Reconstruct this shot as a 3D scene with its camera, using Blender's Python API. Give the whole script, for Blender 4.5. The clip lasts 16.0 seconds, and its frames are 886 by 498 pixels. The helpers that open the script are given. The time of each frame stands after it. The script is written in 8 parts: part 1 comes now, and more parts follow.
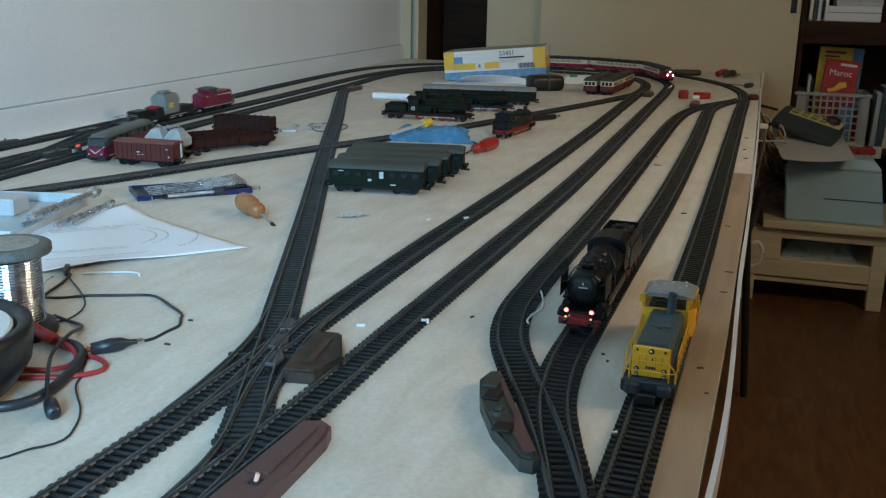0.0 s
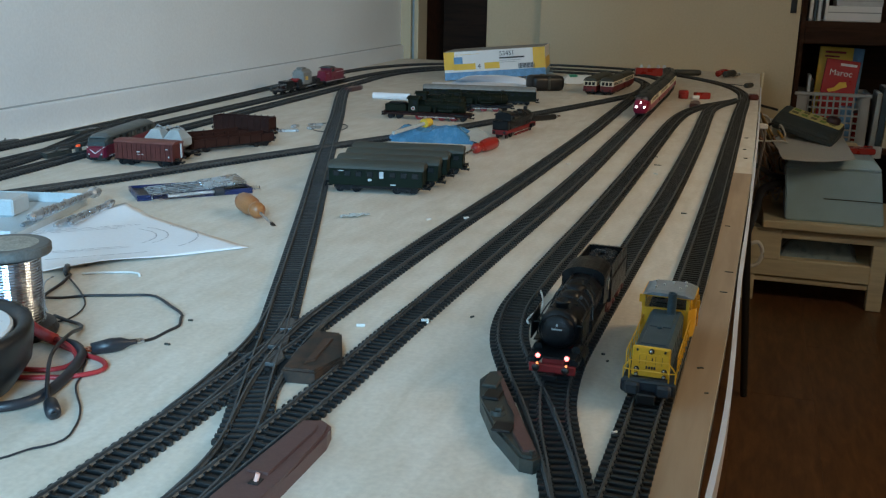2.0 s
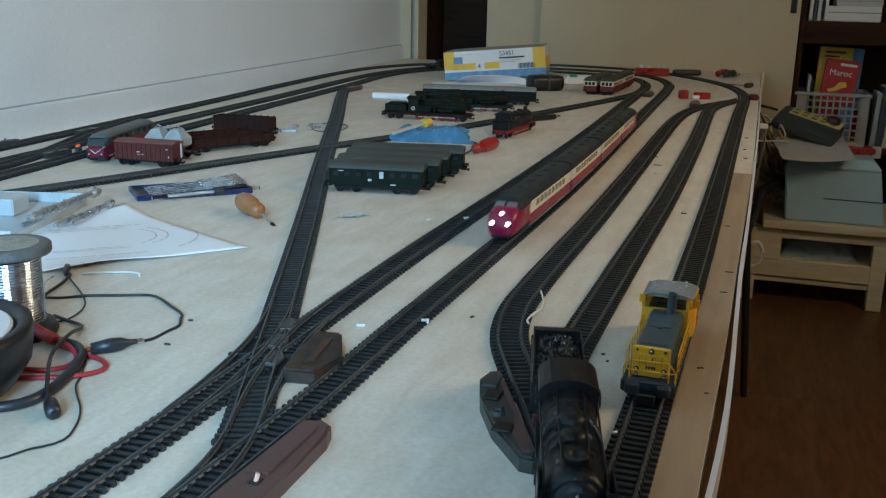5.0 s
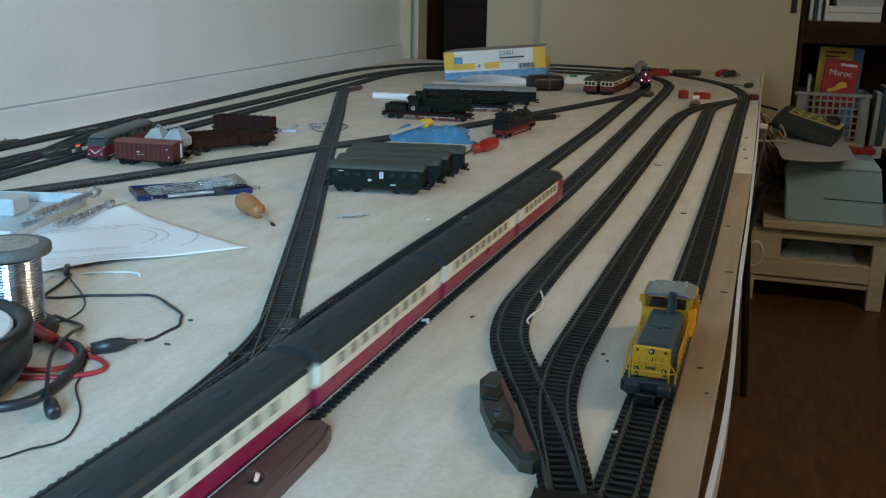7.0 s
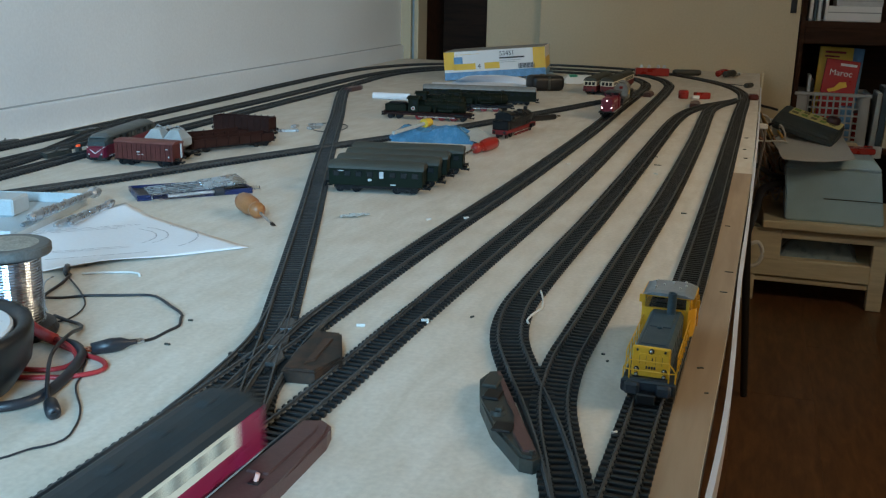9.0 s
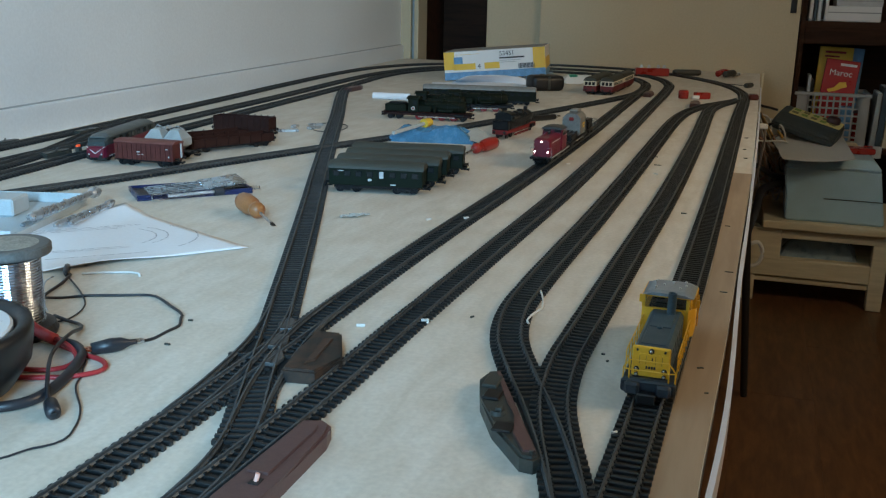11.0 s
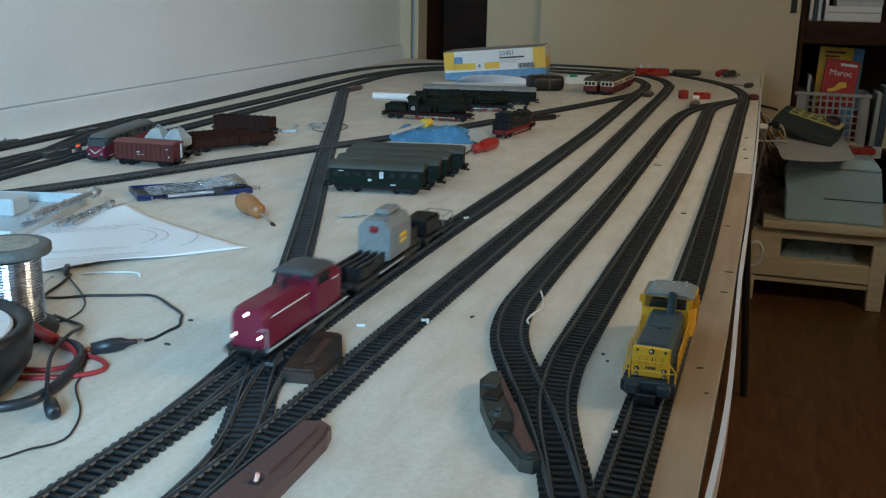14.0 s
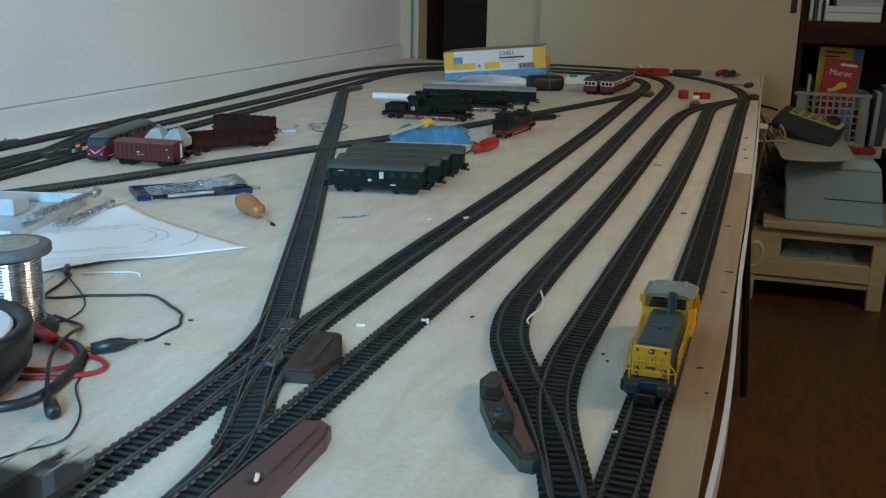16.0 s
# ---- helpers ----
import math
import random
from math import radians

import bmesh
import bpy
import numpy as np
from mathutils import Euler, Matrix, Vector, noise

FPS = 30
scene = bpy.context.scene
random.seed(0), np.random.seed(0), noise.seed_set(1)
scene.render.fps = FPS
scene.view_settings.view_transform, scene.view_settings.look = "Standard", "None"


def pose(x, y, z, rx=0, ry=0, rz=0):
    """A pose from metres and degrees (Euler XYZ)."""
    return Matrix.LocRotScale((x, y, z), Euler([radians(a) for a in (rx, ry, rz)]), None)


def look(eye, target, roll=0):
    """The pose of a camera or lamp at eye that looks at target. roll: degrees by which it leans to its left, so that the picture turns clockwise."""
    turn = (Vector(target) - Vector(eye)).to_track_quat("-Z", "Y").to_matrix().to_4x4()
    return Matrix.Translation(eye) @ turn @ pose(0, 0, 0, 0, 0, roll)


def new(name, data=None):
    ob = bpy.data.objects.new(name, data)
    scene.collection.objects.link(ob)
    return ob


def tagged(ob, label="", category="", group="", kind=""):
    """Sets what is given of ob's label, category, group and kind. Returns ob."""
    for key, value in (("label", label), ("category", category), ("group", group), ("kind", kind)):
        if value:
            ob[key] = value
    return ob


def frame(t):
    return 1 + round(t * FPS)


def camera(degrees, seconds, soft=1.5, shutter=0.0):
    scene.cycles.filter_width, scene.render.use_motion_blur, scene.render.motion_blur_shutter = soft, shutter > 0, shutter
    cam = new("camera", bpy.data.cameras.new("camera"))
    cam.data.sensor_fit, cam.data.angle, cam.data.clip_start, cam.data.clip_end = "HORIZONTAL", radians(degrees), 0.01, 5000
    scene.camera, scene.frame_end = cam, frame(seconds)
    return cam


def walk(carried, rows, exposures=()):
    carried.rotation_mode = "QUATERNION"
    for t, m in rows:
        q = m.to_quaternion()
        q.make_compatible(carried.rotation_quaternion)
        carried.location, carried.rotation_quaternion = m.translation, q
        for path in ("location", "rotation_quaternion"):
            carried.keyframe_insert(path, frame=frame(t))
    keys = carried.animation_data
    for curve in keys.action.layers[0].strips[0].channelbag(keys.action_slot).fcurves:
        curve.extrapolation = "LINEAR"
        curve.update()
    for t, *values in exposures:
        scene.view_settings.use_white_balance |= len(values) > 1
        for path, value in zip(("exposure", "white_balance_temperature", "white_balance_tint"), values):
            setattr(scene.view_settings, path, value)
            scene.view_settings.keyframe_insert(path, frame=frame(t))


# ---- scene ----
cam = camera(49.51, 16.0, soft=1.25, shutter=0.9)
CAM_AT = (0.0, 0.0, 0.255)
CAM = look(CAM_AT, (-0.29052, 0.92142, 0.255 - 0.25802), 1.2)
walk(cam, [(0.0, CAM), (16.0, CAM)], exposures=[(0.0, 0.0), (16.0, 0.0)])

# ---------------------------------------------------------------- light
FLOOR = -0.69
CEIL = 1.85
world = bpy.data.worlds.new("daylight")
scene.world = world
world.use_nodes = True
wn = world.node_tree
sky = wn.nodes.new("ShaderNodeTexSky")
sky.sky_type = 'NISHITA'
sky.sun_disc = False
sky.sun_elevation = radians(38)
sky.sun_rotation = radians(200)
wn.links.new(sky.outputs[0], wn.nodes["Background"].inputs[0])
wn.nodes["Background"].inputs[1].default_value = 0.05


def rect_light(name, at, aim, w, hgt, power, colour):
    d = bpy.data.lights.new(name, 'AREA')
    d.shape, d.size, d.size_y = 'RECTANGLE', w, hgt
    d.energy, d.color = power, colour
    ob = new(name, d)
    ob.matrix_world = look(at, aim)
    return ob


# warm fill added on the east side, in place of the room's bounce
rect_light("warm_fill_east", (1.62, 1.35, 1.20), (-0.5, 1.30, 0.30), 0.75, 0.70, 21, (1.0, 0.77, 0.48))
rect_light("window_light_rear", (0.50, -1.97, 0.90), (-0.75, 0.4, -0.05), 0.5, 1.0, 131, (0.345, 0.685, 1.0))

# ---------------------------------------------------------------- materials


def nodes_of(name):
    m = bpy.data.materials.new(name)
    m.use_nodes = True
    nt = m.node_tree
    return m, nt, nt.nodes["Principled BSDF"]


def paint(name, rgb, rough=0.5, metal=0.0, vary=0.12, scale=60.0, fine=600.0, bump=0.05, spec=0.5, alpha=None, trans=0.0, coat=0.0, per_object=0.0):
    """A surface of one base colour with wear at two scales and fine relief."""
    m, nt, b = nodes_of(name)
    N, L = nt.nodes, nt.links
    tc = N.new("ShaderNodeTexCoord")
    n1 = N.new("ShaderNodeTexNoise")
    n1.inputs["Scale"].default_value = scale
    n1.inputs["Detail"].default_value = 4
    n2 = N.new("ShaderNodeTexNoise")
    n2.inputs["Scale"].default_value = fine
    n2.inputs["Detail"].default_value = 3
    L.new(tc.outputs["Object"], n1.inputs["Vector"])
    L.new(tc.outputs["Object"], n2.inputs["Vector"])
    add = N.new("ShaderNodeMath")
    add.operation = 'ADD'
    L.new(n1.outputs["Fac"], add.inputs[0])
    L.new(n2.outputs["Fac"], add.inputs[1])
    last = add
    if per_object:
        oi = N.new("ShaderNodeObjectInfo")
        mu = N.new("ShaderNodeMath")
        mu.operation = 'MULTIPLY_ADD'
        mu.inputs[1].default_value = per_object
        L.new(oi.outputs["Random"], mu.inputs[0])
        L.new(add.outputs[0], mu.inputs[2])
        last = mu
    ramp = N.new("ShaderNodeMapRange")
    ramp.inputs["From Min"].default_value = 0.7
    ramp.inputs["From Max"].default_value = 1.3 + per_object
    ramp.inputs["To Min"].default_value = 1 - vary
    ramp.inputs["To Max"].default_value = 1 + vary
    L.new(last.outputs[0], ramp.inputs["Value"])
    mix = N.new("ShaderNodeVectorMath")
    mix.operation = 'SCALE'
    mix.inputs[0].default_value = rgb
    L.new(ramp.outputs[0], mix.inputs["Scale"])
    L.new(mix.outputs[0], b.inputs["Base Color"])
    rr = N.new("ShaderNodeMapRange")
    rr.inputs["From Min"].default_value, rr.inputs["From Max"].default_value = 0.3, 0.7
    rr.inputs["To Min"].default_value, rr.inputs["To Max"].default_value = max(0.02, rough - 0.08), min(1, rough + 0.08)
    L.new(n1.outputs["Fac"], rr.inputs["Value"])
    L.new(rr.outputs[0], b.inputs["Roughness"])
    b.inputs["Metallic"].default_value = metal
    b.inputs["Specular IOR Level"].default_value = spec
    b.inputs["Transmission Weight"].default_value = trans
    b.inputs["Coat Weight"].default_value = coat
    if bump:
        bp = N.new("ShaderNodeBump")
        bp.inputs["Strength"].default_value = bump
        bp.inputs["Distance"].default_value = 0.001
        L.new(n2.outputs["Fac"], bp.inputs["Height"])
        L.new(bp.outputs[0], b.inputs["Normal"])
    return m


def grain(name, dark, light, placed=False, stretch=(1, 12, 12), scale=6.0, rough=0.55, bump=0.08, spec=0.5, contrast=(0.35, 0.7), blotch=0.0, blotch_rgb=(0.5, 0.4, 0.3), blotch_scale=3.0, fine=0.0):
    """Wood: streaks along the first axis, with blotches over them."""
    m, nt, b = nodes_of(name)
    N, L = nt.nodes, nt.links
    tc = N.new("ShaderNodeTexCoord")
    mp = N.new("ShaderNodeMapping")
    mp.inputs["Scale"].default_value = stretch
    if placed:
        # boards laid one by one: each takes its own stretch of grain
        oi = N.new("ShaderNodeObjectInfo")
        far = N.new("ShaderNodeVectorMath")
        far.operation = 'SCALE'
        far.inputs[0].default_value = (7.0, 13.0, 5.0)
        L.new(oi.outputs["Random"], far.inputs["Scale"])
        sh = N.new("ShaderNodeVectorMath")
        L.new(tc.outputs["Object"], sh.inputs[0])
        L.new(far.outputs[0], sh.inputs[1])
        L.new(sh.outputs[0], mp.inputs["Vector"])
    else:
        L.new(tc.outputs["Object"], mp.inputs["Vector"])
    n1 = N.new("ShaderNodeTexNoise")
    n1.inputs["Scale"].default_value = scale
    n1.inputs["Detail"].default_value = 8
    n1.inputs["Roughness"].default_value = 0.6
    n1.inputs["Distortion"].default_value = 0.4
    L.new(mp.outputs[0], n1.inputs["Vector"])
    cr = N.new("ShaderNodeValToRGB")
    cr.color_ramp.elements[0].position, cr.color_ramp.elements[1].position = contrast
    cr.color_ramp.elements[0].color, cr.color_ramp.elements[1].color = (*dark, 1), (*light, 1)
    L.new(n1.outputs["Fac"], cr.inputs["Fac"])
    out = cr.outputs["Color"]
    if blotch:
        n2 = N.new("ShaderNodeTexNoise")
        n2.inputs["Scale"].default_value = blotch_scale
        n2.inputs["Detail"].default_value = 5
        L.new(tc.outputs["Object"], n2.inputs["Vector"])
        r2 = N.new("ShaderNodeMapRange")
        r2.inputs["From Min"].default_value, r2.inputs["From Max"].default_value = 0.45, 0.75
        r2.inputs["To Max"].default_value = blotch
        L.new(n2.outputs["Fac"], r2.inputs["Value"])
        mx = N.new("ShaderNodeMix")
        mx.data_type = 'RGBA'
        L.new(r2.outputs[0], mx.inputs["Factor"])
        L.new(out, mx.inputs["A"])
        mx.inputs["B"].default_value = (*blotch_rgb, 1)
        out = mx.outputs["Result"]
    if fine:
        n3 = N.new("ShaderNodeTexNoise")
        n3.inputs["Scale"].default_value = 240
        n3.inputs["Detail"].default_value = 4
        L.new(tc.outputs["Object"], n3.inputs["Vector"])
        r3 = N.new("ShaderNodeMapRange")
        r3.inputs["From Min"].default_value, r3.inputs["From Max"].default_value = 0.3, 0.7
        r3.inputs["To Min"].default_value, r3.inputs["To Max"].default_value = 1 - fine, 1 + fine
        L.new(n3.outputs["Fac"], r3.inputs["Value"])
        sc = N.new("ShaderNodeVectorMath")
        sc.operation = 'SCALE'
        L.new(out, sc.inputs[0])
        L.new(r3.outputs[0], sc.inputs["Scale"])
        out = sc.outputs[0]
    L.new(out, b.inputs["Base Color"])
    b.inputs["Roughness"].default_value = rough
    b.inputs["Specular IOR Level"].default_value = spec
    bp = N.new("ShaderNodeBump")
    bp.inputs["Strength"].default_value = bump
    bp.inputs["Distance"].default_value = 0.001
    L.new(n1.outputs["Fac"], bp.inputs["Height"])
    L.new(bp.outputs[0], b.inputs["Normal"])
    return m


def glow(name, rgb, power):
    m, nt, b = nodes_of(name)
    b.inputs["Base Color"].default_value = (*rgb, 1)
    b.inputs["Emission Color"].default_value = (*rgb, 1)
    b.inputs["Emission Strength"].default_value = power
    return m


def clear(name, rgb=(0.95, 0.97, 1.0), rough=0.05):
    m, nt, b = nodes_of(name)
    b.inputs["Base Color"].default_value = (*rgb, 1)
    b.inputs["Roughness"].default_value = rough
    b.inputs["Transmission Weight"].default_value = 1.0
    b.inputs["IOR"].default_value = 1.45
    return m


PLY = grain("plywood_top", (0.585, 0.525, 0.440), (0.705, 0.655, 0.580), stretch=(9, 2.2, 9), scale=6, rough=0.55, bump=0.06, contrast=(0.3, 0.66), blotch=0.5, blotch_rgb=(0.55, 0.46, 0.355), blotch_scale=16, fine=0.07)
PLY_STRIP = grain("bare_plywood", (0.285, 0.205, 0.140), (0.375, 0.278, 0.190), stretch=(10, 0.8, 8), scale=7, rough=0.6, blotch=0.3, blotch_rgb=(0.60, 0.45, 0.30))
EDGE_BAND = paint("edge_band", (0.62, 0.62, 0.66), 0.35, scale=20, vary=0.06)
WALL_WHITE = paint("white_wall_paint", (0.76, 0.79, 0.81), 0.5, scale=3, fine=180, vary=0.05, bump=0.15)
CREAM = paint("cream_door_paint", (0.58, 0.48, 0.32), 0.5, scale=4, fine=150, vary=0.05, bump=0.05)
CEILING = paint("ceiling_paint", (0.52, 0.49, 0.44), 0.8, scale=2, fine=90, vary=0.04)
WALL_WARM = paint("warm_wall_paint", (0.42, 0.34, 0.26), 0.8, scale=2, fine=120, vary=0.06)
PARQUET = grain("brown_laminate", placed=True, dark=(0.082, 0.036, 0.015), light=(0.170, 0.080, 0.034), stretch=(9, 1.6, 8), scale=6, rough=0.40, blotch=0.35, blotch_rgb=(0.07, 0.03, 0.014), blotch_scale=9)
DARK_WOOD = grain("dark_brown_wood", (0.026, 0.011, 0.006), (0.058, 0.024, 0.012), stretch=(1, 9, 9), scale=5, rough=0.55, spec=0.15)
PINE = grain("pale_pine", (0.57, 0.50, 0.34), (0.72, 0.64, 0.46), stretch=(1.2, 9, 14), scale=4, rough=0.55, blotch=0.2, blotch_rgb=(0.5, 0.36, 0.2))
SLEEPER = paint("sleeper_plastic", (0.015, 0.0165, 0.0175), 0.40, scale=90, fine=900, vary=0.55, spec=0.45, per_object=0.5)
RAIL = paint("rail_metal", (0.088, 0.098, 0.104), 0.46, metal=0.5, scale=70, fine=800, vary=0.3)
BED = paint("track_bed", (0.008, 0.008, 0.008), 0.8, vary=0.3)
BLACK = paint("satin_black", (0.009, 0.009, 0.010), 0.4, scale=80, fine=900, vary=0.3)
SOOT = paint("soot_black", (0.006, 0.007, 0.0085), 0.36, scale=120, fine=900, vary=0.5, spec=0.28, bump=0.25)
MAROON = paint("turnout_brown", (0.095, 0.048, 0.044), 0.42, scale=40, fine=500, vary=0.2)
GREEN_BLACK = paint("turnout_dark", (0.040, 0.043, 0.038), 0.42, scale=60, fine=600, vary=0.3)
NAVY = paint("navy_frame", (0.018, 0.026, 0.036), 0.45, vary=0.2)
TINTED = paint("tinted_pane", (0.30, 0.29, 0.24), 0.15, vary=0.2, bump=0)
RED_FRAME = paint("red_running_gear", (0.22, 0.012, 0.012), 0.45, scale=80, vary=0.25)
TEE_RED = paint("wine_red", (0.26, 0.010, 0.050), 0.30, scale=50, vary=0.1, bump=0.02)
DIESEL_RED = paint("purple_red", (0.16, 0.010, 0.030), 0.35, scale=50, vary=0.12, bump=0.02)
TEE_CREAM = paint("cream_band", (0.74, 0.70, 0.56), 0.35, scale=50, vary=0.06, bump=0.02)
DIESEL_ROOF = paint("worn_grey_roof", (0.060, 0.064, 0.064), 0.5, scale=60, vary=0.2)
TEE_ROOF = paint("dark_grey_roof", (0.025, 0.033, 0.037), 0.5, scale=40, vary=0.2, spec=0.25)
GREY_ROOF = paint("mid_grey_roof", (0.046, 0.049, 0.040), 0.65, scale=40, vary=0.15)
COACH_GREEN = paint("bottle_green", (0.006, 0.012, 0.007), 0.5, scale=50, vary=0.25, bump=0.02, spec=0.12)
LOCO_GREEN = paint("olive_green", (0.009, 0.013, 0.008), 0.55, scale=50, vary=0.3, spec=0.12)
OXIDE = paint("oxide_red", (0.095, 0.022, 0.018), 0.5, scale=60, vary=0.25, spec=0.3)
OXIDE_DARK = paint("dark_oxide", (0.026, 0.008, 0.006), 0.55, scale=60, vary=0.35, spec=0.2)
YELLOW = paint("loco_yellow", (0.84, 0.44, 0.028), 0.4, scale=60, vary=0.06, bump=0.02)
BLUE_GREY = paint("blue_grey_hood", (0.044, 0.076, 0.098), 0.42, scale=60, vary=0.15)
LIGHT_GREY = paint("light_grey", (0.36, 0.38, 0.39), 0.5, scale=60, vary=0.12)
PALE_GREY = paint("pale_grey", (0.55, 0.57, 0.58), 0.45, scale=60, vary=0.1)
STEEL = paint("bright_steel", (0.62, 0.62, 0.62), 0.25, metal=1.0, scale=90, vary=0.1)
WHITE = paint("white_card", (0.80, 0.80, 0.80), 0.6, scale=20, vary=0.03)
PAPER = paint("white_paper", (0.80, 0.82, 0.86), 0.8, scale=12, fine=300, vary=0.03)
BOX_YELLOW = paint("box_yellow", (0.80, 0.50, 0.05), 0.45, scale=20, vary=0.04)
BOX_BLUE = paint("box_blue", (0.13, 0.30, 0.52), 0.45, scale=60, vary=0.3)
INK = paint("ink", (0.03, 0.03, 0.04), 0.6, vary=0.05)
GREY_BOX = paint("blue_grey_plastic", (0.36, 0.53, 0.62), 0.45, scale=15, fine=400, vary=0.06)
BLUE_PLASTIC = paint("dark_blue_plastic", (0.014, 0.024, 0.085), 0.3, scale=40, vary=0.12)
RED_PLASTIC = paint("red_plastic", (0.32, 0.022, 0.016), 0.3, scale=40, vary=0.1)
AMBER = paint("amber_plastic", (0.33, 0.125, 0.04), 0.36, scale=40, vary=0.2, coat=0.2)
GLASS_DARK = paint("dark_pane", (0.02, 0.024, 0.026), 0.12, vary=0.2, bump=0)
LAMP_WHITE = glow("lit_headlight", (1.0, 0.74, 0.78), 9)
LAMP_AMBER = glow("amber_lamp", (1.0, 0.30, 0.10), 1.6)
LAMP_RED = glow("lit_red_lamp", (1.0, 0.16, 0.15), 5)
WHITE_PLASTIC = paint("white_plastic", (0.72, 0.73, 0.74), 0.35, scale=30, vary=0.05)

# ---------------------------------------------------------------- mesh helpers


def mesh_of(name, bm, material):
    me = bpy.data.meshes.new(name)
    bm.normal_update()
    bm.to_mesh(me)
    bm.free()
    me.materials.append(material)
    return me


def part(name, bm, material, parent=None, label="", smooth=False):
    me = mesh_of(name, bm, material)
    if smooth:
        me.polygons.foreach_set("use_smooth", [True] * len(me.polygons))
    ob = new(name, me)
    if parent is not None:
        ob.parent = parent
    if label:
        ob["label"] = label
    return ob


def thing(name, m, label, category, group="", kind=""):
    ob = new(name)
    ob.empty_display_size = 0.02
    ob.matrix_basis = m
    return tagged(ob, label, category, group, kind)


def box(bm, x0, x1, y0, y1, z0, z1, bev=0.0, seg=1):
    vs = [bm.verts.new((x, y, z)) for x in (x0, x1) for y in (y0, y1) for z in (z0, z1)]
    fs = [(0, 1, 3, 2), (4, 6, 7, 5), (0, 4, 5, 1), (2, 3, 7, 6), (0, 2, 6, 4), (1, 5, 7, 3)]
    faces = [bm.faces.new([vs[i] for i in f]) for f in fs]
    if bev:
        es = {e for f in faces for e in f.edges}
        bmesh.ops.bevel(bm, geom=list(es), offset=bev, segments=seg, affect='EDGES', profile=0.5)
    return vs


def boxes(*args, bev=0.0):
    bm = bmesh.new()
    for a in args:
        box(bm, *a, bev=bev)
    return bm


def tube(bm, a, b, r0, r1=None, n=12, cap=True):
    a, b = Vector(a), Vector(b)
    r1 = r0 if r1 is None else r1
    q = (b - a).to_track_quat('Z', 'Y')
    rings = []
    for c, r in ((a, r0), (b, r1)):
        rings.append([bm.verts.new(c + q @ Vector((r * math.cos(2 * math.pi * i / n), r * math.sin(2 * math.pi * i / n), 0))) for i in range(n)])
    for i in range(n):
        bm.faces.new((rings[0][i], rings[0][(i + 1) % n], rings[1][(i + 1) % n], rings[1][i]))
    if cap:
        bm.faces.new(rings[0][::-1])
        bm.faces.new(rings[1])


def tubes(*args, n=12):
    bm = bmesh.new()
    for a in args:
        tube(bm, *a, n=n)
    return bm


def lathe(bm, profile, n=20, axis='Z', at=(0, 0, 0), cap=True):
    """Turns (radius, height) pairs about an axis."""
    at = Vector(at)
    rings = []
    for r, hgt in profile:
        ring = []
        for i in range(n):
            a = 2 * math.pi * i / n
            c, s = r * math.cos(a), r * math.sin(a)
            v = {'Z': (c, s, hgt), 'Y': (c, hgt, s), 'X': (hgt, c, s)}[axis]
            ring.append(bm.verts.new(at + Vector(v)))
        rings.append(ring)
    for a, b in zip(rings, rings[1:]):
        for i in range(n):
            bm.faces.new((a[i], a[(i + 1) % n], b[(i + 1) % n], b[i]))
    if cap:
        bm.faces.new(rings[0][::-1])
        bm.faces.new(rings[-1])
    bmesh.ops.recalc_face_normals(bm, faces=bm.faces)
    return bm


def loft(bm, sections, cap=True):
    """Joins closed sections of equal vertex count."""
    rings = [[bm.verts.new(p) for p in s] for s in sections]
    n = len(rings[0])
    for a, b in zip(rings, rings[1:]):
        for i in range(n):
            bm.faces.new((a[i], a[(i + 1) % n], b[(i + 1) % n], b[i]))
    if cap:
        bm.faces.new(rings[0][::-1])
        bm.faces.new(rings[-1])
    bmesh.ops.recalc_face_normals(bm, faces=bm.faces)
    return bm


def prism(bm, outline, z0, z1, bev=0.0):
    """An upright block over a flat outline."""
    lo = [bm.verts.new((x, y, z0)) for x, y in outline]
    hi = [bm.verts.new((x, y, z1)) for x, y in outline]
    n = len(lo)
    fs = [bm.faces.new(lo[::-1]), bm.faces.new(hi)]
    for i in range(n):
        fs.append(bm.faces.new((lo[i], lo[(i + 1) % n], hi[(i + 1) % n], hi[i])))
    if bev:
        bmesh.ops.bevel(bm, geom=list(fs[1].edges), offset=bev, segments=2, affect='EDGES')
    bmesh.ops.recalc_face_normals(bm, faces=bm.faces)
    return bm


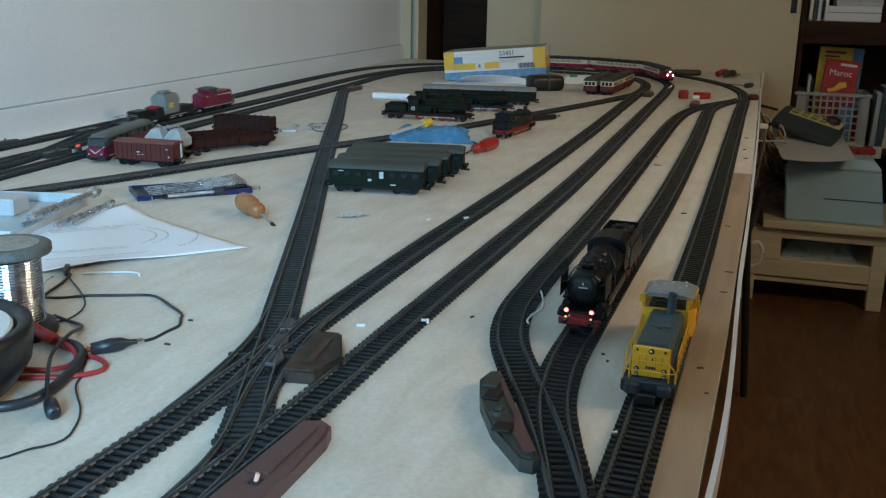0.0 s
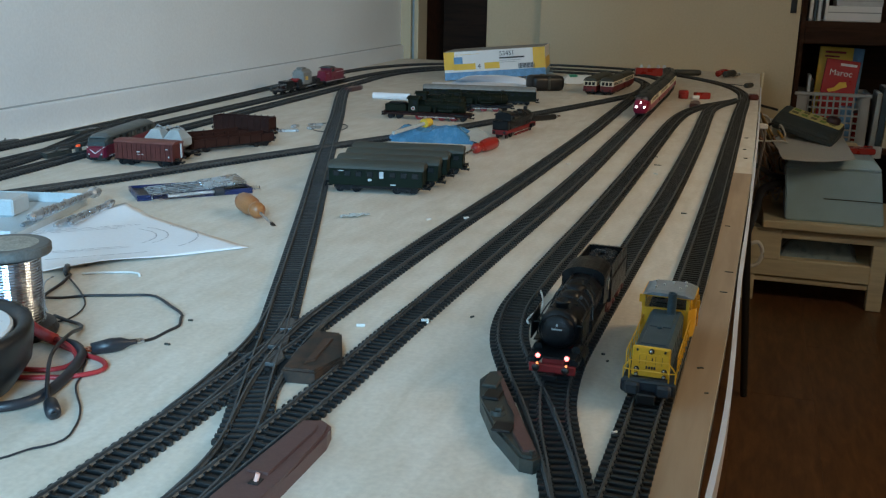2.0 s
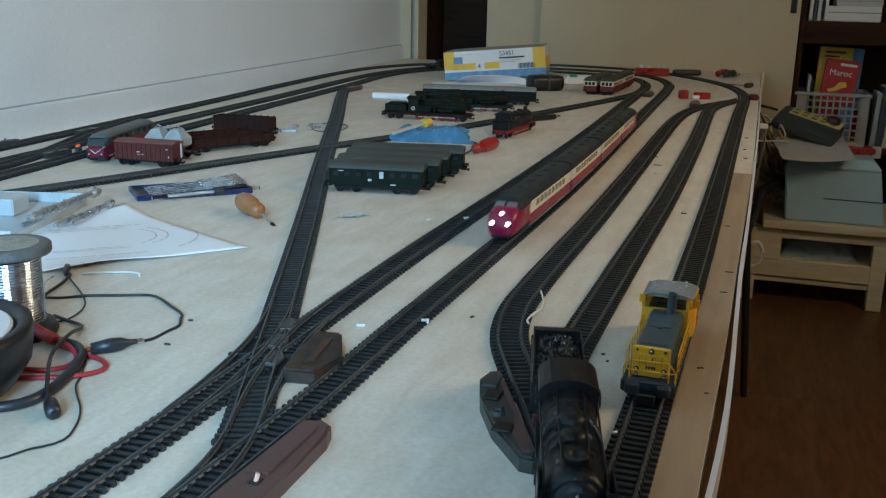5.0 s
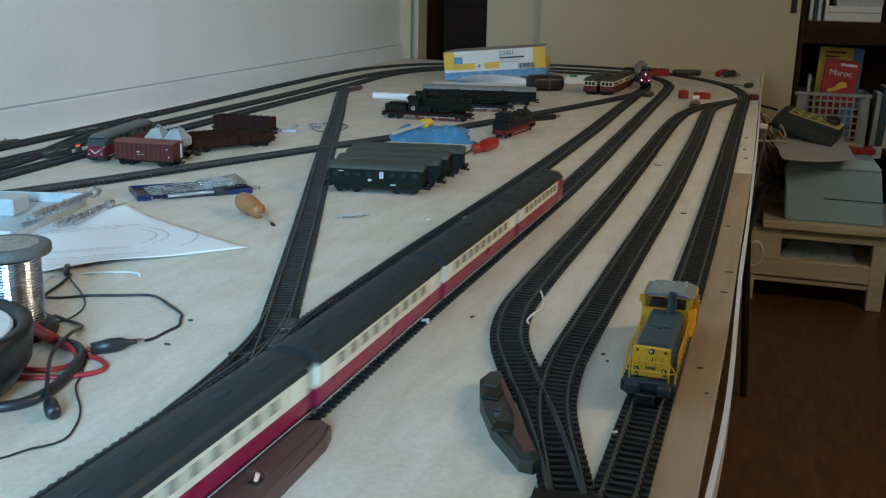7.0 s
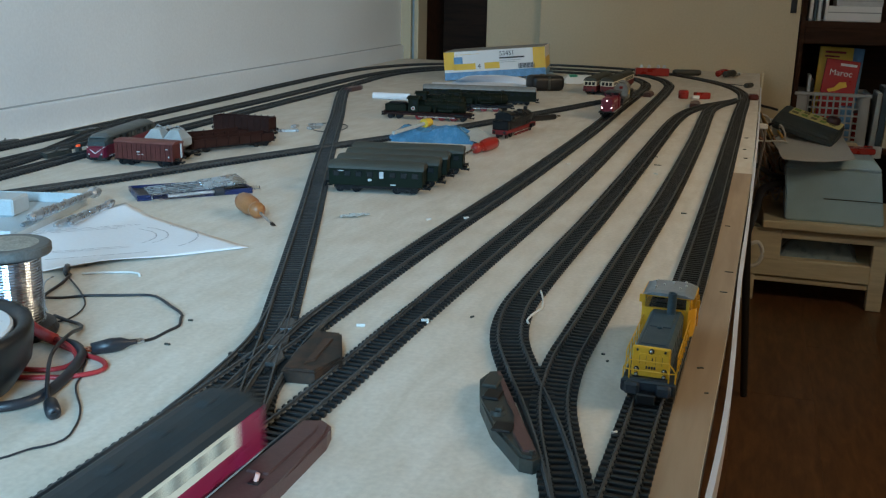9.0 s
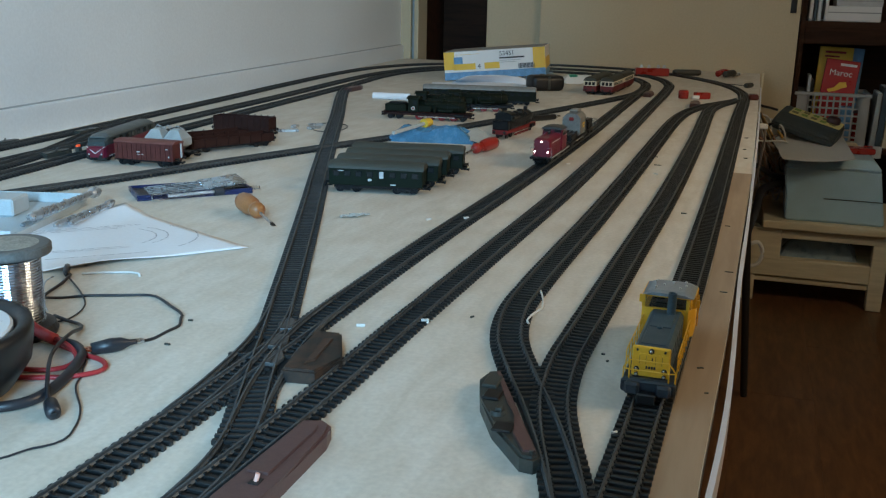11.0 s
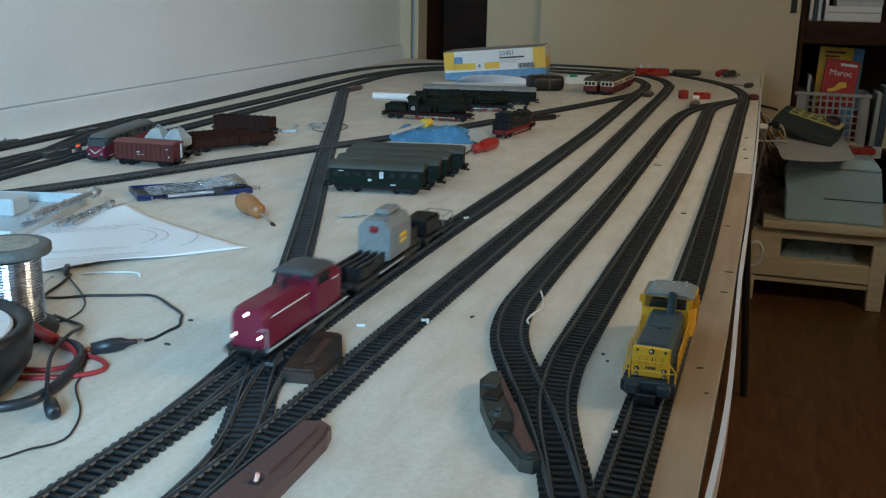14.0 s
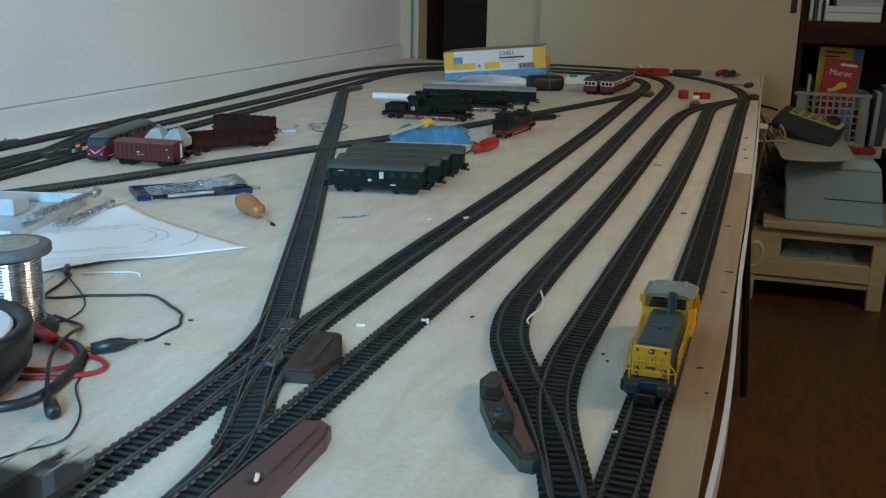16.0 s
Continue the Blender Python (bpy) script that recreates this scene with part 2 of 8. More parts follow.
def curve_pts(pts, step):
    """A smooth line through the given places, at even steps."""
    P = [Vector((*p, 0)) if len(p) == 2 else Vector(p) for p in pts]
    P = [2 * P[0] - P[1]] + P + [2 * P[-1] - P[-2]]
    out = []
    for i in range(1, len(P) - 2):
        p0, p1, p2, p3 = P[i - 1:i + 3]
        t0 = 0.0
        t1 = t0 + max(1e-6, (p1 - p0).length ** 0.5)
        t2 = t1 + max(1e-6, (p2 - p1).length ** 0.5)
        t3 = t2 + max(1e-6, (p3 - p2).length ** 0.5)
        k = max(6, int((p2 - p1).length / step * 4))
        for j in range(k):
            t = t1 + (t2 - t1) * j / k
            a1 = p0 * ((t1 - t) / (t1 - t0)) + p1 * ((t - t0) / (t1 - t0))
            a2 = p1 * ((t2 - t) / (t2 - t1)) + p2 * ((t - t1) / (t2 - t1))
            a3 = p2 * ((t3 - t) / (t3 - t2)) + p3 * ((t - t2) / (t3 - t2))
            b1 = a1 * ((t2 - t) / (t2 - t0)) + a2 * ((t - t0) / (t2 - t0))
            b2 = a2 * ((t3 - t) / (t3 - t1)) + a3 * ((t - t1) / (t3 - t1))
            out.append(b1 * ((t2 - t) / (t2 - t1)) + b2 * ((t - t1) / (t2 - t1)))
    out.append(P[-2])
    even, carry = [out[0].copy()], 0.0
    for a, b in zip(out, out[1:]):
        d = (b - a).length
        while d > 0 and carry + d >= step:
            a = a.lerp(b, (step - carry) / d)
            even.append(a.copy())
            d = (b - a).length
            carry = 0.0
        carry += d
    return even


def headings(line):
    out = []
    for i in range(len(line)):
        d = line[min(i + 1, len(line) - 1)] - line[max(i - 1, 0)]
        out.append(d.normalized())
    return out


def cord(bm, pts, r, step=0.006, n=8):
    """A round cord through the places."""
    line = curve_pts(pts, step)
    hs = headings(line)
    rings = []
    for p, d in zip(line, hs):
        side = d.cross(Vector((0, 0, 1)))
        side = side.normalized() if side.length > 1e-4 else Vector((1, 0, 0))
        up = side.cross(d)
        rings.append([bm.verts.new(p + r * (side * math.cos(2 * math.pi * i / n) + up * math.sin(2 * math.pi * i / n))) for i in range(n)])
    for a, b in zip(rings, rings[1:]):
        for i in range(n):
            bm.faces.new((a[i], a[(i + 1) % n], b[(i + 1) % n], b[i]))
    bm.faces.new(rings[0][::-1])
    bm.faces.new(rings[-1])
    bmesh.ops.recalc_face_normals(bm, faces=bm.faces)
    return bm


def put(name, me, parent, m, label=""):
    ob = new(name, me)
    ob.parent = parent
    ob.matrix_basis = m
    if label:
        ob["label"] = label
    return ob


RUST = paint("rusty_brown", (0.055, 0.030, 0.020), 0.6, scale=160, vary=0.4)
FROG = paint("worn_frog_metal", (0.10, 0.10, 0.10), 0.5, metal=0.5, scale=120, vary=0.3)
WORN = grain("worn_dark_plastic", (0.014, 0.013, 0.012), (0.105, 0.052, 0.030), stretch=(1, 1, 1), scale=60, rough=0.5, bump=0.3, contrast=(0.47, 0.76))
CRANE_GREY = paint("crane_grey", (0.21, 0.215, 0.21), 0.5, scale=90, vary=0.2)
# ---------------------------------------------------------------- the room
BACK = 3.64
REAR = -1.95
EAST = 1.45


def west_x(y):
    return -1.10 - 0.066 * y


def wall_piece(name, bm, material, label, category="wall"):
    return tagged(part(name, bm, material), label, category, kind="structure")


def room():
    base = wall_piece("floor", boxes((-1.6, EAST + 0.3, REAR - 0.1, 4.6, FLOOR - 0.05, FLOOR - 0.006)), DARK_WOOD, "dark brown laminate floor of the room", "floor")
    bm = bmesh.new()
    box(bm, -0.0949, 0.0949, -0.5998, 0.5998, -0.006, 0.0, bev=0.0003)
    plank = mesh_of("plank", bm, PARQUET)
    for i in range(16):
        for k in range(5 if i % 3 < 2 else 4):
            put("plank", plank, base, pose(-1.40 + 0.19 * i, -1.45 + 1.20 * k + 0.4 * (i % 3), FLOOR))
    # ceiling is out of view; its beige is set to lower the bounce
    wall_piece("ceiling", boxes((-1.6, EAST + 0.3, REAR - 0.1, 4.6, CEIL, CEIL + 0.08)), CEILING, "unseen beige ceiling, toned down to cut bounced light", "ceiling")
    # west wall, with a window beside the camera
    def slanted(y0, y1, z0, z1):
        bm = bmesh.new()
        prism(bm, [(west_x(y0), y0), (west_x(y1), y1), (west_x(y1) - 0.12, y1), (west_x(y0) - 0.12, y0)], z0, z1)
        return bm
    w = wall_piece("wall_west", slanted(0.0, BACK + 0.3, FLOOR, CEIL), WALL_WHITE, "smooth white painted wall along the layout")
    part("wall_section", slanted(REAR - 0.1, 0.0, FLOOR, CEIL), WALL_WHITE, w)
    # low skirting panel behind the tracks
    bm = bmesh.new()
    prism(bm, [(west_x(0.0) + 0.012, 0.0), (west_x(BACK) + 0.012, BACK), (west_x(BACK), BACK), (west_x(0.0), 0.0)], -0.03, 0.052, bev=0.002)
    wall_piece("trim", bm, WALL_WHITE, "white painted ledge board along the wall foot", "trim")
    # thin grey strip stands in for the shaded gap over the ledge
    bm = bmesh.new()
    prism(bm, [(west_x(0.0) + 0.004, 0.0), (west_x(BACK) + 0.004, BACK), (west_x(BACK), BACK), (west_x(0.0), 0.0)], 0.052, 0.0545)
    wall_piece("trim_2", bm, LIGHT_GREY, "grey strip painted in for the dark gap above the ledge board", "trim")
    # rear wall with window, east wall
    r = wall_piece("wall_south", boxes((0.76, EAST + 0.3, REAR - 0.12, REAR, FLOOR, CEIL)), WALL_WARM, "plain pale wall behind the camera")
    for a in ((0.24, 0.76, FLOOR, 0.38), (0.24, 0.76, 1.42, CEIL), (-1.6, 0.24, FLOOR, CEIL)):
        part("wall_section", boxes((a[0], a[1], REAR - 0.12, REAR, a[2], a[3])), WALL_WARM, r)
    # unseen opening and thick reveal, added to trim the warm east fill
    e = wall_piece("wall_east", boxes((EAST, EAST + 0.25, 1.77, 4.6, FLOOR, CEIL)), WALL_WARM, "plain pale side wall of the room")
    for a in ((REAR - 0.1, 0.93, FLOOR, CEIL), (0.93, 1.77, FLOOR, 0.72), (0.93, 1.77, 1.60, CEIL)):
        part("wall_section", boxes((EAST, EAST + 0.25, a[0], a[1], a[2], a[3])), WALL_WARM, e)
    # unseen wall added behind the camera to block part of the rear light
    wall_piece("light_blocker", boxes((0.075, EAST, -0.36, -0.25, FLOOR, CEIL)), WALL_WARM, "unseen added wall that keeps rear light off the board's right")
    # back wall: frame, dark doorway, cream cupboard doors
    x0 = west_x(BACK)
    b = wall_piece("wall_north", boxes((x0 - 0.2, x0 + 0.041, BACK, BACK + 0.1, FLOOR, CEIL)), CREAM, "cream painted door post at the room corner")
    part("jamb", boxes((x0 + 0.041, x0 + 0.057, BACK + 0.02, BACK + 0.12, FLOOR, CEIL)), LIGHT_GREY, b)
    part("jamb", boxes((x0 + 0.057, x0 + 0.074, BACK - 0.006, BACK + 0.1, FLOOR, CEIL), bev=0.002), CREAM, b)
    d = tagged(thing("door_1", pose(0, 0, 0), "dark brown wooden door in deep shade", "door", kind="structure"))
    part("leaf", boxes((x0 + 0.072, -0.95, BACK + 0.32, BACK + 0.36, FLOOR, CEIL)), DARK_WOOD, d)
    part("side_panel", boxes((x0 + 0.066, x0 + 0.074, BACK + 0.1, BACK + 0.32, FLOOR, CEIL)), DARK_WOOD, d)
    c = thing("sliding_door", pose(0, 0, 0), "cream painted sliding cupboard door with recessed pull", "door", "cupboard doors", "structure")
    part("leaf", boxes((-0.995, -0.775, BACK + 0.012, BACK + 0.04, FLOOR, CEIL), bev=0.002), CREAM, c)
    part("pull", boxes((-0.985, -0.965, BACK + 0.008, BACK + 0.012, 0.236, 0.30), bev=0.002), BLACK, c)
    c = thing("sliding_door", pose(0, 0, 0), "wide cream painted sliding cupboard door with dark pull", "door", "cupboard doors", "structure")
    part("leaf", boxes((-0.78, 0.132, BACK - 0.02, BACK + 0.008, FLOOR, CEIL), bev=0.002), CREAM, c)
    part("pull", boxes((0.098, 0.118, BACK - 0.024, BACK - 0.02, 0.21, 0.30), bev=0.002), BLACK, c)
    # niche behind the doors
    n = wall_piece("backdrop_wall", boxes((-1.6, EAST + 0.25, 4.35, 4.45, FLOOR, CEIL)), WALL_WARM, "plain closing wall behind the cupboards")


room()

# ---------------------------------------------------------------- the layout board
def board_edge(y):
    return 0.002 + 0.0085 * y


def layout_board():
    bm = bmesh.new()
    prism(bm, [(-0.085, -1.7), (-0.0085, 0.40), (-0.0055, 0.53), (0.0, 0.74), (0.006, 1.14), (0.013, 1.55), (0.021, 3.15), (0.021, 3.62), (west_x(3.62), 3.62), (west_x(-1.7), -1.7)], -0.016, 0.0)
    t = tagged(part("layout_board", bm, PLY), "pale plywood baseboard carrying the model railway", "table top")
    # bare strip along the edge, from the middle joint to the near end
    bm = bmesh.new()
    prism(bm, [(-0.125, -1.7), (-0.0853, -1.7), (-0.0088, 0.40), (-0.0058, 0.53), (-0.0003, 0.74), (0.0055, 1.14), (0.012, 1.50), (-0.023, 1.50), (-0.021, 0.95), (-0.0285, 0.60), (-0.0335, 0.45)], 0.0, 0.0006)
    part("bare_strip", bm, PLY_STRIP, t, "raw plywood strip")
    # edging band that springs off the near end
    pts = [(0.022, 3.1), (0.017, 2.0), (0.0088, 1.2), (0.0045, 0.92), (0.0040, 0.80), (0.0038, 0.70), (0.0030, 0.62), (0.0008, 0.548), (-0.0030, 0.476), (-0.012, 0.36), (-0.045, 0.0)]
    line = curve_pts(pts, 0.02)
    bm = bmesh.new()
    secs = []
    for p in line:
        secs.append([(p.x, p.y, -0.022), (p.x + 0.0035, p.y, -0.022), (p.x + 0.0035, p.y, 0.0015), (p.x, p.y, 0.0015)])
    loft(bm, secs)
    part("edge_band", bm, EDGE_BAND, t, "pale grey edging strip, peeling off")
    # trestle legs
    for y in (-0.95, 2.30):
        tr = thing("trestle", pose(-0.15, y, 0), "black metal trestle leg under the board", "trestle", "board supports")
        for x in (0.012, -0.75):
            part("leg", tubes(((x + 0.14, 0, -0.016), (x + 0.19, 0.02, FLOOR), 0.009)), BLACK, tr)
        part("beam", boxes((-0.80, 0.15, -0.015, 0.015, -0.046, -0.016)), BLACK, tr)
    return t


layout_board()

# ---------------------------------------------------------------- the tracks
T1 = [(-0.40, -1.6), (-0.340, -0.6), (-0.3225, 0.0), (-0.3143, 0.355), (-0.3118, 0.47), (-0.3105, 0.6), (-0.3075, 0.88), (-0.2955, 1.30), (-0.289, 1.844), (-0.2915, 2.315), (-0.2915, 2.65), (-0.296, 2.86), (-0.32, 3.01), (-0.378, 3.14), (-0.49, 3.222), (-0.62, 3.255), (-0.80, 3.255), (-0.93, 3.205), (-1.02, 3.12), (-1.075, 2.95), (-1.083, 2.75), (-1.066, 2.56), (-1.05, 2.36), (-1.034, 2.10), (-1.015, 1.80), (-0.972, 1.233), (-0.955, 1.0), (-0.93, 0.6)]
T2 = [(-0.335, -1.6), (-0.278, -0.6), (-0.2610, 0.0), (-0.2532, 0.36), (-0.2462, 0.50), (-0.2425, 0.675), (-0.2358, 0.90), (-0.2270, 1.20), (-0.2240, 1.44), (-0.2245, 1.81), (-0.2265, 2.324), (-0.2275, 2.70), (-0.2375, 2.95), (-0.282, 3.14), (-0.365, 3.285), (-0.46, 3.352), (-0.63, 3.388), (-0.85, 3.372), (-1.00, 3.285), (-1.09, 3.13), (-1.132, 2.90), (-1.133, 2.70), (-1.118, 2.45), (-1.094, 2.133), (-1.080, 1.851), (-1.068, 1.617), (-1.046, 1.33), (-1.034, 1.1), (-1.01, 0.6)]
T5 = [(-0.075, -1.6), (-0.058, -0.4), (-0.050, 0.2), (-0.0455, 0.50), (-0.044, 0.60), (-0.036, 1.0), (-0.027, 1.85), (-0.023, 2.273), (-0.019, 2.62), (-0.030, 2.83), (-0.078, 3.03), (-0.17, 3.225), (-0.285, 3.39), (-0.43, 3.515), (-0.66, 3.57), (-0.90, 3.53), (-1.09, 3.39), (-1.185, 3.245), (-1.236, 3.05), (-1.246, 2.84), (-1.218, 2.376), (-1.186, 2.025), (-1.165, 1.763), (-1.140, 1.45), (-1.125, 1.20), (-1.10, 0.6)]
T4 = [(-0.055, 0.30), (-0.064, 0.42), (-0.0765, 0.47), (-0.0900, 0.515), (-0.1020, 0.566), (-0.1080, 0.63), (-0.1075, 0.70), (-0.1050, 0.80), (-0.1010, 0.96), (-0.0930, 1.26), (-0.0890, 1.82), (-0.0915, 2.20), (-0.090, 2.33), (-0.078, 2.43), (-0.052, 2.53), (-0.028, 2.62)]
T3 = [(-0.055, 0.30), (-0.064, 0.42), (-0.084, 0.485), (-0.107, 0.546), (-0.1335, 0.607), (-0.1565, 0.668), (-0.1680, 0.735), (-0.1692, 0.82), (-0.1668, 0.93), (-0.1620, 1.10), (-0.1570, 1.50), (-0.1550, 1.80), (-0.150, 2.10), (-0.138, 2.26), (-0.112, 2.385), (-0.08, 2.47), (-0.040, 2.57)]
TW = [(-0.2532, 0.36), (-0.2570, 0.42), (-0.2665, 0.46), (-0.284, 0.505), (-0.304, 0.556), (-0.329, 0.622), (-0.366, 0.715), (-0.407, 0.818), (-0.48, 1.0), (-0.591, 1.273), (-0.69, 1.52), (-0.805, 1.81), (-1.01, 2.32), (-1.062, 2.49)]
TX = [(-1.0, 0.62), (-0.90, 0.86), (-0.807, 1.082), (-0.741, 1.255), (-0.666, 1.445), (-0.541, 1.76), (-0.446, 2.06), (-0.338, 2.43), (-0.300, 2.60), (-0.293, 2.75)]
RAIL_TOP = 0.0066
PITCH = 0.0073


def sleeper_mesh(w):
    bm = bmesh.new()
    box(bm, -w / 2, w / 2, -0.00165, 0.00165, 0.0, 0.0034, bev=0.0004)
    # chairs that hold the rails
    for s in (-1, 1):
        box(bm, s * 0.0088 - 0.0019, s * 0.0088 + 0.0019, -0.0011, 0.0011, 0.0034, 0.0044)
    return mesh_of("sleeper", bm, SLEEPER)


SLEEPER_MESH = sleeper_mesh(0.030)


def near_line(p, lines, lim):
    for ln in lines:
        for q in ln:
            if abs(q.x - p.x) < lim and abs(q.y - p.y) < lim and (q - p).length < lim:
                return True
    return False


def rail_bm(line, hs, off, keep=None):
    bm = bmesh.new()
    prof = [(-0.0013, 0.0034), (0.0013, 0.0034), (0.0004, 0.0046), (0.0007, 0.0058), (0.0006, RAIL_TOP), (-0.0006, RAIL_TOP), (-0.0007, 0.0058), (-0.0004, 0.0046)]
    secs = []
    for i, (p, d) in enumerate(zip(line, hs)):
        side = Vector((d.y, -d.x, 0))
        secs.append([p + side * (off + a) + Vector((0, 0, z)) for a, z in prof])
    loft(bm, secs)
    return bm


def track(pts, label, avoid=(), lift=0.0, split_y=1.25, trim=(0.0, 0.0)):
    line = curve_pts(pts, PITCH)
    hs = headings(line)
    t = thing("railway_track", pose(0, 0, lift), label, "track", "layout tracks")
    fine = [line[0]] + line[1:-1:2] + [line[-1]]
    fh = headings(fine)
    for s in (-1, 1):
        part("rail", rail_bm(fine, fh, s * 0.0087), RAIL, t)
    # webs that link the sleepers under the rails
    bm = bmesh.new()
    for s in (-1, 1):
        secs = []
        for p, d in zip(fine, fh):
            side = Vector((d.y, -d.x, 0))
            secs.append([p + side * (s * 0.0087 + a) + Vector((0, 0, z)) for a, z in ((-0.0022, 0.0), (0.0022, 0.0), (0.0018, 0.0021), (-0.0018, 0.0021))])
        loft(bm, secs)
    part("web", bm, SLEEPER, t)
    bm = bmesh.new()
    loft(bm, [[p + Vector((d.y, -d.x, 0)) * a + Vector((0, 0, z)) for a, z in ((-0.0085, 0.0), (0.0085, 0.0), (0.0085, 0.0012), (-0.0085, 0.0012))] for p, d in zip(fine, fh)])
    part("bed", bm, BED, t, "dark bed between the rails")
    rng = random.Random(len(pts))
    verts, faces = [], []
    base_v = [v.co.copy() for v in SLEEPER_MESH.vertices]
    base_f = [list(p.vertices) for p in SLEEPER_MESH.polygons]
    for p, d in zip(line, hs):
        if near_line(p, avoid, 0.0125):
            continue
        turn = math.atan2(-d.x, d.y) + rng.uniform(-0.012, 0.012)
        m = Matrix.Translation(p) @ Matrix.Rotation(turn, 4, 'Z')
        if 0.34 < p.y < split_y:
            ob = new("sleeper", SLEEPER_MESH)
            ob.parent = t
            ob.matrix_basis = m
        else:
            k = len(verts)
            verts += [m @ v for v in base_v]
            faces += [[k + i for i in f] for f in base_f]
    if verts:
        me = bpy.data.meshes.new("sleeper_bed")
        me.from_pydata(verts, [], faces)
        me.materials.append(SLEEPER)
        ob = new("sleeper_bed", me)
        ob.parent = t
        ob["kind"] = "stuff"
    return line


L1 = track(T1, "inner loop track with dark sleepers on the board")
L2 = track(T2, "second loop track with dark sleepers on the board")
L5 = track(T5, "outer track along the board's edge")
L4 = track(T4, "siding track that joins its neighbour at a turnout", avoid=(L5,), lift=0.0002)
L3 = track(T3, "siding track with an S bend at its turnout", avoid=(L5, L4), lift=0.0004)
LW = track(TW, "straight diagonal track that crosses the board", avoid=(L1, L2), lift=0.0003)
LX = track(TX, "long diagonal track that crosses another", avoid=(L1, LW), lift=0.0005)
# ---------------------------------------------------------------- moving trains


class Path:
    """A line with its length, from its start."""

    def __init__(self, pts):
        self.p = curve_pts(pts, 0.01)
        self.s = [0.0]
        for a, b in zip(self.p, self.p[1:]):
            self.s.append(self.s[-1] + (b - a).length)

    def at(self, s):
        n = len(self.p)
        i = min(max(int(np.searchsorted(self.s, s)) - 1, 0), n - 2)
        k = (s - self.s[i]) / (self.s[i + 1] - self.s[i])
        return self.p[i].lerp(self.p[i + 1], k)

    def near(self, x, y):
        return self.s[min(range(len(self.p)), key=lambda i: (self.p[i].x - x) ** 2 + (self.p[i].y - y) ** 2)]


def ride(path, s, wheelbase):
    """Pose of a vehicle whose middle is at s; it runs towards the path's start, with its nose on -y."""
    a, b = path.at(s - wheelbase / 2), path.at(s + wheelbase / 2)
    d = b - a
    m = (a + b) / 2
    return Matrix.Translation((m.x, m.y, RAIL_TOP)) @ Matrix.Rotation(math.atan2(-d.x, d.y), 4, 'Z')


def smooth(rows, t):
    """Place along the line at t, between rows of (t, s)."""
    ts, ss = [r[0] for r in rows], [r[1] for r in rows]
    i = min(max(int(np.searchsorted(ts, t)) - 1, 0), len(ts) - 2)

    def slope(j):
        if j == 0:
            return (ss[1] - ss[0]) / (ts[1] - ts[0])
        if j == len(ts) - 1:
            return (ss[-1] - ss[-2]) / (ts[-1] - ts[-2])
        return (ss[j + 1] - ss[j - 1]) / (ts[j + 1] - ts[j - 1])
    h = ts[i + 1] - ts[i]
    u = (t - ts[i]) / h
    return (2 * u ** 3 - 3 * u ** 2 + 1) * ss[i] + (u ** 3 - 2 * u ** 2 + u) * h * slope(i) + (3 * u ** 2 - 2 * u ** 3) * ss[i + 1] + (u ** 3 - u ** 2) * h * slope(i + 1)


TIMES = [i * 0.25 for i in range(65)]
P_TEE = Path(T2)
P_RED = Path(T1[:20] + [(-1.098, 2.75), (-1.105, 2.6), (-1.104, 2.45)] + T2[-6:])
P_STEAM = Path([(-0.075, -1.6), (-0.058, -0.4), (-0.0505, 0.2)] + T4)


def motions():
    front = [(0.0, P_TEE.near(-0.258, 3.010)), (1.0, P_TEE.near(-0.223, 2.546)), (2.0, P_TEE.near(-0.224, 2.095)), (3.0, P_TEE.near(-0.219, 1.679)), (4.0, P_TEE.near(-0.225, 1.293)), (6.3, P_TEE.near(-0.2475, 0.464))]
    k = front[-1][1]
    front += [(6.6, k - 0.103), (7.0, k - 0.257), (8.0, k - 0.627), (9.0, k - 0.984), (9.5, k - 1.15), (11.0, k - 1.51), (13.0, k - 1.71), (16.0, k - 1.76)]
    for car, back_by, base in TEE_CARS:
        walk(car, [(t, ride(P_TEE, smooth(front, t) + back_by, base)) for t in TIMES])
    front = [(0.0, P_RED.near(-1.085, 1.86)), (0.5, P_RED.near(-1.09, 2.025)), (1.5, P_RED.near(-1.10, 2.36)), (2.5, P_RED.near(-1.10, 2.68)), (3.5, P_RED.near(-1.075, 3.0)), (7.0, P_RED.near(-0.294, 2.787)), (9.0, P_RED.near(-0.289, 2.036)), (11.5, P_RED.near(-0.296, 1.248)), (12.0, P_RED.near(-0.3, 1.103)), (13.0, P_RED.near(-0.309, 0.833)), (13.5, P_RED.near(-0.31, 0.682)), (14.0, P_RED.near(-0.311, 0.537))]
    k = front[-1][1]
    front += [(14.5, k - 0.146), (15.0, k - 0.290), (15.5, k - 0.437), (16.0, k - 0.590)]
    for car, back_by, base in RED_TRAIN:
        walk(car, [(t, ride(P_RED, smooth(front, t) + back_by, base)) for t in TIMES])
    front = [(t, P_STEAM.near(x, y)) for t, x, y in ((0.0, -0.108, 0.687), (1.0, -0.108, 0.643), (2.0, -0.104, 0.587), (3.0, -0.093, 0.528), (4.0, -0.0735, 0.459))]
    k = front[-1][1]
    front += [(6.3, k - 0.228), (6.9, k - 0.298), (8.0, k - 0.44), (11.0, k - 0.78), (16.0, k - 1.1)]
    for car, back_by, base in STEAM_TRAIN:
        walk(car, [(t, ride(P_STEAM, smooth(front, t) + back_by, base)) for t in TIMES])
# ---------------------------------------------------------------- vehicle parts


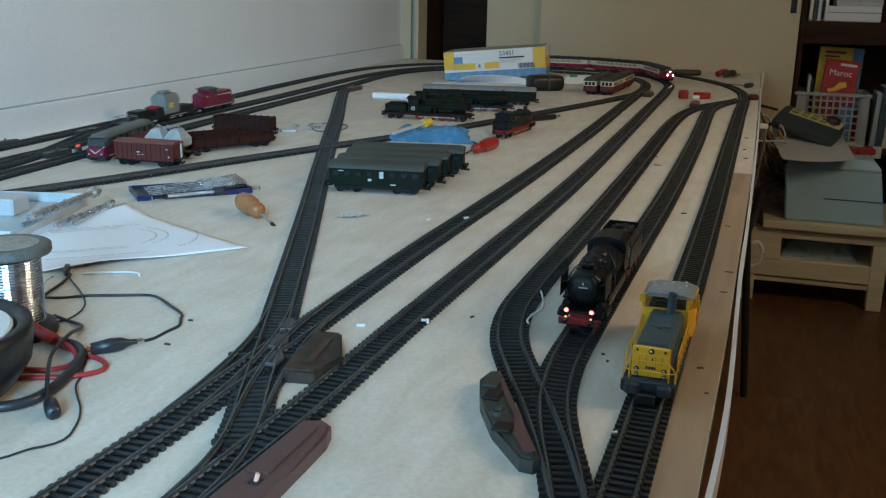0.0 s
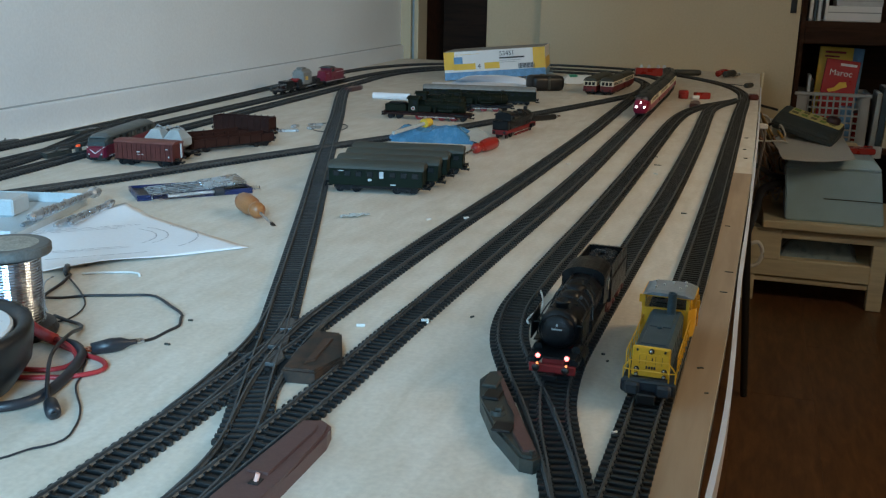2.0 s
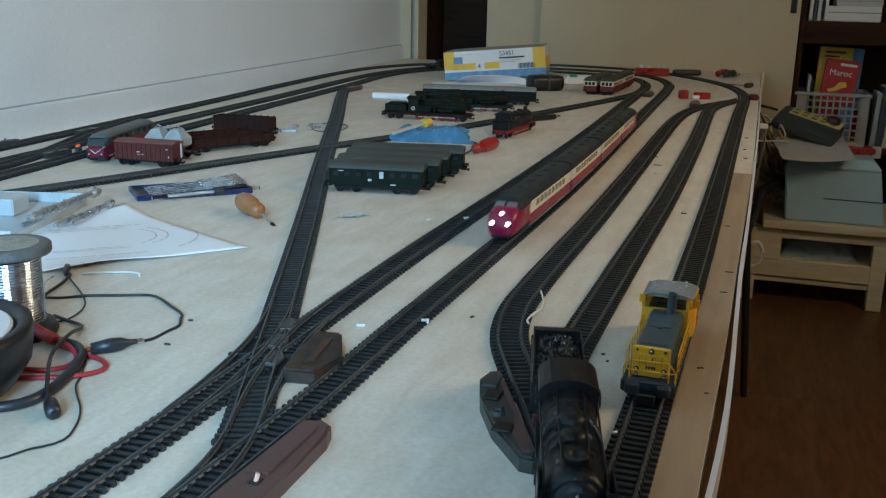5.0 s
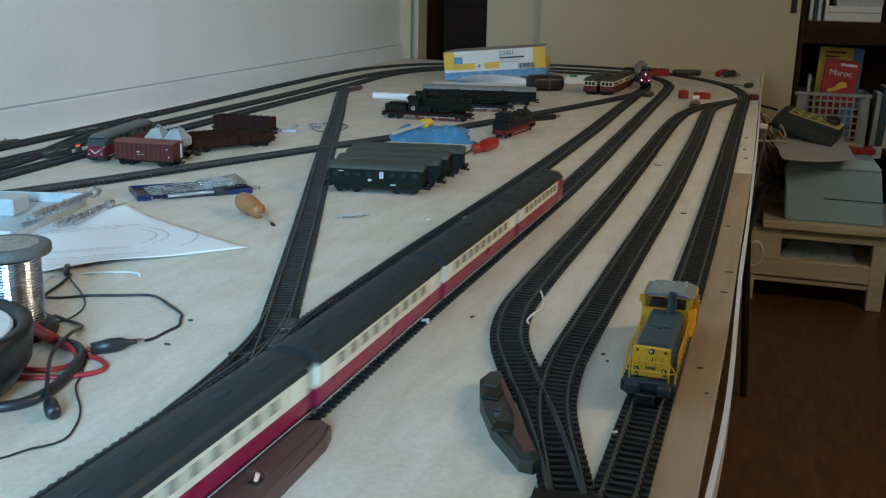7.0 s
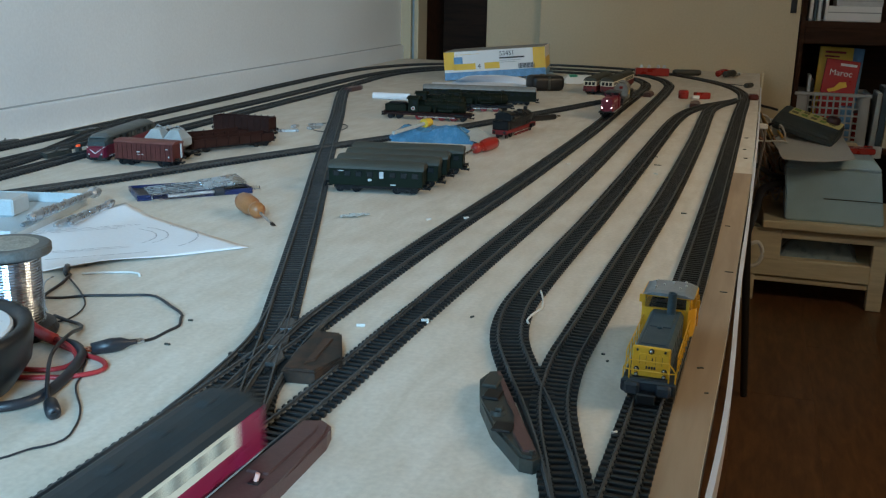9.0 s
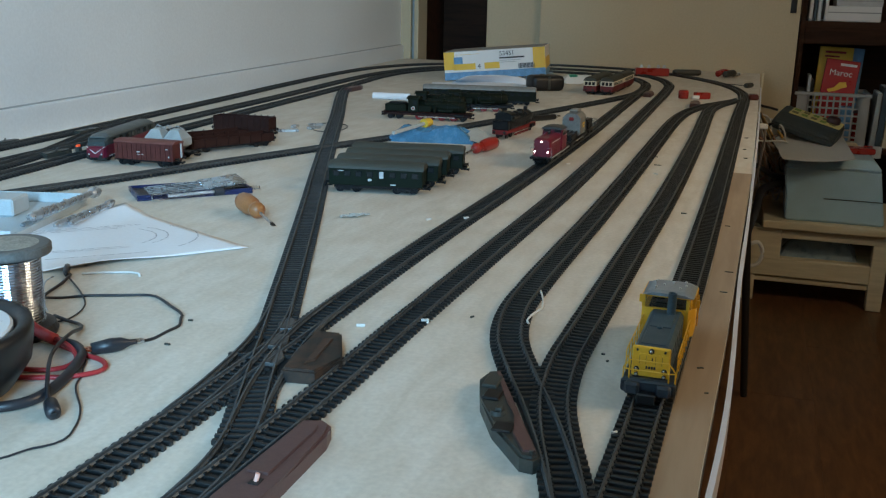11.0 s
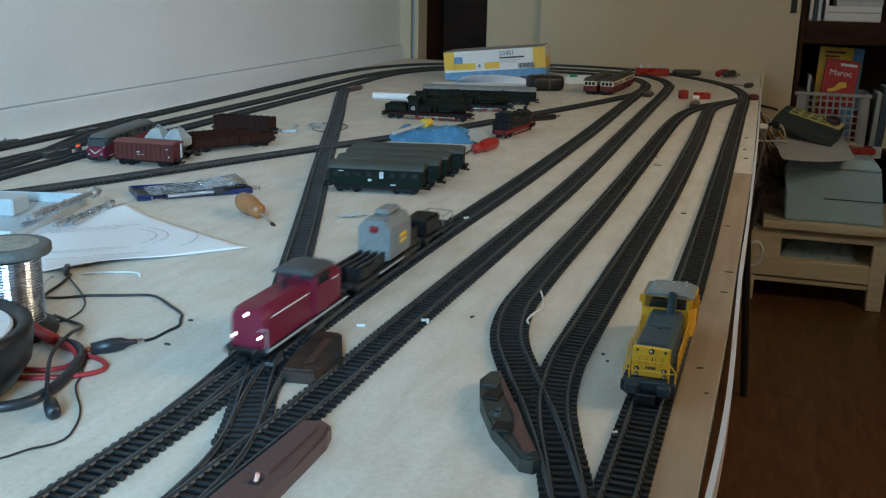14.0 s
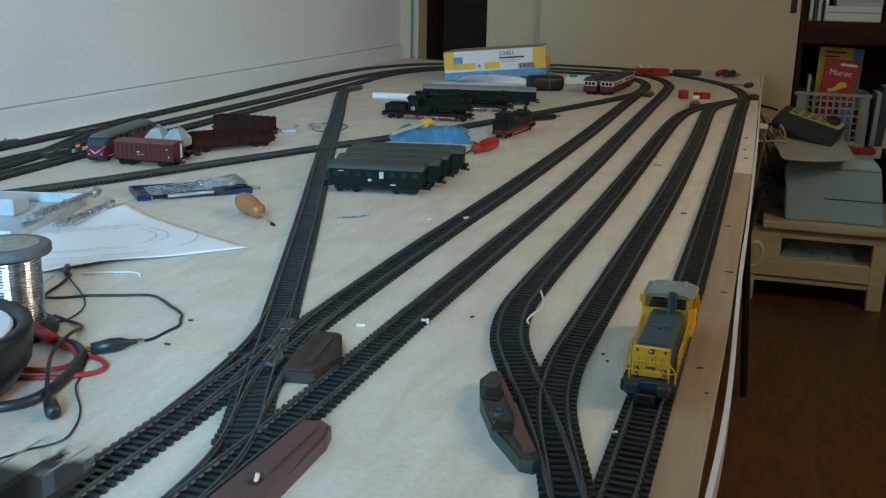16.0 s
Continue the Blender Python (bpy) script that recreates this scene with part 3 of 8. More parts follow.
def wheel_mesh(r, material, name="wheel"):
    bm = bmesh.new()
    lathe(bm, [(r * 0.3, -0.0012), (r * 0.72, -0.0012), (r * 0.78, -0.0016), (r, -0.0016), (r, 0.0010), (r * 1.12, 0.0012), (r * 1.12, 0.0018), (r * 0.3, 0.0018)], n=18, axis='X')
    return mesh_of(name, bm, material)


WHEEL = wheel_mesh(0.0056, SOOT)
DRIVER_RED = wheel_mesh(0.0095, RED_FRAME, "driving_wheel")
DRIVER_SMALL = wheel_mesh(0.0075, RED_FRAME, "driving_wheel")


def wheels(parent, ys, me=WHEEL, r=0.0056, half=0.0088, name="wheel"):
    for y in ys:
        for s in (-1, 1):
            put(name, me, parent, pose(s * half, y, r, 0, 0, 0 if s < 0 else 180))


def bogie(parent, y, base=0.029, material=SOOT):
    bm = bmesh.new()
    for s in (-1, 1):
        box(bm, s * 0.0118 - 0.0014, s * 0.0118 + 0.0014, -base / 2 - 0.005, base / 2 + 0.005, 0.0045, 0.0085, bev=0.0006)
        for yy in (-base / 2, base / 2):
            box(bm, s * 0.0132 - 0.0012, s * 0.0132 + 0.0012, yy - 0.0025, yy + 0.0025, 0.0038, 0.0078, bev=0.0005)
        box(bm, s * 0.0125 - 0.001, s * 0.0125 + 0.001, -0.004, 0.004, 0.003, 0.0065, bev=0.0005)
    box(bm, -0.011, 0.011, -0.003, 0.003, 0.005, 0.011)
    bmesh.ops.translate(bm, verts=bm.verts, vec=(0, y, 0))
    b = part("bogie", bm, material, parent)
    wheels(b, (y - base / 2, y + base / 2))
    return b


def buffers(parent, y, direction, z=0.0125, half=0.0098, material=BLACK):
    for s in (-1, 1):
        bm = bmesh.new()
        lathe(bm, [(0.0014, 0.0), (0.0014, 0.0045), (0.0024, 0.0047), (0.0027, 0.0055), (0.0021, 0.0062)], n=14, axis='Y', at=(s * half, 0, z))
        if direction < 0:
            bmesh.ops.scale(bm, verts=bm.verts, vec=(1, -1, 1))
            bmesh.ops.reverse_faces(bm, faces=bm.faces)
        bmesh.ops.translate(bm, verts=bm.verts, vec=(0, y, 0))
        part("buffer", bm, material, parent, smooth=True)
    part("coupling", boxes((-0.0022, 0.0022, y + direction * 0.003 - 0.004, y + direction * 0.003 + 0.004, 0.0055, 0.0078), (-0.005, 0.005, y + direction * 0.0075 - 0.0008, y + direction * 0.0075 + 0.0008, 0.0052, 0.0085), bev=0.0004), SOOT, parent)


def lamp(parent, x, y, z, r, material, name="headlight", direction=-1):
    bm = bmesh.new()
    lathe(bm, [(r * 1.25, 0.0), (r * 1.25, 0.0012), (r, 0.0013)], n=16, axis='Y', at=(0, 0, 0))
    bmesh.ops.scale(bm, verts=bm.verts, vec=(1, direction, 1))
    bmesh.ops.translate(bm, verts=bm.verts, vec=(x, y, z))
    bmesh.ops.recalc_face_normals(bm, faces=bm.faces)
    h = part(name, bm, BLACK, parent)
    bm = bmesh.new()
    lathe(bm, [(r, 0.0010), (r * 0.8, 0.0018), (r * 0.3, 0.0021)], n=16, axis='Y')
    bmesh.ops.scale(bm, verts=bm.verts, vec=(1, direction, 1))
    bmesh.ops.translate(bm, verts=bm.verts, vec=(x, y, z))
    bmesh.ops.recalc_face_normals(bm, faces=bm.faces)
    part("lens", bm, material, h, "round lamp lens", smooth=True)


def pane_mesh(w, hgt, material, depth=0.0004, name="pane"):
    bm = bmesh.new()
    box(bm, -depth, depth, -w / 2, w / 2, -hgt / 2, hgt / 2, bev=min(0.0008, hgt * 0.12))
    return mesh_of(name, bm, material)


def arch(w, z0, z1, n=10, power=2.4):
    """Cross-section of a roof: (x, z) from one eave over to the other."""
    out = []
    for i in range(n + 1):
        a = math.pi * i / n
        c, s = math.cos(a), math.sin(a)
        out.append((w * math.copysign(abs(c) ** (2 / power), c), z0 + (z1 - z0) * abs(s) ** (2 / power)))
    return out


def roof_part(parent, w, y0, y1, z0, z1, material, power=2.4, droop=0.0, name="roof", label=""):
    bm = bmesh.new()
    secs = []
    for y, k in ((y0, 1 - droop), (y0 + 0.004, 1 - droop * 0.25), (y0 + 0.010, 1.0), (y1 - 0.010, 1.0), (y1 - 0.004, 1 - droop * 0.25), (y1, 1 - droop)):
        secs.append([(x, y, z0 + (z - z0) * k) for x, z in arch(w, z0, z1, power=power)])
    loft(bm, secs)
    return part(name, bm, material, parent, label, smooth=False)


# ---------------------------------------------------------------- express train
def express_body(car, y0, y1, nose):
    """Red lower side, cream window band and dark roof between y0 and y1."""
    w = 0.0168
    bm = bmesh.new()
    secs = []
    for y in (y0, y1):
        secs.append([(-w + 0.002, y, 0.0055), (w - 0.002, y, 0.0055), (w, y, 0.009), (w, y, 0.0185), (-w, y, 0.0185), (-w, y, 0.009)])
    loft(bm, secs)
    part("lower_body", bm, TEE_RED, car, "wine red lower side")
    part("window_band", boxes((-w + 0.0002, w - 0.0002, y0 + 0.0003, y1 - 0.0003, 0.0185, 0.0325)), TEE_CREAM, car, "cream window band")
    roof_part(car, w + 0.0004, y0, y1, 0.0325, 0.0425, TEE_ROOF, power=2.6, droop=0.45 if nose == "rear" else 0.0, label="dark grey roof")
    for s in (-1, 1):
        part("skirt_line", boxes((s * w - 0.0003, s * w + 0.0003, y0, y1, 0.0060, 0.0066)), LIGHT_GREY, car)
    part("underframe", boxes((-0.0125, 0.0125, y0 + 0.012, y1 - 0.012, 0.0030, 0.0056), (-0.010, 0.010, (y0 + y1) / 2 - 0.03, (y0 + y1) / 2 + 0.03, 0.0012, 0.0032), bev=0.0008), BLACK, car)


WIDE_PANE = pane_mesh(0.0115, 0.0066, TINTED)
DOOR_LEAF = pane_mesh(0.0075, 0.0125, TEE_CREAM, name="door")


SCREEN = paint("cab_screen", (0.16, 0.13, 0.14), 0.10, vary=0.1, bump=0)


RED_END = 0.025


def express_car(length, kind, first):
    car = thing("express_train_car", pose(0, 0, 0), first, "train car", "express train cars")
    y0, y1 = -length / 2, length / 2
    a, b = y0, y1
    if kind == "front":
        a = y0 + 0.058
    express_body(car, a, b, kind)
    w = 0.0168
    n = int((b - a - 0.05) / 0.0185)
    for i in range(n):
        y = a + 0.032 + i * 0.0185
        if kind == "rear" and y + 0.007 > b - RED_END:
            continue
        for s in (-1, 1):
            put("window", WIDE_PANE, car, pose(s * w, y, 0.0265))
    for y in {"front": (b - 0.014,), "rear": (a + 0.014,)}.get(kind, (a + 0.014, b - 0.014)):
        for s in (-1, 1):
            put("door", DOOR_LEAF, car, pose(s * (w + 0.0001), y, 0.0253), "cream passenger door")
    for y in (a + 0.04 if kind != "front" else y0 + 0.05, b - 0.04):
        bogie(car, y, 0.03)
    # gangway and roof vents
    part("gangway", boxes((-0.0098, 0.0098, b - 0.0005, b + 0.0080, 0.0085, 0.0360), bev=0.001), BLACK, car)
    for i in range(5):
        y = a + (b - a) * (i + 0.7) / 5.4
        part("roof_vent", boxes((-0.0035, 0.0035, y - 0.005, y + 0.005, 0.0418, 0.0436), bev=0.0006), TEE_ROOF, car)
    if kind == "front":
        # long rounded nose with the cab above
        bm = bmesh.new()
        secs = []
        for y, hw, top, bot in ((y0, 0.0110, 0.0215, 0.0060), (y0 + 0.003, 0.0140, 0.0265, 0.0045), (y0 + 0.008, 0.0156, 0.0310, 0.0040), (y0 + 0.016, 0.0164, 0.0335, 0.0040), (y0 + 0.026, 0.0167, 0.0345, 0.0045), (a, 0.0168, 0.0345, 0.0055)):
            sec = []
            for i in range(20):
                t = 2 * math.pi * i / 20
                c, s = math.cos(t), math.sin(t)
                sec.append((hw * math.copysign(abs(c) ** 0.55, c), y, (top + bot) / 2 + (top - bot) / 2 * math.copysign(abs(s) ** 0.6, s)))
            secs.append(sec)
        loft(bm, secs)
        part("nose", bm, TEE_RED, car, "rounded wine red nose", smooth=True)
        bm = bmesh.new()
        secs = []
        for y, k, z1 in ((y0 + 0.021, 0.90, 0.0345), (y0 + 0.027, 0.96, 0.0392), (y0 + 0.034, 1.0, 0.0418), (a + 0.001, 1.0, 0.0425)):
            secs.append([(x * k, y, z) for x, z in arch(w + 0.0002, 0.0305, z1, power=2.6)])
        loft(bm, secs)
        part("cab_roof", bm, TEE_ROOF, car, "dark grey cab roof")
        for s in (-1, 1):
            bm = bmesh.new()
            loft(bm, [[(s * 0.0012, y0 + 0.0140, 0.0318), (s * 0.0122, y0 + 0.0160, 0.0306), (s * 0.0116, y0 + 0.0235, 0.0372), (s * 0.0012, y0 + 0.0215, 0.0380)],
                      [(s * 0.0012, y0 + 0.0170, 0.0300), (s * 0.0122, y0 + 0.0190, 0.0290), (s * 0.0116, y0 + 0.0265, 0.0358), (s * 0.0012, y0 + 0.0245, 0.0366)]])
            part("windscreen", bm, SCREEN, car, "reflecting cab windscreen")
            lamp(car, s * 0.0084, y0 - 0.0004, 0.0192, 0.0026, LAMP_WHITE)
        lamp(car, 0.0, y0 + 0.0046, 0.0288, 0.0022, LAMP_WHITE)
        part("coupler_skirt", boxes((-0.0105, 0.0105, y0 + 0.001, y0 + 0.012, 0.0030, 0.0070), bev=0.001), BLACK, car)
    if kind == "rear":
        part("end_wall", boxes((-w - 0.0005, w + 0.0005, y1 - RED_END, y1 + 0.0012, 0.0060, 0.0335), bev=0.0016), TEE_RED, car, "wine red end wall")
    return car


TEE_CARS, off = [], 0.0
for ln, kd, lb in ((0.272, "front", "wine red and cream express power car with rounded nose"), (0.231, "mid", "wine red and cream express coach with dark roof"), (0.231, "mid", "wine red and cream express coach with dark roof"), (0.212, "rear", "wine red and cream express end coach, red end wall")):
    TEE_CARS.append((express_car(ln - 0.009, kd, lb), off + ln / 2, ln * 0.66))
    off += ln


# ---------------------------------------------------------------- red diesel and crane
def diesel():
    c = thing("diesel_locomotive", pose(0, 0, 0), "purple red diesel locomotive with lit headlights", "locomotive")
    hl = 0.068
    part("frame", boxes((-0.0165, 0.0165, -hl, hl, 0.0085, 0.0120), bev=0.0008), BLACK, c)
    for s in (-1, 1):
        part("sill_line", boxes((s * 0.0166 - 0.0004, s * 0.0166 + 0.0004, -hl + 0.002, hl - 0.002, 0.0106, 0.0122)), LIGHT_GREY, c, "pale grey sill stripe")

    def hood(y0, y1, name, front):
        bm = bmesh.new()
        secs = []
        for y, k, dz in ((y0, 0.86 if front else 1.0, -0.0022 if front else 0), (y0 + 0.005, 0.97 if front else 1.0, -0.0005 if front else 0), (y0 + 0.011, 1.0, 0), (y1 - 0.011, 1.0, 0), (y1 - 0.005, 1.0 if front else 0.97, 0 if front else -0.0005), (y1, 1.0 if front else 0.86, 0 if front else -0.0022)):
            w, z1 = 0.0138 * k, 0.0398 + dz
            secs.append([(-w, y, 0.0120), (w, y, 0.0120), (w, y, z1 - 0.0055), (w * 0.90, y, z1 - 0.0022), (w * 0.6, y, z1), (-w * 0.6, y, z1), (-w * 0.90, y, z1 - 0.0022), (-w, y, z1 - 0.0055)])
        loft(bm, secs)
        h = part(name, bm, DIESEL_RED, c)
        for s in (-1, 1):
            part("stripe", boxes((s * 0.0139 - 0.0003, s * 0.0139 + 0.0003, y0 + 0.010, y1 - 0.010, 0.0318, 0.0327)), WHITE, h, "thin white line")
            n = int((y1 - y0 - 0.03) / 0.012)
            for i in range(n):
                y = y0 + 0.020 + i * 0.012
                part("louvre", boxes((s * 0.0138 - 0.0003, s * 0.0138 + 0.0003, y - 0.004, y + 0.004, 0.0165, 0.0285), bev=0.0002), DIESEL_RED, h)
        return h
    hood(-hl + 0.004, 0.012, "front_hood", True)
    hood(0.034, hl - 0.004, "rear_hood", False)
    cab = part("cab", boxes((-0.0160, 0.0160, 0.010, 0.036, 0.0120, 0.0455), bev=0.0015), DIESEL_RED, c)
    roof_part(cab, 0.0170, 0.004, 0.041, 0.0450, 0.0502, DIESEL_ROOF, power=2.2, droop=0.35, name="cab_roof", label="dark grey cab roof")
    for s in (-1, 1):
        part("side_window", boxes((s * 0.0160 - 0.0004, s * 0.0160 + 0.0004, 0.013, 0.033, 0.0350, 0.0432), bev=0.0004), GLASS_DARK, cab)
        part("front_window", boxes((s * 0.0085 - 0.0055, s * 0.0085 + 0.0055, 0.0096, 0.0104, 0.0402, 0.0442), bev=0.0003), GLASS_DARK, cab)
        lamp(c, s * 0.0098, -hl + 0.0045, 0.0198, 0.0013, LAMP_WHITE)
        # handrails
        part("handrail", tubes(((s * 0.0158, -hl + 0.002, 0.012), (s * 0.0158, -hl + 0.002, 0.026), 0.0004), ((s * 0.0158, -hl + 0.002, 0.026), (s * 0.0100, -hl + 0.001, 0.026), 0.0004), n=6), LIGHT_GREY, c)
    lamp(c, 0.0, -hl + 0.0045, 0.0352, 0.0013, LAMP_WHITE)
    part("exhaust", tubes(((0.0, -0.012, 0.039), (0.0, -0.012, 0.0435), 0.0022)), BLACK, c)
    part("fuel_tank", boxes((-0.0135, 0.0135, -0.014, 0.014, 0.0025, 0.0086), bev=0.001), BLACK, c)
    for y in (-0.042, 0.042):
        bogie(c, y, 0.026)
    buffers(c, -hl, -1)
    buffers(c, hl, 1)
    return c


def crane_wagon():
    c = thing("crane_wagon", pose(0, 0, 0), "black crane wagon with grey crane house", "wagon")
    hl = 0.077
    part("frame", boxes((-0.0150, 0.0150, -hl, hl, 0.0080, 0.0130), bev=0.0008), BLACK, c)
    for i in range(4):
        x = -0.0105 + i * 0.007
        part("deck_beam", boxes((x - 0.0014, x + 0.0014, -hl + 0.012, -0.008, 0.0130, 0.0245), bev=0.0004), BLACK, c)
    part("weight", boxes((-0.0135, 0.0135, -hl + 0.014, -hl + 0.038, 0.0130, 0.0230), bev=0.001), BLACK, c)
    for s in (-1, 1):
        part("step", boxes((s * 0.0156 - 0.0006, s * 0.0156 + 0.0006, -0.03, 0.03, 0.0100, 0.0112)), LIGHT_GREY, c, "pale grey step bar")
    bm = bmesh.new()
    loft(bm, [[(-0.0140, y0, 0.0150), (0.0140, y0, 0.0150), (0.0155, y0, 0.0200), (0.0155, y0, 0.0440), (0.0100, y0, 0.0510), (-0.0100, y0, 0.0510), (-0.0155, y0, 0.0440), (-0.0155, y0, 0.0200)] for y0 in (-0.004, 0.048)])
    h = part("crane_house", bm, CRANE_GREY, c, "light grey crane house with sloped roof edges")
    part("house_roof", boxes((-0.0092, 0.0092, -0.0015, 0.046, 0.0508, 0.0522), bev=0.0006), CRANE_GREY, h)
    part("roof_box", boxes((-0.0080, 0.0080, 0.012, 0.042, 0.0520, 0.0575), bev=0.0022), CRANE_GREY, h)
    for k in range(3):
        part("rear_slat", boxes((-0.0135 + 0.0105 * k, -0.0075 + 0.0105 * k, 0.0485, 0.074, 0.0130, 0.0225 - 0.001 * k), bev=0.0005), BLACK, c)
    part("front_lamp", boxes((-0.004, 0.004, -0.0065, -0.0038, 0.0400, 0.0460), bev=0.001), RED_FRAME, h, "dull red front plate")
    for s in (-1, 1):
        for z in (0.0265, 0.0315):
            part("marking", boxes((s * 0.0156 - 0.0002, s * 0.0156 + 0.0002, 0.020, 0.036, z, z + 0.0036)), BOX_YELLOW, h, "yellow marking bar")
        for y in (0.004, 0.014, 0.042):
            part("house_rib", boxes((s * 0.0156 - 0.0004, s * 0.0156 + 0.0004, y - 0.0008, y + 0.0008, 0.0170, 0.0430)), CRANE_GREY, h)
    part("turntable", tubes(((0, 0.022, 0.0125), (0, 0.022, 0.0155), 0.0125), n=24), BLACK, c)
    part("winch", tubes(((-0.010, 0.062, 0.027), (0.010, 0.062, 0.027), 0.0052), n=16), RED_FRAME, c, "dull red winch drum")
    for x in (-0.013, 0.011):
        part("winch_plate", boxes((x, x + 0.002, 0.052, 0.074, 0.013, 0.030), bev=0.0005), BLACK, c)
    for y in (-0.048, 0.048):
        bogie(c, y, 0.026)
    buffers(c, -hl, -1)
    buffers(c, hl, 1)
    return c


def frame_wagon():
    c = thing("flat_wagon", pose(0, 0, 0), "short black flat wagon with grey end rails", "wagon")
    hl = 0.044
    part("deck", boxes((-0.0145, 0.0145, -hl, hl, 0.0085, 0.0125), bev=0.0006), BLACK, c)
    part("load", boxes((-0.0125, 0.0125, -0.038, 0.004, 0.0125, 0.0300), bev=0.002), SOOT, c)
    part("boom_rest", boxes((-0.008, 0.008, -0.010, 0.006, 0.0125, 0.0200), bev=0.001), OXIDE_DARK, c)
    for y in (0.012, hl - 0.003):
        part("end_rail", tubes(((-0.0135, y, 0.012), (-0.0135, y, 0.024), 0.0006), ((0.0135, y, 0.012), (0.0135, y, 0.024), 0.0005), ((-0.0135, y, 0.024), (0.0135, y, 0.024), 0.0005), n=6), CRANE_GREY, c)
    for s in (-1, 1):
        part("side_rail", tubes(((s * 0.0135, 0.012, 0.024), (s * 0.0135, hl - 0.003, 0.024), 0.0005), n=6), CRANE_GREY, c)
    wheels(c, (-0.026, 0.026))
    buffers(c, -hl, -1)
    buffers(c, hl, 1)
    return c


RED_TRAIN = [(diesel(), 0.074, 0.084), (crane_wagon(), 0.148 + 0.093, 0.096), (frame_wagon(), 0.148 + 0.182 + 0.048, 0.052)]


# ---------------------------------------------------------------- steam locomotive
STEEL_DARK = paint("oily_steel", (0.16, 0.17, 0.18), 0.3, metal=0.8, vary=0.3)


def steam_engine():
    c = thing("steam_locomotive", pose(0, 0, 0), "black steam locomotive with lit red lamps", "locomotive")
    hl = 0.072
    f = -hl
    part("frame", boxes((-0.0075, 0.0075, f + 0.004, hl - 0.004, 0.0080, 0.0160)), RED_FRAME, c, "red frame")
    part("buffer_beam", boxes((-0.0155, 0.0155, f, f + 0.003, 0.0070, 0.0128), bev=0.0006), RED_FRAME, c, "red buffer beam")
    part("front_platform", boxes((-0.0150, 0.0150, f + 0.001, f + 0.022, 0.0165, 0.0180), (-0.0120, 0.0120, f + 0.004, f + 0.022, 0.0155, 0.0166), bev=0.0004), SOOT, c)
    # boiler with smokebox, bands and domes
    bm = bmesh.new()
    lathe(bm, [(0.0066, f + 0.0140), (0.0108, f + 0.0155), (0.0132, f + 0.0165), (0.0140, f + 0.0185), (0.0140, f + 0.040), (0.0134, f + 0.0405), (0.0134, f + 0.0600), (0.0142, f + 0.085), (0.0147, f + 0.115)], n=32, axis='Y', at=(0, 0, 0.0315))
    b = part("boiler", bm, SOOT, c, smooth=True)
    bm = bmesh.new()
    lathe(bm, [(0.0116, f + 0.0150), (0.0108, f + 0.0132), (0.0064, f + 0.0118), (0.0015, f + 0.0112)], n=28, axis='Y', at=(0, 0, 0.0315))
    d = part("smokebox_door", bm, SOOT, b, smooth=True)
    part("number_plate", boxes((-0.0036, 0.0036, f + 0.0099, f + 0.0106, 0.0338, 0.0346), (-0.0006, 0.0006, f + 0.0100, f + 0.0106, 0.0362, 0.0380)), LIGHT_GREY, d, "small pale plate")
    for y in (f + 0.049, f + 0.060, f + 0.072, f + 0.084, f + 0.097):
        bm = bmesh.new()
        lathe(bm, [(0.0138, y - 0.0005), (0.0146, y - 0.0004), (0.0146, y + 0.0004), (0.0138, y + 0.0005)], n=28, axis='Y', at=(0, 0, 0.0315), cap=False)
        part("boiler_band", bm, BLACK, b)
    for name, y, r, z in (("chimney", f + 0.0265, 0.0046, 0.0510), ("sand_dome", f + 0.056, 0.0070, 0.0478), ("steam_dome", f + 0.074, 0.0074, 0.0482)):
        bm = bmesh.new()
        if name == "chimney":
            lathe(bm, [(0.0056, 0.0405), (r, 0.0430), (r, 0.0478), (r * 1.18, 0.0484), (r * 1.18, 0.0500), (r * 0.8, 0.0500), (r * 0.75, 0.0470)], n=20, at=(0, y, 0), cap=True)
        else:
            lathe(bm, [(r * 1.25, 0.0405), (r, 0.0432), (r * 0.95, z - 0.0022), (r * 0.7, z - 0.0006), (r * 0.2, z)], n=20, at=(0, y, 0))
        part(name, bm, SOOT, b, smooth=True)
    # pipes and valves along the boiler
    for s in (-1, 1):
        bm = bmesh.new()
        cord(bm, [(s * 0.0143, f + 0.020, 0.037), (s * 0.0145, f + 0.045, 0.038), (s * 0.0149, f + 0.075, 0.036), (s * 0.0152, f + 0.112, 0.037)], 0.0006, n=6)
        part("pipe", bm, BLACK, b)
        bm = bmesh.new()
        cord(bm, [(s * 0.0085, f + 0.074, 0.0445), (s * 0.0140, f + 0.070, 0.038), (s * 0.0150, f + 0.066, 0.026), (s * 0.0155, f + 0.060, 0.018)], 0.0009, n=6)
        part("pipe", bm, BLACK, b)
        part("running_board", boxes((min(s * 0.0105, s * 0.0174), max(s * 0.0105, s * 0.0174), f + 0.020, f + 0.116, 0.0215, 0.0226), bev=0.0003), SOOT, c)
        part("valance", boxes((min(s * 0.0150, s * 0.0168), max(s * 0.0150, s * 0.0168), f + 0.034, f + 0.116, 0.0150, 0.0215), bev=0.0003), SOOT, c)
        part("step", boxes((min(s * 0.0110, s * 0.0172), max(s * 0.0110, s * 0.0172), f + 0.002, f + 0.014, 0.0128, 0.0165), bev=0.0006), SOOT, c)
        # smoke deflectors
        bm = bmesh.new()
        box(bm, s * 0.0170 - 0.0004, s * 0.0170 + 0.0004, f + 0.010, f + 0.036, 0.0260, 0.0420, bev=0.0003)
        part("smoke_deflector", bm, SOOT, c)
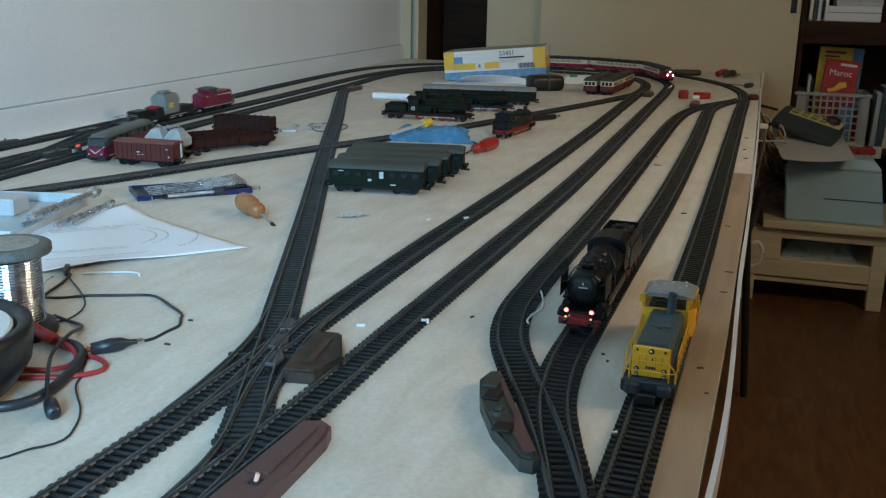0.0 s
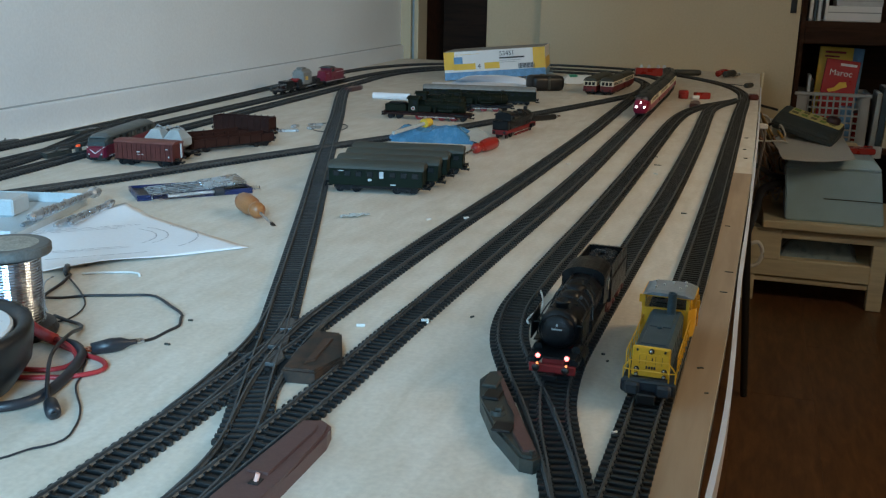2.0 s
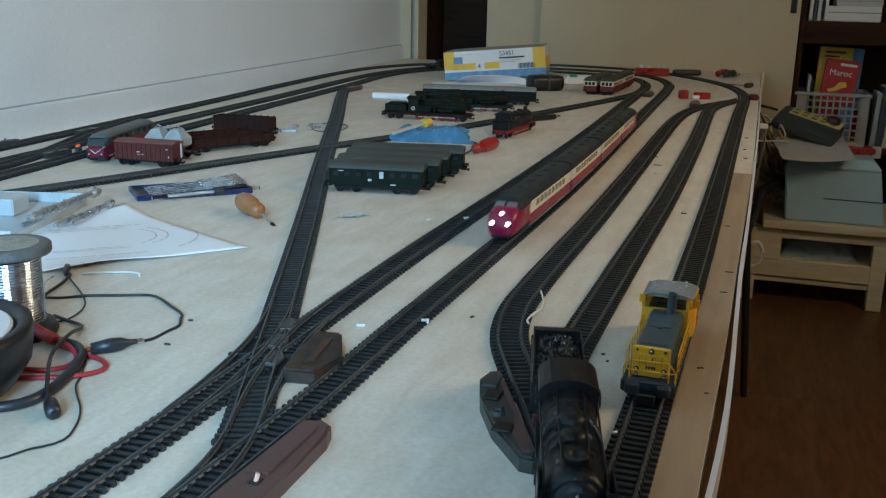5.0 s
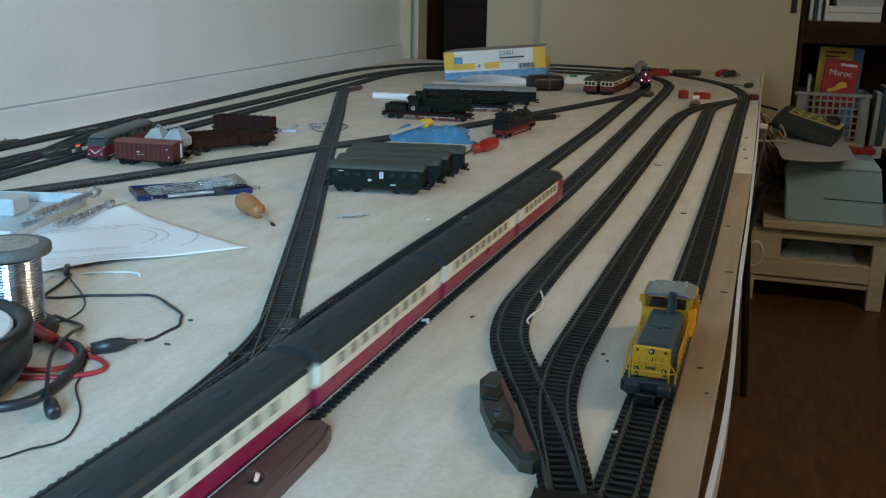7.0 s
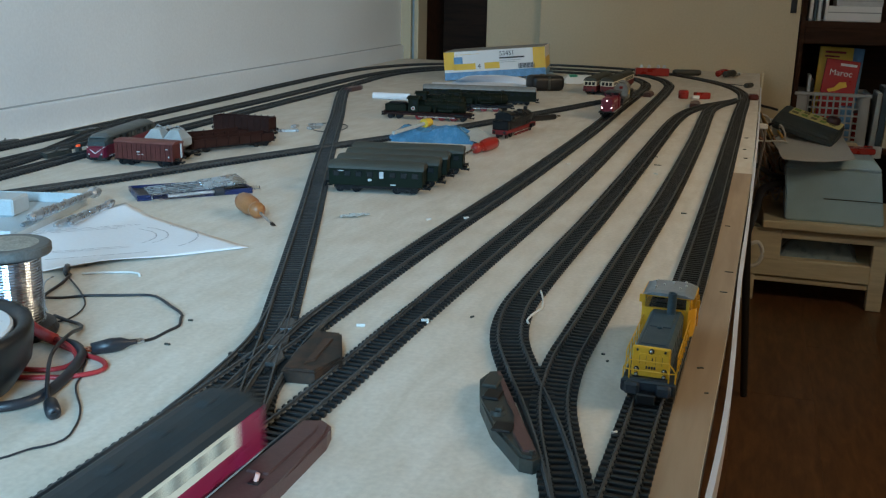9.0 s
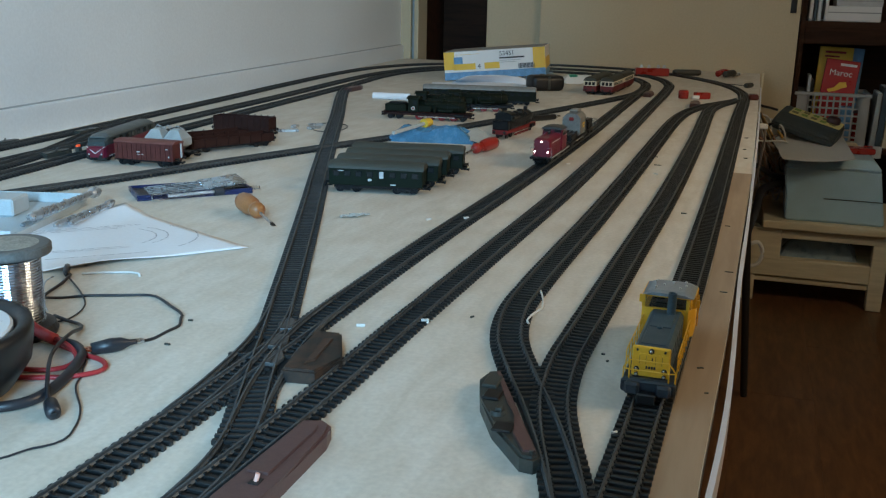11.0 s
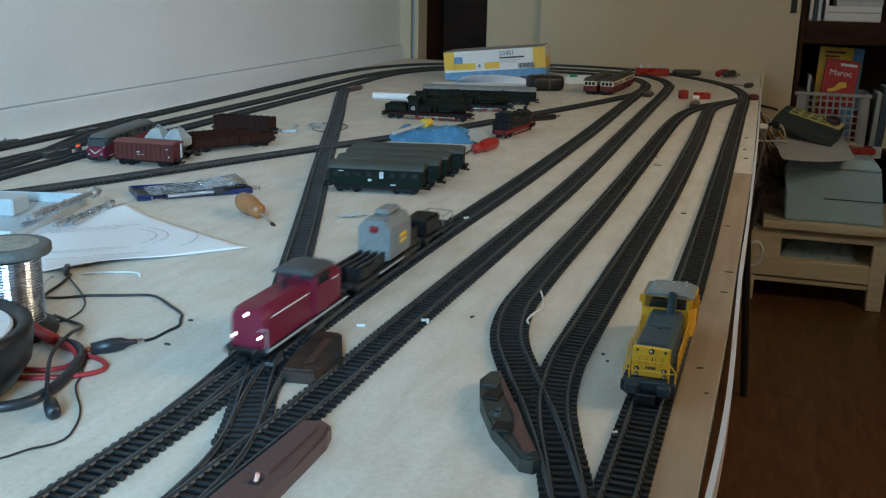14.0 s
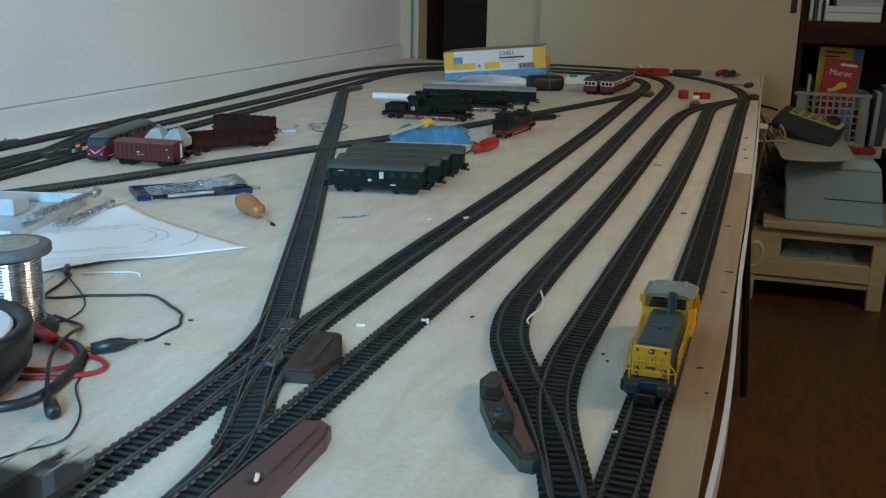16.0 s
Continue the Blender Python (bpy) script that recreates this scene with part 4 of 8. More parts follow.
        part("deflector_stay", tubes(((s * 0.0170, f + 0.016, 0.036), (s * 0.0100, f + 0.018, 0.036), 0.0005), ((s * 0.0170, f + 0.030, 0.022), (s * 0.0170, f + 0.030, 0.027), 0.0006), n=6), SOOT, c)
        cyl = tubes(((s * 0.0142, f + 0.014, 0.0130), (s * 0.0142, f + 0.034, 0.0130), 0.0048), ((s * 0.0130, f + 0.014, 0.0195), (s * 0.0130, f + 0.034, 0.0195), 0.0030), n=18)
        part("cylinder", cyl, SOOT, c, smooth=False)
        part("air_pump", tubes(((s * 0.0160, f + 0.047, 0.0226), (s * 0.0160, f + 0.047, 0.0310), 0.0022), n=12), SOOT, c)
        lamp(c, s * 0.0096, f + 0.0008, 0.0188, 0.0018, LAMP_RED, "lamp")
        lamp(c, s * 0.0096, f - 0.0004, 0.0138, 0.0010, LAMP_AMBER, "marker_lamp")
        part("rod", boxes((s * 0.0128 - 0.0005, s * 0.0128 + 0.0005, f + 0.046, f + 0.098, 0.0070, 0.0088), (s * 0.0136 - 0.0005, s * 0.0136 + 0.0005, f + 0.030, f + 0.070, 0.0105, 0.0120)), STEEL, c, "steel side rods")
        put("leading_wheel", WHEEL, c, pose(s * 0.0088, f + 0.024, 0.0056, 0, 0, 0 if s < 0 else 180))
        for y in (f + 0.050, f + 0.072, f + 0.094):
            put("driving_wheel", DRIVER_RED, c, pose(s * 0.0088, y, 0.0095, 0, 0, 0 if s < 0 else 180), "red spoked driving wheel")
    rng = random.Random(5)
    for i in range(9):
        s, y = (-1, 1)[i % 2], f + 0.030 + i * 0.0088
        part("boiler_fitting", boxes((s * 0.0075 - 0.0012, s * 0.0075 + 0.0012, y - 0.0014, y + 0.0014, 0.0425, 0.0440 + rng.uniform(0, 0.001)), bev=0.0004), (SOOT, STEEL_DARK)[i % 3 == 0], b)
    for s in (-1, 1):
        bm = bmesh.new()
        cord(bm, [(s * 0.0060, f + 0.022, 0.0455), (s * 0.0068, f + 0.060, 0.0452), (s * 0.0072, f + 0.112, 0.0458)], 0.0005, n=6)
        part("handrail", bm, SOOT, b)
    part("lubricator", boxes((-0.0035, 0.0035, f + 0.088, f + 0.094, 0.0425, 0.0462), bev=0.0008), SOOT, b)
    # cab
    cab = part("cab", boxes((-0.0158, 0.0158, f + 0.112, f + 0.1135, 0.0200, 0.0430), (-0.0158, -0.0148, f + 0.1135, f + 0.139, 0.0200, 0.0430), (0.0148, 0.0158, f + 0.1135, f + 0.139, 0.0200, 0.0430), (-0.0150, 0.0150, f + 0.1135, f + 0.142, 0.0185, 0.0200)), SOOT, c)
    roof_part(cab, 0.0165, f + 0.109, f + 0.143, 0.0425, 0.0510, SOOT, power=2.1, name="cab_roof")
    for s in (-1, 1):
        part("cab_window", boxes((s * 0.0174 - 0.0003, s * 0.0174 + 0.0003, f + 0.117, f + 0.126, 0.0315, 0.0400), bev=0.0003), GLASS_DARK, cab)
    buffers(c, f, -1, z=0.0120)
    return c


def tender():
    c = thing("tender", pose(0, 0, 0), "black coal tender with glossy heaped coal", "tender")
    hl = 0.041
    part("frame", boxes((-0.0135, 0.0135, -hl, hl, 0.0085, 0.0130), bev=0.0006), TENDER_RED, c, "dark red frame")
    body = part("tank", boxes((-0.0158, 0.0158, -hl + 0.002, hl - 0.001, 0.0130, 0.0330), bev=0.001), SOOT, c)
    part("coal_bunker", boxes((-0.0150, -0.0140, -hl + 0.004, 0.022, 0.0330, 0.0430), (0.0140, 0.0150, -hl + 0.004, 0.022, 0.0330, 0.0430), (-0.0150, 0.0150, 0.022, 0.0232, 0.0330, 0.0430), (-0.0150, 0.0150, 0.0232, hl - 0.002, 0.0330, 0.0395)), SOOT, body)
    bm = bmesh.new()
    rng = random.Random(4)
    for i in range(170):
        x, y = rng.uniform(-0.0125, 0.0125), rng.uniform(-hl + 0.007, 0.0195)
        z = 0.0350 + 0.0052 * (1 - (x / 0.0140) ** 2) + rng.uniform(-0.001, 0.001)
        r = rng.uniform(0.0011, 0.0022)
        m = Matrix.Translation((x, y, z)) @ Euler((rng.uniform(0, 3), rng.uniform(0, 3), rng.uniform(0, 3))).to_matrix().to_4x4()
        bmesh.ops.create_icosphere(bm, subdivisions=1, radius=r, matrix=m)
    box(bm, -0.0138, 0.0138, -hl + 0.005, 0.0215, 0.0330, 0.0355)
    ob = part("coal_heap", bm, COAL, body, "glossy black coal")
    ob["kind"] = "stuff"
    for s in (-1, 1):
        part("ladder_rail", tubes(((s * 0.0158, hl - 0.004, 0.014), (s * 0.0158, hl - 0.004, 0.034), 0.0005), n=6), SOOT, body)
    for y in (-0.022, 0.022):
        bogie(c, y, 0.024, TENDER_RED)
    buffers(c, hl, 1)
    return c


TENDER_RED = paint("tender_dark_red", (0.060, 0.008, 0.008), 0.5, scale=80, vary=0.4)
COAL = paint("glossy_coal", (0.010, 0.011, 0.013), 0.34, scale=300, vary=0.5, bump=0.3)
STEAM_TRAIN = [(steam_engine(), 0.072 + 0.002, 0.06), (tender(), 0.146 + 0.043, 0.046)]


# ---------------------------------------------------------------- yellow shunter
def shunter():
    c = thing("shunting_locomotive", pose(-0.0430, 0.668, RAIL_TOP - 0.0022, 0, 0, -1.6), "yellow and blue-grey shunting locomotive standing on the edge track", "locomotive")
    f, r = -0.083, 0.083
    part("frame", boxes((-0.0168, 0.0168, f + 0.002, r - 0.002, 0.0090, 0.0135), bev=0.0008), NAVY, c)
    part("end_beam", boxes((-0.0175, 0.0175, f, f + 0.004, 0.0040, 0.0130), bev=0.0012), NAVY, c, "dark navy end beam")
    for s in (-1, 1):
        part("buffer_box", boxes((s * 0.0100 - 0.0048, s * 0.0100 + 0.0048, f - 0.005, f + 0.001, 0.0045, 0.0125), bev=0.0016), NAVY, c)
    part("coupler", boxes((-0.0040, 0.0040, f - 0.007, f + 0.001, 0.0010, 0.0065), (-0.0060, 0.0060, f - 0.009, f - 0.007, 0.0005, 0.0075), bev=0.0008), BLACK, c)
    # long hood
    z1 = 0.0332
    bm = bmesh.new()
    secs = []
    for y in (f + 0.0095, f + 0.092):
        secs.append([(-0.0118, y, 0.0135), (0.0118, y, 0.0135), (0.0118, y, z1 - 0.0030), (0.0095, y, z1), (-0.0095, y, z1), (-0.0118, y, z1 - 0.0030)])
    loft(bm, secs)
    hood = part("hood", bm, BLUE_GREY, c, "blue-grey engine hood")
    part("roof_hatch", boxes((-0.0072, 0.0072, f + 0.050, f + 0.078, z1, z1 + 0.0007), bev=0.0003), BLUE_GREY, hood)
    part("roof_hatch", boxes((-0.0080, 0.0080, f + 0.014, f + 0.044, z1, z1 + 0.0006), bev=0.0003), BLUE_GREY, hood)
    part("lifting_lug", boxes((-0.0016, 0.0016, f + 0.046, f + 0.0485, z1, z1 + 0.0018), bev=0.0004), BLUE_GREY, hood)
    for s in (-1, 1):
        for i in range(6):
            y = f + 0.018 + i * 0.0125
            part("hood_door", boxes((s * 0.0118 - 0.0003, s * 0.0118 + 0.0003, y - 0.005, y + 0.005, 0.0160, 0.0285), bev=0.0003), BLUE_GREY, hood)
    # yellow front panel
    p = part("front_panel", boxes((-0.0122, 0.0122, f + 0.0070, f + 0.0096, 0.0130, z1 + 0.0006), bev=0.0009), YELLOW, c, "yellow front panel")
    part("grille", boxes((-0.0075, 0.0075, f + 0.0066, f + 0.0072, 0.0220, 0.0292), bev=0.0002), YELLOW, p)
    # raised bars; the joints' shade is put in as darker yellow
    for x in (-0.0072, -0.0030, 0.0030, 0.0072):
        part("panel_rib", boxes((x - 0.0002, x + 0.0002, f + 0.0061, f + 0.0067, 0.0224, 0.0280)), SHADE_YELLOW, p, "panel joint, its shade painted as darker yellow")
    for i in range(4):
        part("number_bar", boxes((-0.0030 + i * 0.0017, -0.0019 + i * 0.0017, f + 0.0063, f + 0.0067, 0.0192, 0.0209)), INK, p, "dark number bar")
    part("badge", boxes((0.0005, 0.0012, f + 0.0062, f + 0.0067, 0.0248, 0.0268)), INK, p)
    lamp(p, 0.0, f + 0.0070, 0.0312, 0.0014, STEEL)
    for s in (-1, 1):
        lamp(p, s * 0.0088, f + 0.0070, 0.0184, 0.0014, STEEL)
        lamp(p, s * 0.0088, f + 0.0070, 0.0148, 0.0010, LIGHT_GREY, "marker_lamp")
        lamp(p, s * 0.0088, f + 0.0070, 0.0315, 0.0006, BLACK, "vent_hole")
    # exhaust
    ex = bmesh.new()
    lathe(ex, [(0.0036, 0.0325), (0.0031, 0.0340), (0.0031, 0.0485), (0.0024, 0.0485), (0.0022, 0.0440)], n=16, at=(0.0035, f + 0.083, 0))
    part("exhaust_stack", ex, BLUE_GREY, c, "blue-grey exhaust stack", smooth=False)
    # cab
    cy0, cy1, cz = f + 0.090, f + 0.121, 0.0438
    cw, rw = 0.0186, 0.0150
    plan = [(-0.0180, cy0), (0.0146, cy0), (cw, cy0 + 0.009), (cw, cy1), (-cw, cy1), (-cw, cy0 + 0.003)]
    bm = bmesh.new()
    prism(bm, plan, 0.0135, 0.0340)
    prism(bm, plan, 0.0424, cz)
    for x, y in plan + [(0.0040, cy0), (cw, cy0 + 0.020), (-cw, cy0 + 0.020)]:
        x, y = x * 0.955, cy0 + 0.016 + (y - cy0 - 0.016) * 0.95
        box(bm, x - 0.0011, x + 0.0011, y - 0.0011, y + 0.0011, 0.0340, 0.0424)
    cab = part("cab", bm, YELLOW, c, "yellow driver's cab")
    # black sheet over the yellow floor puts in the shade inside the cab
    part("cab_inside", boxes((-0.0138, 0.0138, cy0 + 0.0025, cy1 - 0.003, 0.0340, 0.0347), (-0.010, 0.010, cy0 + 0.010, cy1 - 0.006, 0.0340, 0.0352), (-0.012, -0.004, cy0 + 0.018, cy0 + 0.026, 0.0352, 0.0405), bev=0.0006), SOOT, cab, "black sheet painting the cab's inner shade, with desk and seat")
    for (xa, ya), (xb, yb) in zip(plan, plan[1:] + plan[:1]):
        bm = bmesh.new()
        k = 0.94
        q = [(xa * k, cy0 + 0.016 + (ya - cy0 - 0.016) * k), (xb * k, cy0 + 0.016 + (yb - cy0 - 0.016) * k)]
        loft(bm, [[(q[0][0], q[0][1], 0.0340), (q[1][0], q[1][1], 0.0340), (q[1][0], q[1][1], 0.0424), (q[0][0], q[0][1], 0.0424)], [(q[0][0] * 0.985, q[0][1] + 0.0003, 0.0340), (q[1][0] * 0.985, q[1][1] + 0.0003, 0.0340), (q[1][0] * 0.985, q[1][1] + 0.0003, 0.0424), (q[0][0] * 0.985, q[0][1] + 0.0003, 0.0424)]])
        part("cab_window", bm, CAB_GLASS, cab, "clear cab window").visible_shadow = False
    for s in (-1, 1):
        part("door_panel", boxes((s * cw - 0.0003, s * cw + 0.0003, cy0 + 0.011, cy0 + 0.021, 0.0160, 0.0298), bev=0.0003), YELLOW, cab)
        part("grab_rail", tubes(((s * (cw + 0.0012), cy0 + 0.024, 0.016), (s * (cw + 0.0012), cy0 + 0.024, 0.040), 0.0004), n=6), YELLOW, cab)
        part("mirror", boxes((min(s * cw, s * (cw + 0.003)), max(s * cw, s * (cw + 0.003)), cy0 + 0.010, cy0 + 0.0112, 0.034, 0.040), bev=0.0003), YELLOW, cab)
    bm = bmesh.new()
    secs = []
    for y, dz in ((cy0 - 0.002, -0.001), (cy0 + 0.003, 0.0), (cy1 - 0.003, 0.0), (cy1 + 0.002, -0.001)):
        secs.append([(-cw + 0.0006, y, cz), (cw - 0.0006, y, cz), (rw, y, cz + 0.0018 + dz), (rw - 0.004, y, cz + 0.0032 + dz), (-rw + 0.004, y, cz + 0.0032 + dz), (-rw, y, cz + 0.0018 + dz)])
    loft(bm, secs)
    roof = part("cab_roof", bm, ROOF_GREY, c, "light grey cab roof")
    rng = random.Random(2)
    for x, y in ((-0.010, cy0 + 0.008), (-0.0115, cy0 + 0.024), (0.001, cy0 + 0.024), (0.007, cy0 + 0.010), (0.0105, cy0 + 0.018), (-0.005, cy0 + 0.016), (0.0095, cy0 + 0.027)):
        part("roof_fitting", boxes((x - 0.0008, x + 0.0008, y - 0.0008, y + 0.0008, cz + 0.003, cz + 0.0045), bev=0.0003), PALE_GREY, roof)
    # short hood behind the cab
    part("rear_hood", boxes((-0.0118, 0.0118, cy1, r - 0.008, 0.0135, 0.0295), bev=0.0015), BLUE_GREY, c)
    # handrails
    for s in (-1, 1):
        bm = bmesh.new()
        x = s * 0.0164
        ys = [f + 0.012 + i * 0.0125 for i in range(7)]
        for y in ys:
            tube(bm, (x, y, 0.0135), (x, y, 0.0285), 0.0004, n=6)
        tube(bm, (x, ys[0], 0.0285), (x, ys[-1], 0.0285), 0.00045, n=6)
        tube(bm, (x, ys[0], 0.0215), (x, ys[-1], 0.0215), 0.0004, n=6)
        part("side_railing", bm, YELLOW, c, "thin yellow railing")
        bm = bmesh.new()
        tube(bm, (s * 0.0165, f + 0.003, 0.012), (s * 0.0165, f + 0.003, 0.0200), 0.0005, n=6)
        tube(bm, (s * 0.0165, f + 0.003, 0.0200), (s * 0.0125, f + 0.001, 0.0262), 0.0005, n=6)
        tube(bm, (s * 0.0125, f + 0.001, 0.0135), (s * 0.0125, f + 0.001, 0.0262), 0.0005, n=6)
        tube(bm, (s * 0.0165, f + 0.003, 0.0195), (s * 0.0125, f + 0.001, 0.0195), 0.0005, n=6)
        part("end_railing", bm, YELLOW, c, "thin yellow railing")
    part("end_railing", tubes(((-0.0125, f + 0.001, 0.0262), (0.0125, f + 0.001, 0.0262), 0.0005), ((-0.0125, f + 0.001, 0.0195), (0.0125, f + 0.001, 0.0195), 0.0005), n=6), YELLOW, c, "thin yellow railing")
    for y in (-0.052, 0.052):
        bogie(c, y, 0.028)
    return c


CAB_GLASS = clear("cab_glass", (0.80, 0.84, 0.82), 0.03)
# shaded copy of the loco yellow, for the panel joints
SHADE_YELLOW = paint("panel_shade_yellow", (0.45, 0.22, 0.02), 0.5, vary=0.1)
ROOF_GREY = paint("cab_roof_grey", (0.23, 0.26, 0.28), 0.4, scale=120, vary=0.15)
shunter()
LEVER_PINK = paint("lever_pink", (0.78, 0.42, 0.34), 0.4, vary=0.1)
DULL_STEEL = paint("dull_steel", (0.52, 0.55, 0.58), 0.28, metal=0.75, scale=90, vary=0.3)
LAMP_DIM = glow("dim_red_lamp", (1.0, 0.12, 0.04), 0.5)
# ---------------------------------------------------------------- turnouts
def turnout_motor(outline, label, top, second, plate=None, lever=None, hgt=0.0100):
    c = thing("turnout_motor", pose(0, 0, 0), label, "turnout drive", "turnout drives")
    bm = bmesh.new()
    prism(bm, outline, 0.0, hgt, bev=0.0018)
    part("housing", bm, top, c)
    if plate:
        bm = bmesh.new()
        prism(bm, plate, hgt - 0.0004, hgt + 0.0012, bev=0.0005)
        part("cover_plate", bm, second, c, "darker cover plate")
    if lever:
        x, y = lever
        part("lever_slot", boxes((x - 0.003, x + 0.003, y - 0.0035, y + 0.0035, hgt, hgt + 0.0006), bev=0.0002), BLACK, c)
        part("lever", tubes(((x, y, hgt), (x + 0.001, y + 0.001, hgt + 0.0045), 0.0013), n=10), second if second is not MAROON else LEVER_PINK, c, "small throw lever")
    return c


m = turnout_motor([(-0.153, 0.572), (-0.1505, 0.585), (-0.1435, 0.589), (-0.0915, 0.476), (-0.0945, 0.4715), (-0.1025, 0.4725), (-0.127, 0.506), (-0.144, 0.541)], "brown and black turnout drive box beside the siding turnout", GREEN_BLACK, MAROON, [(-0.1445, 0.5835), (-0.1420, 0.5845), (-0.0945, 0.4790), (-0.1015, 0.4765), (-0.1120, 0.4960), (-0.1165, 0.5200), (-0.1290, 0.5450)])
part("relay_cover", boxes((-0.1475, -0.1375, 0.556, 0.574, 0.0096, 0.0124), bev=0.0008), GREEN_BLACK, m)
part("relay_cover", boxes((-0.1425, -0.1315, 0.538, 0.553, 0.0096, 0.0118), bev=0.0008), BLACK, m)
part("lever_housing", tubes(((-0.1275, 0.521, 0.0095), (-0.1275, 0.521, 0.0125), 0.0052, 0.0042), n=14), GREEN_BLACK, m)
part("lever", boxes((-0.1285, -0.1245, 0.5185, 0.5235, 0.0125, 0.0145), bev=0.0004), GREEN_BLACK, m)
part("end_cover", boxes((-0.1255, -0.1135, 0.4965, 0.5085, 0.0096, 0.0114), bev=0.0006), BLACK, m)
part("end_pin", tubes(((-0.0965, 0.4755, 0.0100), (-0.0965, 0.4755, 0.0125), 0.0012), n=10), GREEN_BLACK, m)
turnout_motor([(-0.2395, 0.30), (-0.2375, 0.380), (-0.2345, 0.473), (-0.222, 0.4775), (-0.2155, 0.473), (-0.2125, 0.460), (-0.2125, 0.402), (-0.218, 0.30)], "brown turnout drive box with a pale copper lever, beside the track", MAROON, MAROON, [(-0.2335, 0.405), (-0.2315, 0.463), (-0.2215, 0.4675), (-0.2195, 0.462), (-0.2205, 0.405)], (-0.2235, 0.397))
turnout_motor([(-0.2925, 0.617), (-0.2725, 0.619), (-0.2515, 0.572), (-0.2590, 0.543), (-0.2825, 0.540), (-0.2870, 0.575)], "worn dark turnout drive box between two tracks", WORN, RUST, [(-0.2785, 0.600), (-0.2720, 0.602), (-0.2665, 0.560), (-0.2710, 0.552)])
for x, y in ((-1.118, 1.43), (-1.148, 1.262), (-1.010, 1.215)):
    turnout_motor([(x + p, y + q) for p, q in ((-0.008, -0.028), (0.007, -0.028), (0.009, 0.012), (0.005, 0.030), (-0.005, 0.030), (-0.010, 0.012))], "dark turnout drive beside the wall tracks", GREEN_BLACK, GREEN_BLACK, None, (x, y), hgt=0.0075)
lantern = thing("turnout_lantern", pose(-1.006, 1.262, 0), "small turnout lantern with a lit red lamp", "lantern")
part("post", boxes((-0.004, 0.004, -0.004, 0.004, 0.0, 0.007), bev=0.0006), GREEN_BLACK, lantern)
part("lamp_lens", tubes(((0, -0.004, 0.0095), (0, 0.003, 0.0095), 0.0018), n=12), LAMP_DIM, lantern, "lit red lens")
part("cap", boxes((-0.0035, 0.0035, -0.003, 0.004, 0.0123, 0.0138), bev=0.0005), GREEN_BLACK, lantern)
track([(-1.115, 1.55), (-1.105, 1.44), (-1.075, 1.34), (-1.035, 1.22), (-1.012, 1.12), (-1.000, 1.0)], "crossover track between the wall tracks", avoid=(L2, L5), lift=0.0004, split_y=0)
for x, y in ((-0.262, 2.62), (-1.003, 2.37), (-0.13, 2.42)):
    turnout_motor([(x + p, y + q) for p, q in ((-0.010, -0.04), (0.010, -0.04), (0.012, 0.02), (0.006, 0.045), (-0.006, 0.045), (-0.012, 0.02))], "small brown turnout drive far along the tracks", MAROON, MAROON)


track([(-0.372, 0.730), (-0.343, 0.652), (-0.3265, 0.590), (-0.3165, 0.52), (-0.3122, 0.46)], "curved slip track inside the crossing", avoid=(L1, LW), lift=0.0006, split_y=0)
track([(-0.3090, 0.70), (-0.3070, 0.64), (-0.2990, 0.58), (-0.2850, 0.52), (-0.2670, 0.462)], "curved slip track on the other side of the crossing", avoid=(L1, LW), lift=0.0008, split_y=0)
for x, y, a in ((-0.3130, 0.597, 8), (-0.3010, 0.566, 16), (-0.3240, 0.632, 20)):
    fr = thing("frog_plate", pose(x, y, 0.0036, 0, 0, a), "worn grey metal frog plate of the turnout", "turnout part", "frog plates")
    bm = bmesh.new()
    prism(bm, [(-0.0045, -0.012), (0.0045, -0.012), (0.007, 0.0), (0.0035, 0.013), (-0.0035, 0.013), (-0.007, 0.0)], 0.0, 0.0026, bev=0.0005)
    part("plate", bm, FROG, fr)
    part("groove", boxes((-0.0006, 0.0006, -0.012, 0.013, 0.0026, 0.0029)), BLACK, fr)

# ---------------------------------------------------------------- parked vehicles


def side_windows(c, w, ys, z, me):
    for y in ys:
        for s in (-1, 1):
            put("window", me, c, pose(s * w, y, z))


SMALL_PANE = pane_mesh(0.0085, 0.0075, GLASS_DARK)
TALL_PANE = pane_mesh(0.0060, 0.0090, PALE_GREY, 0.0006)


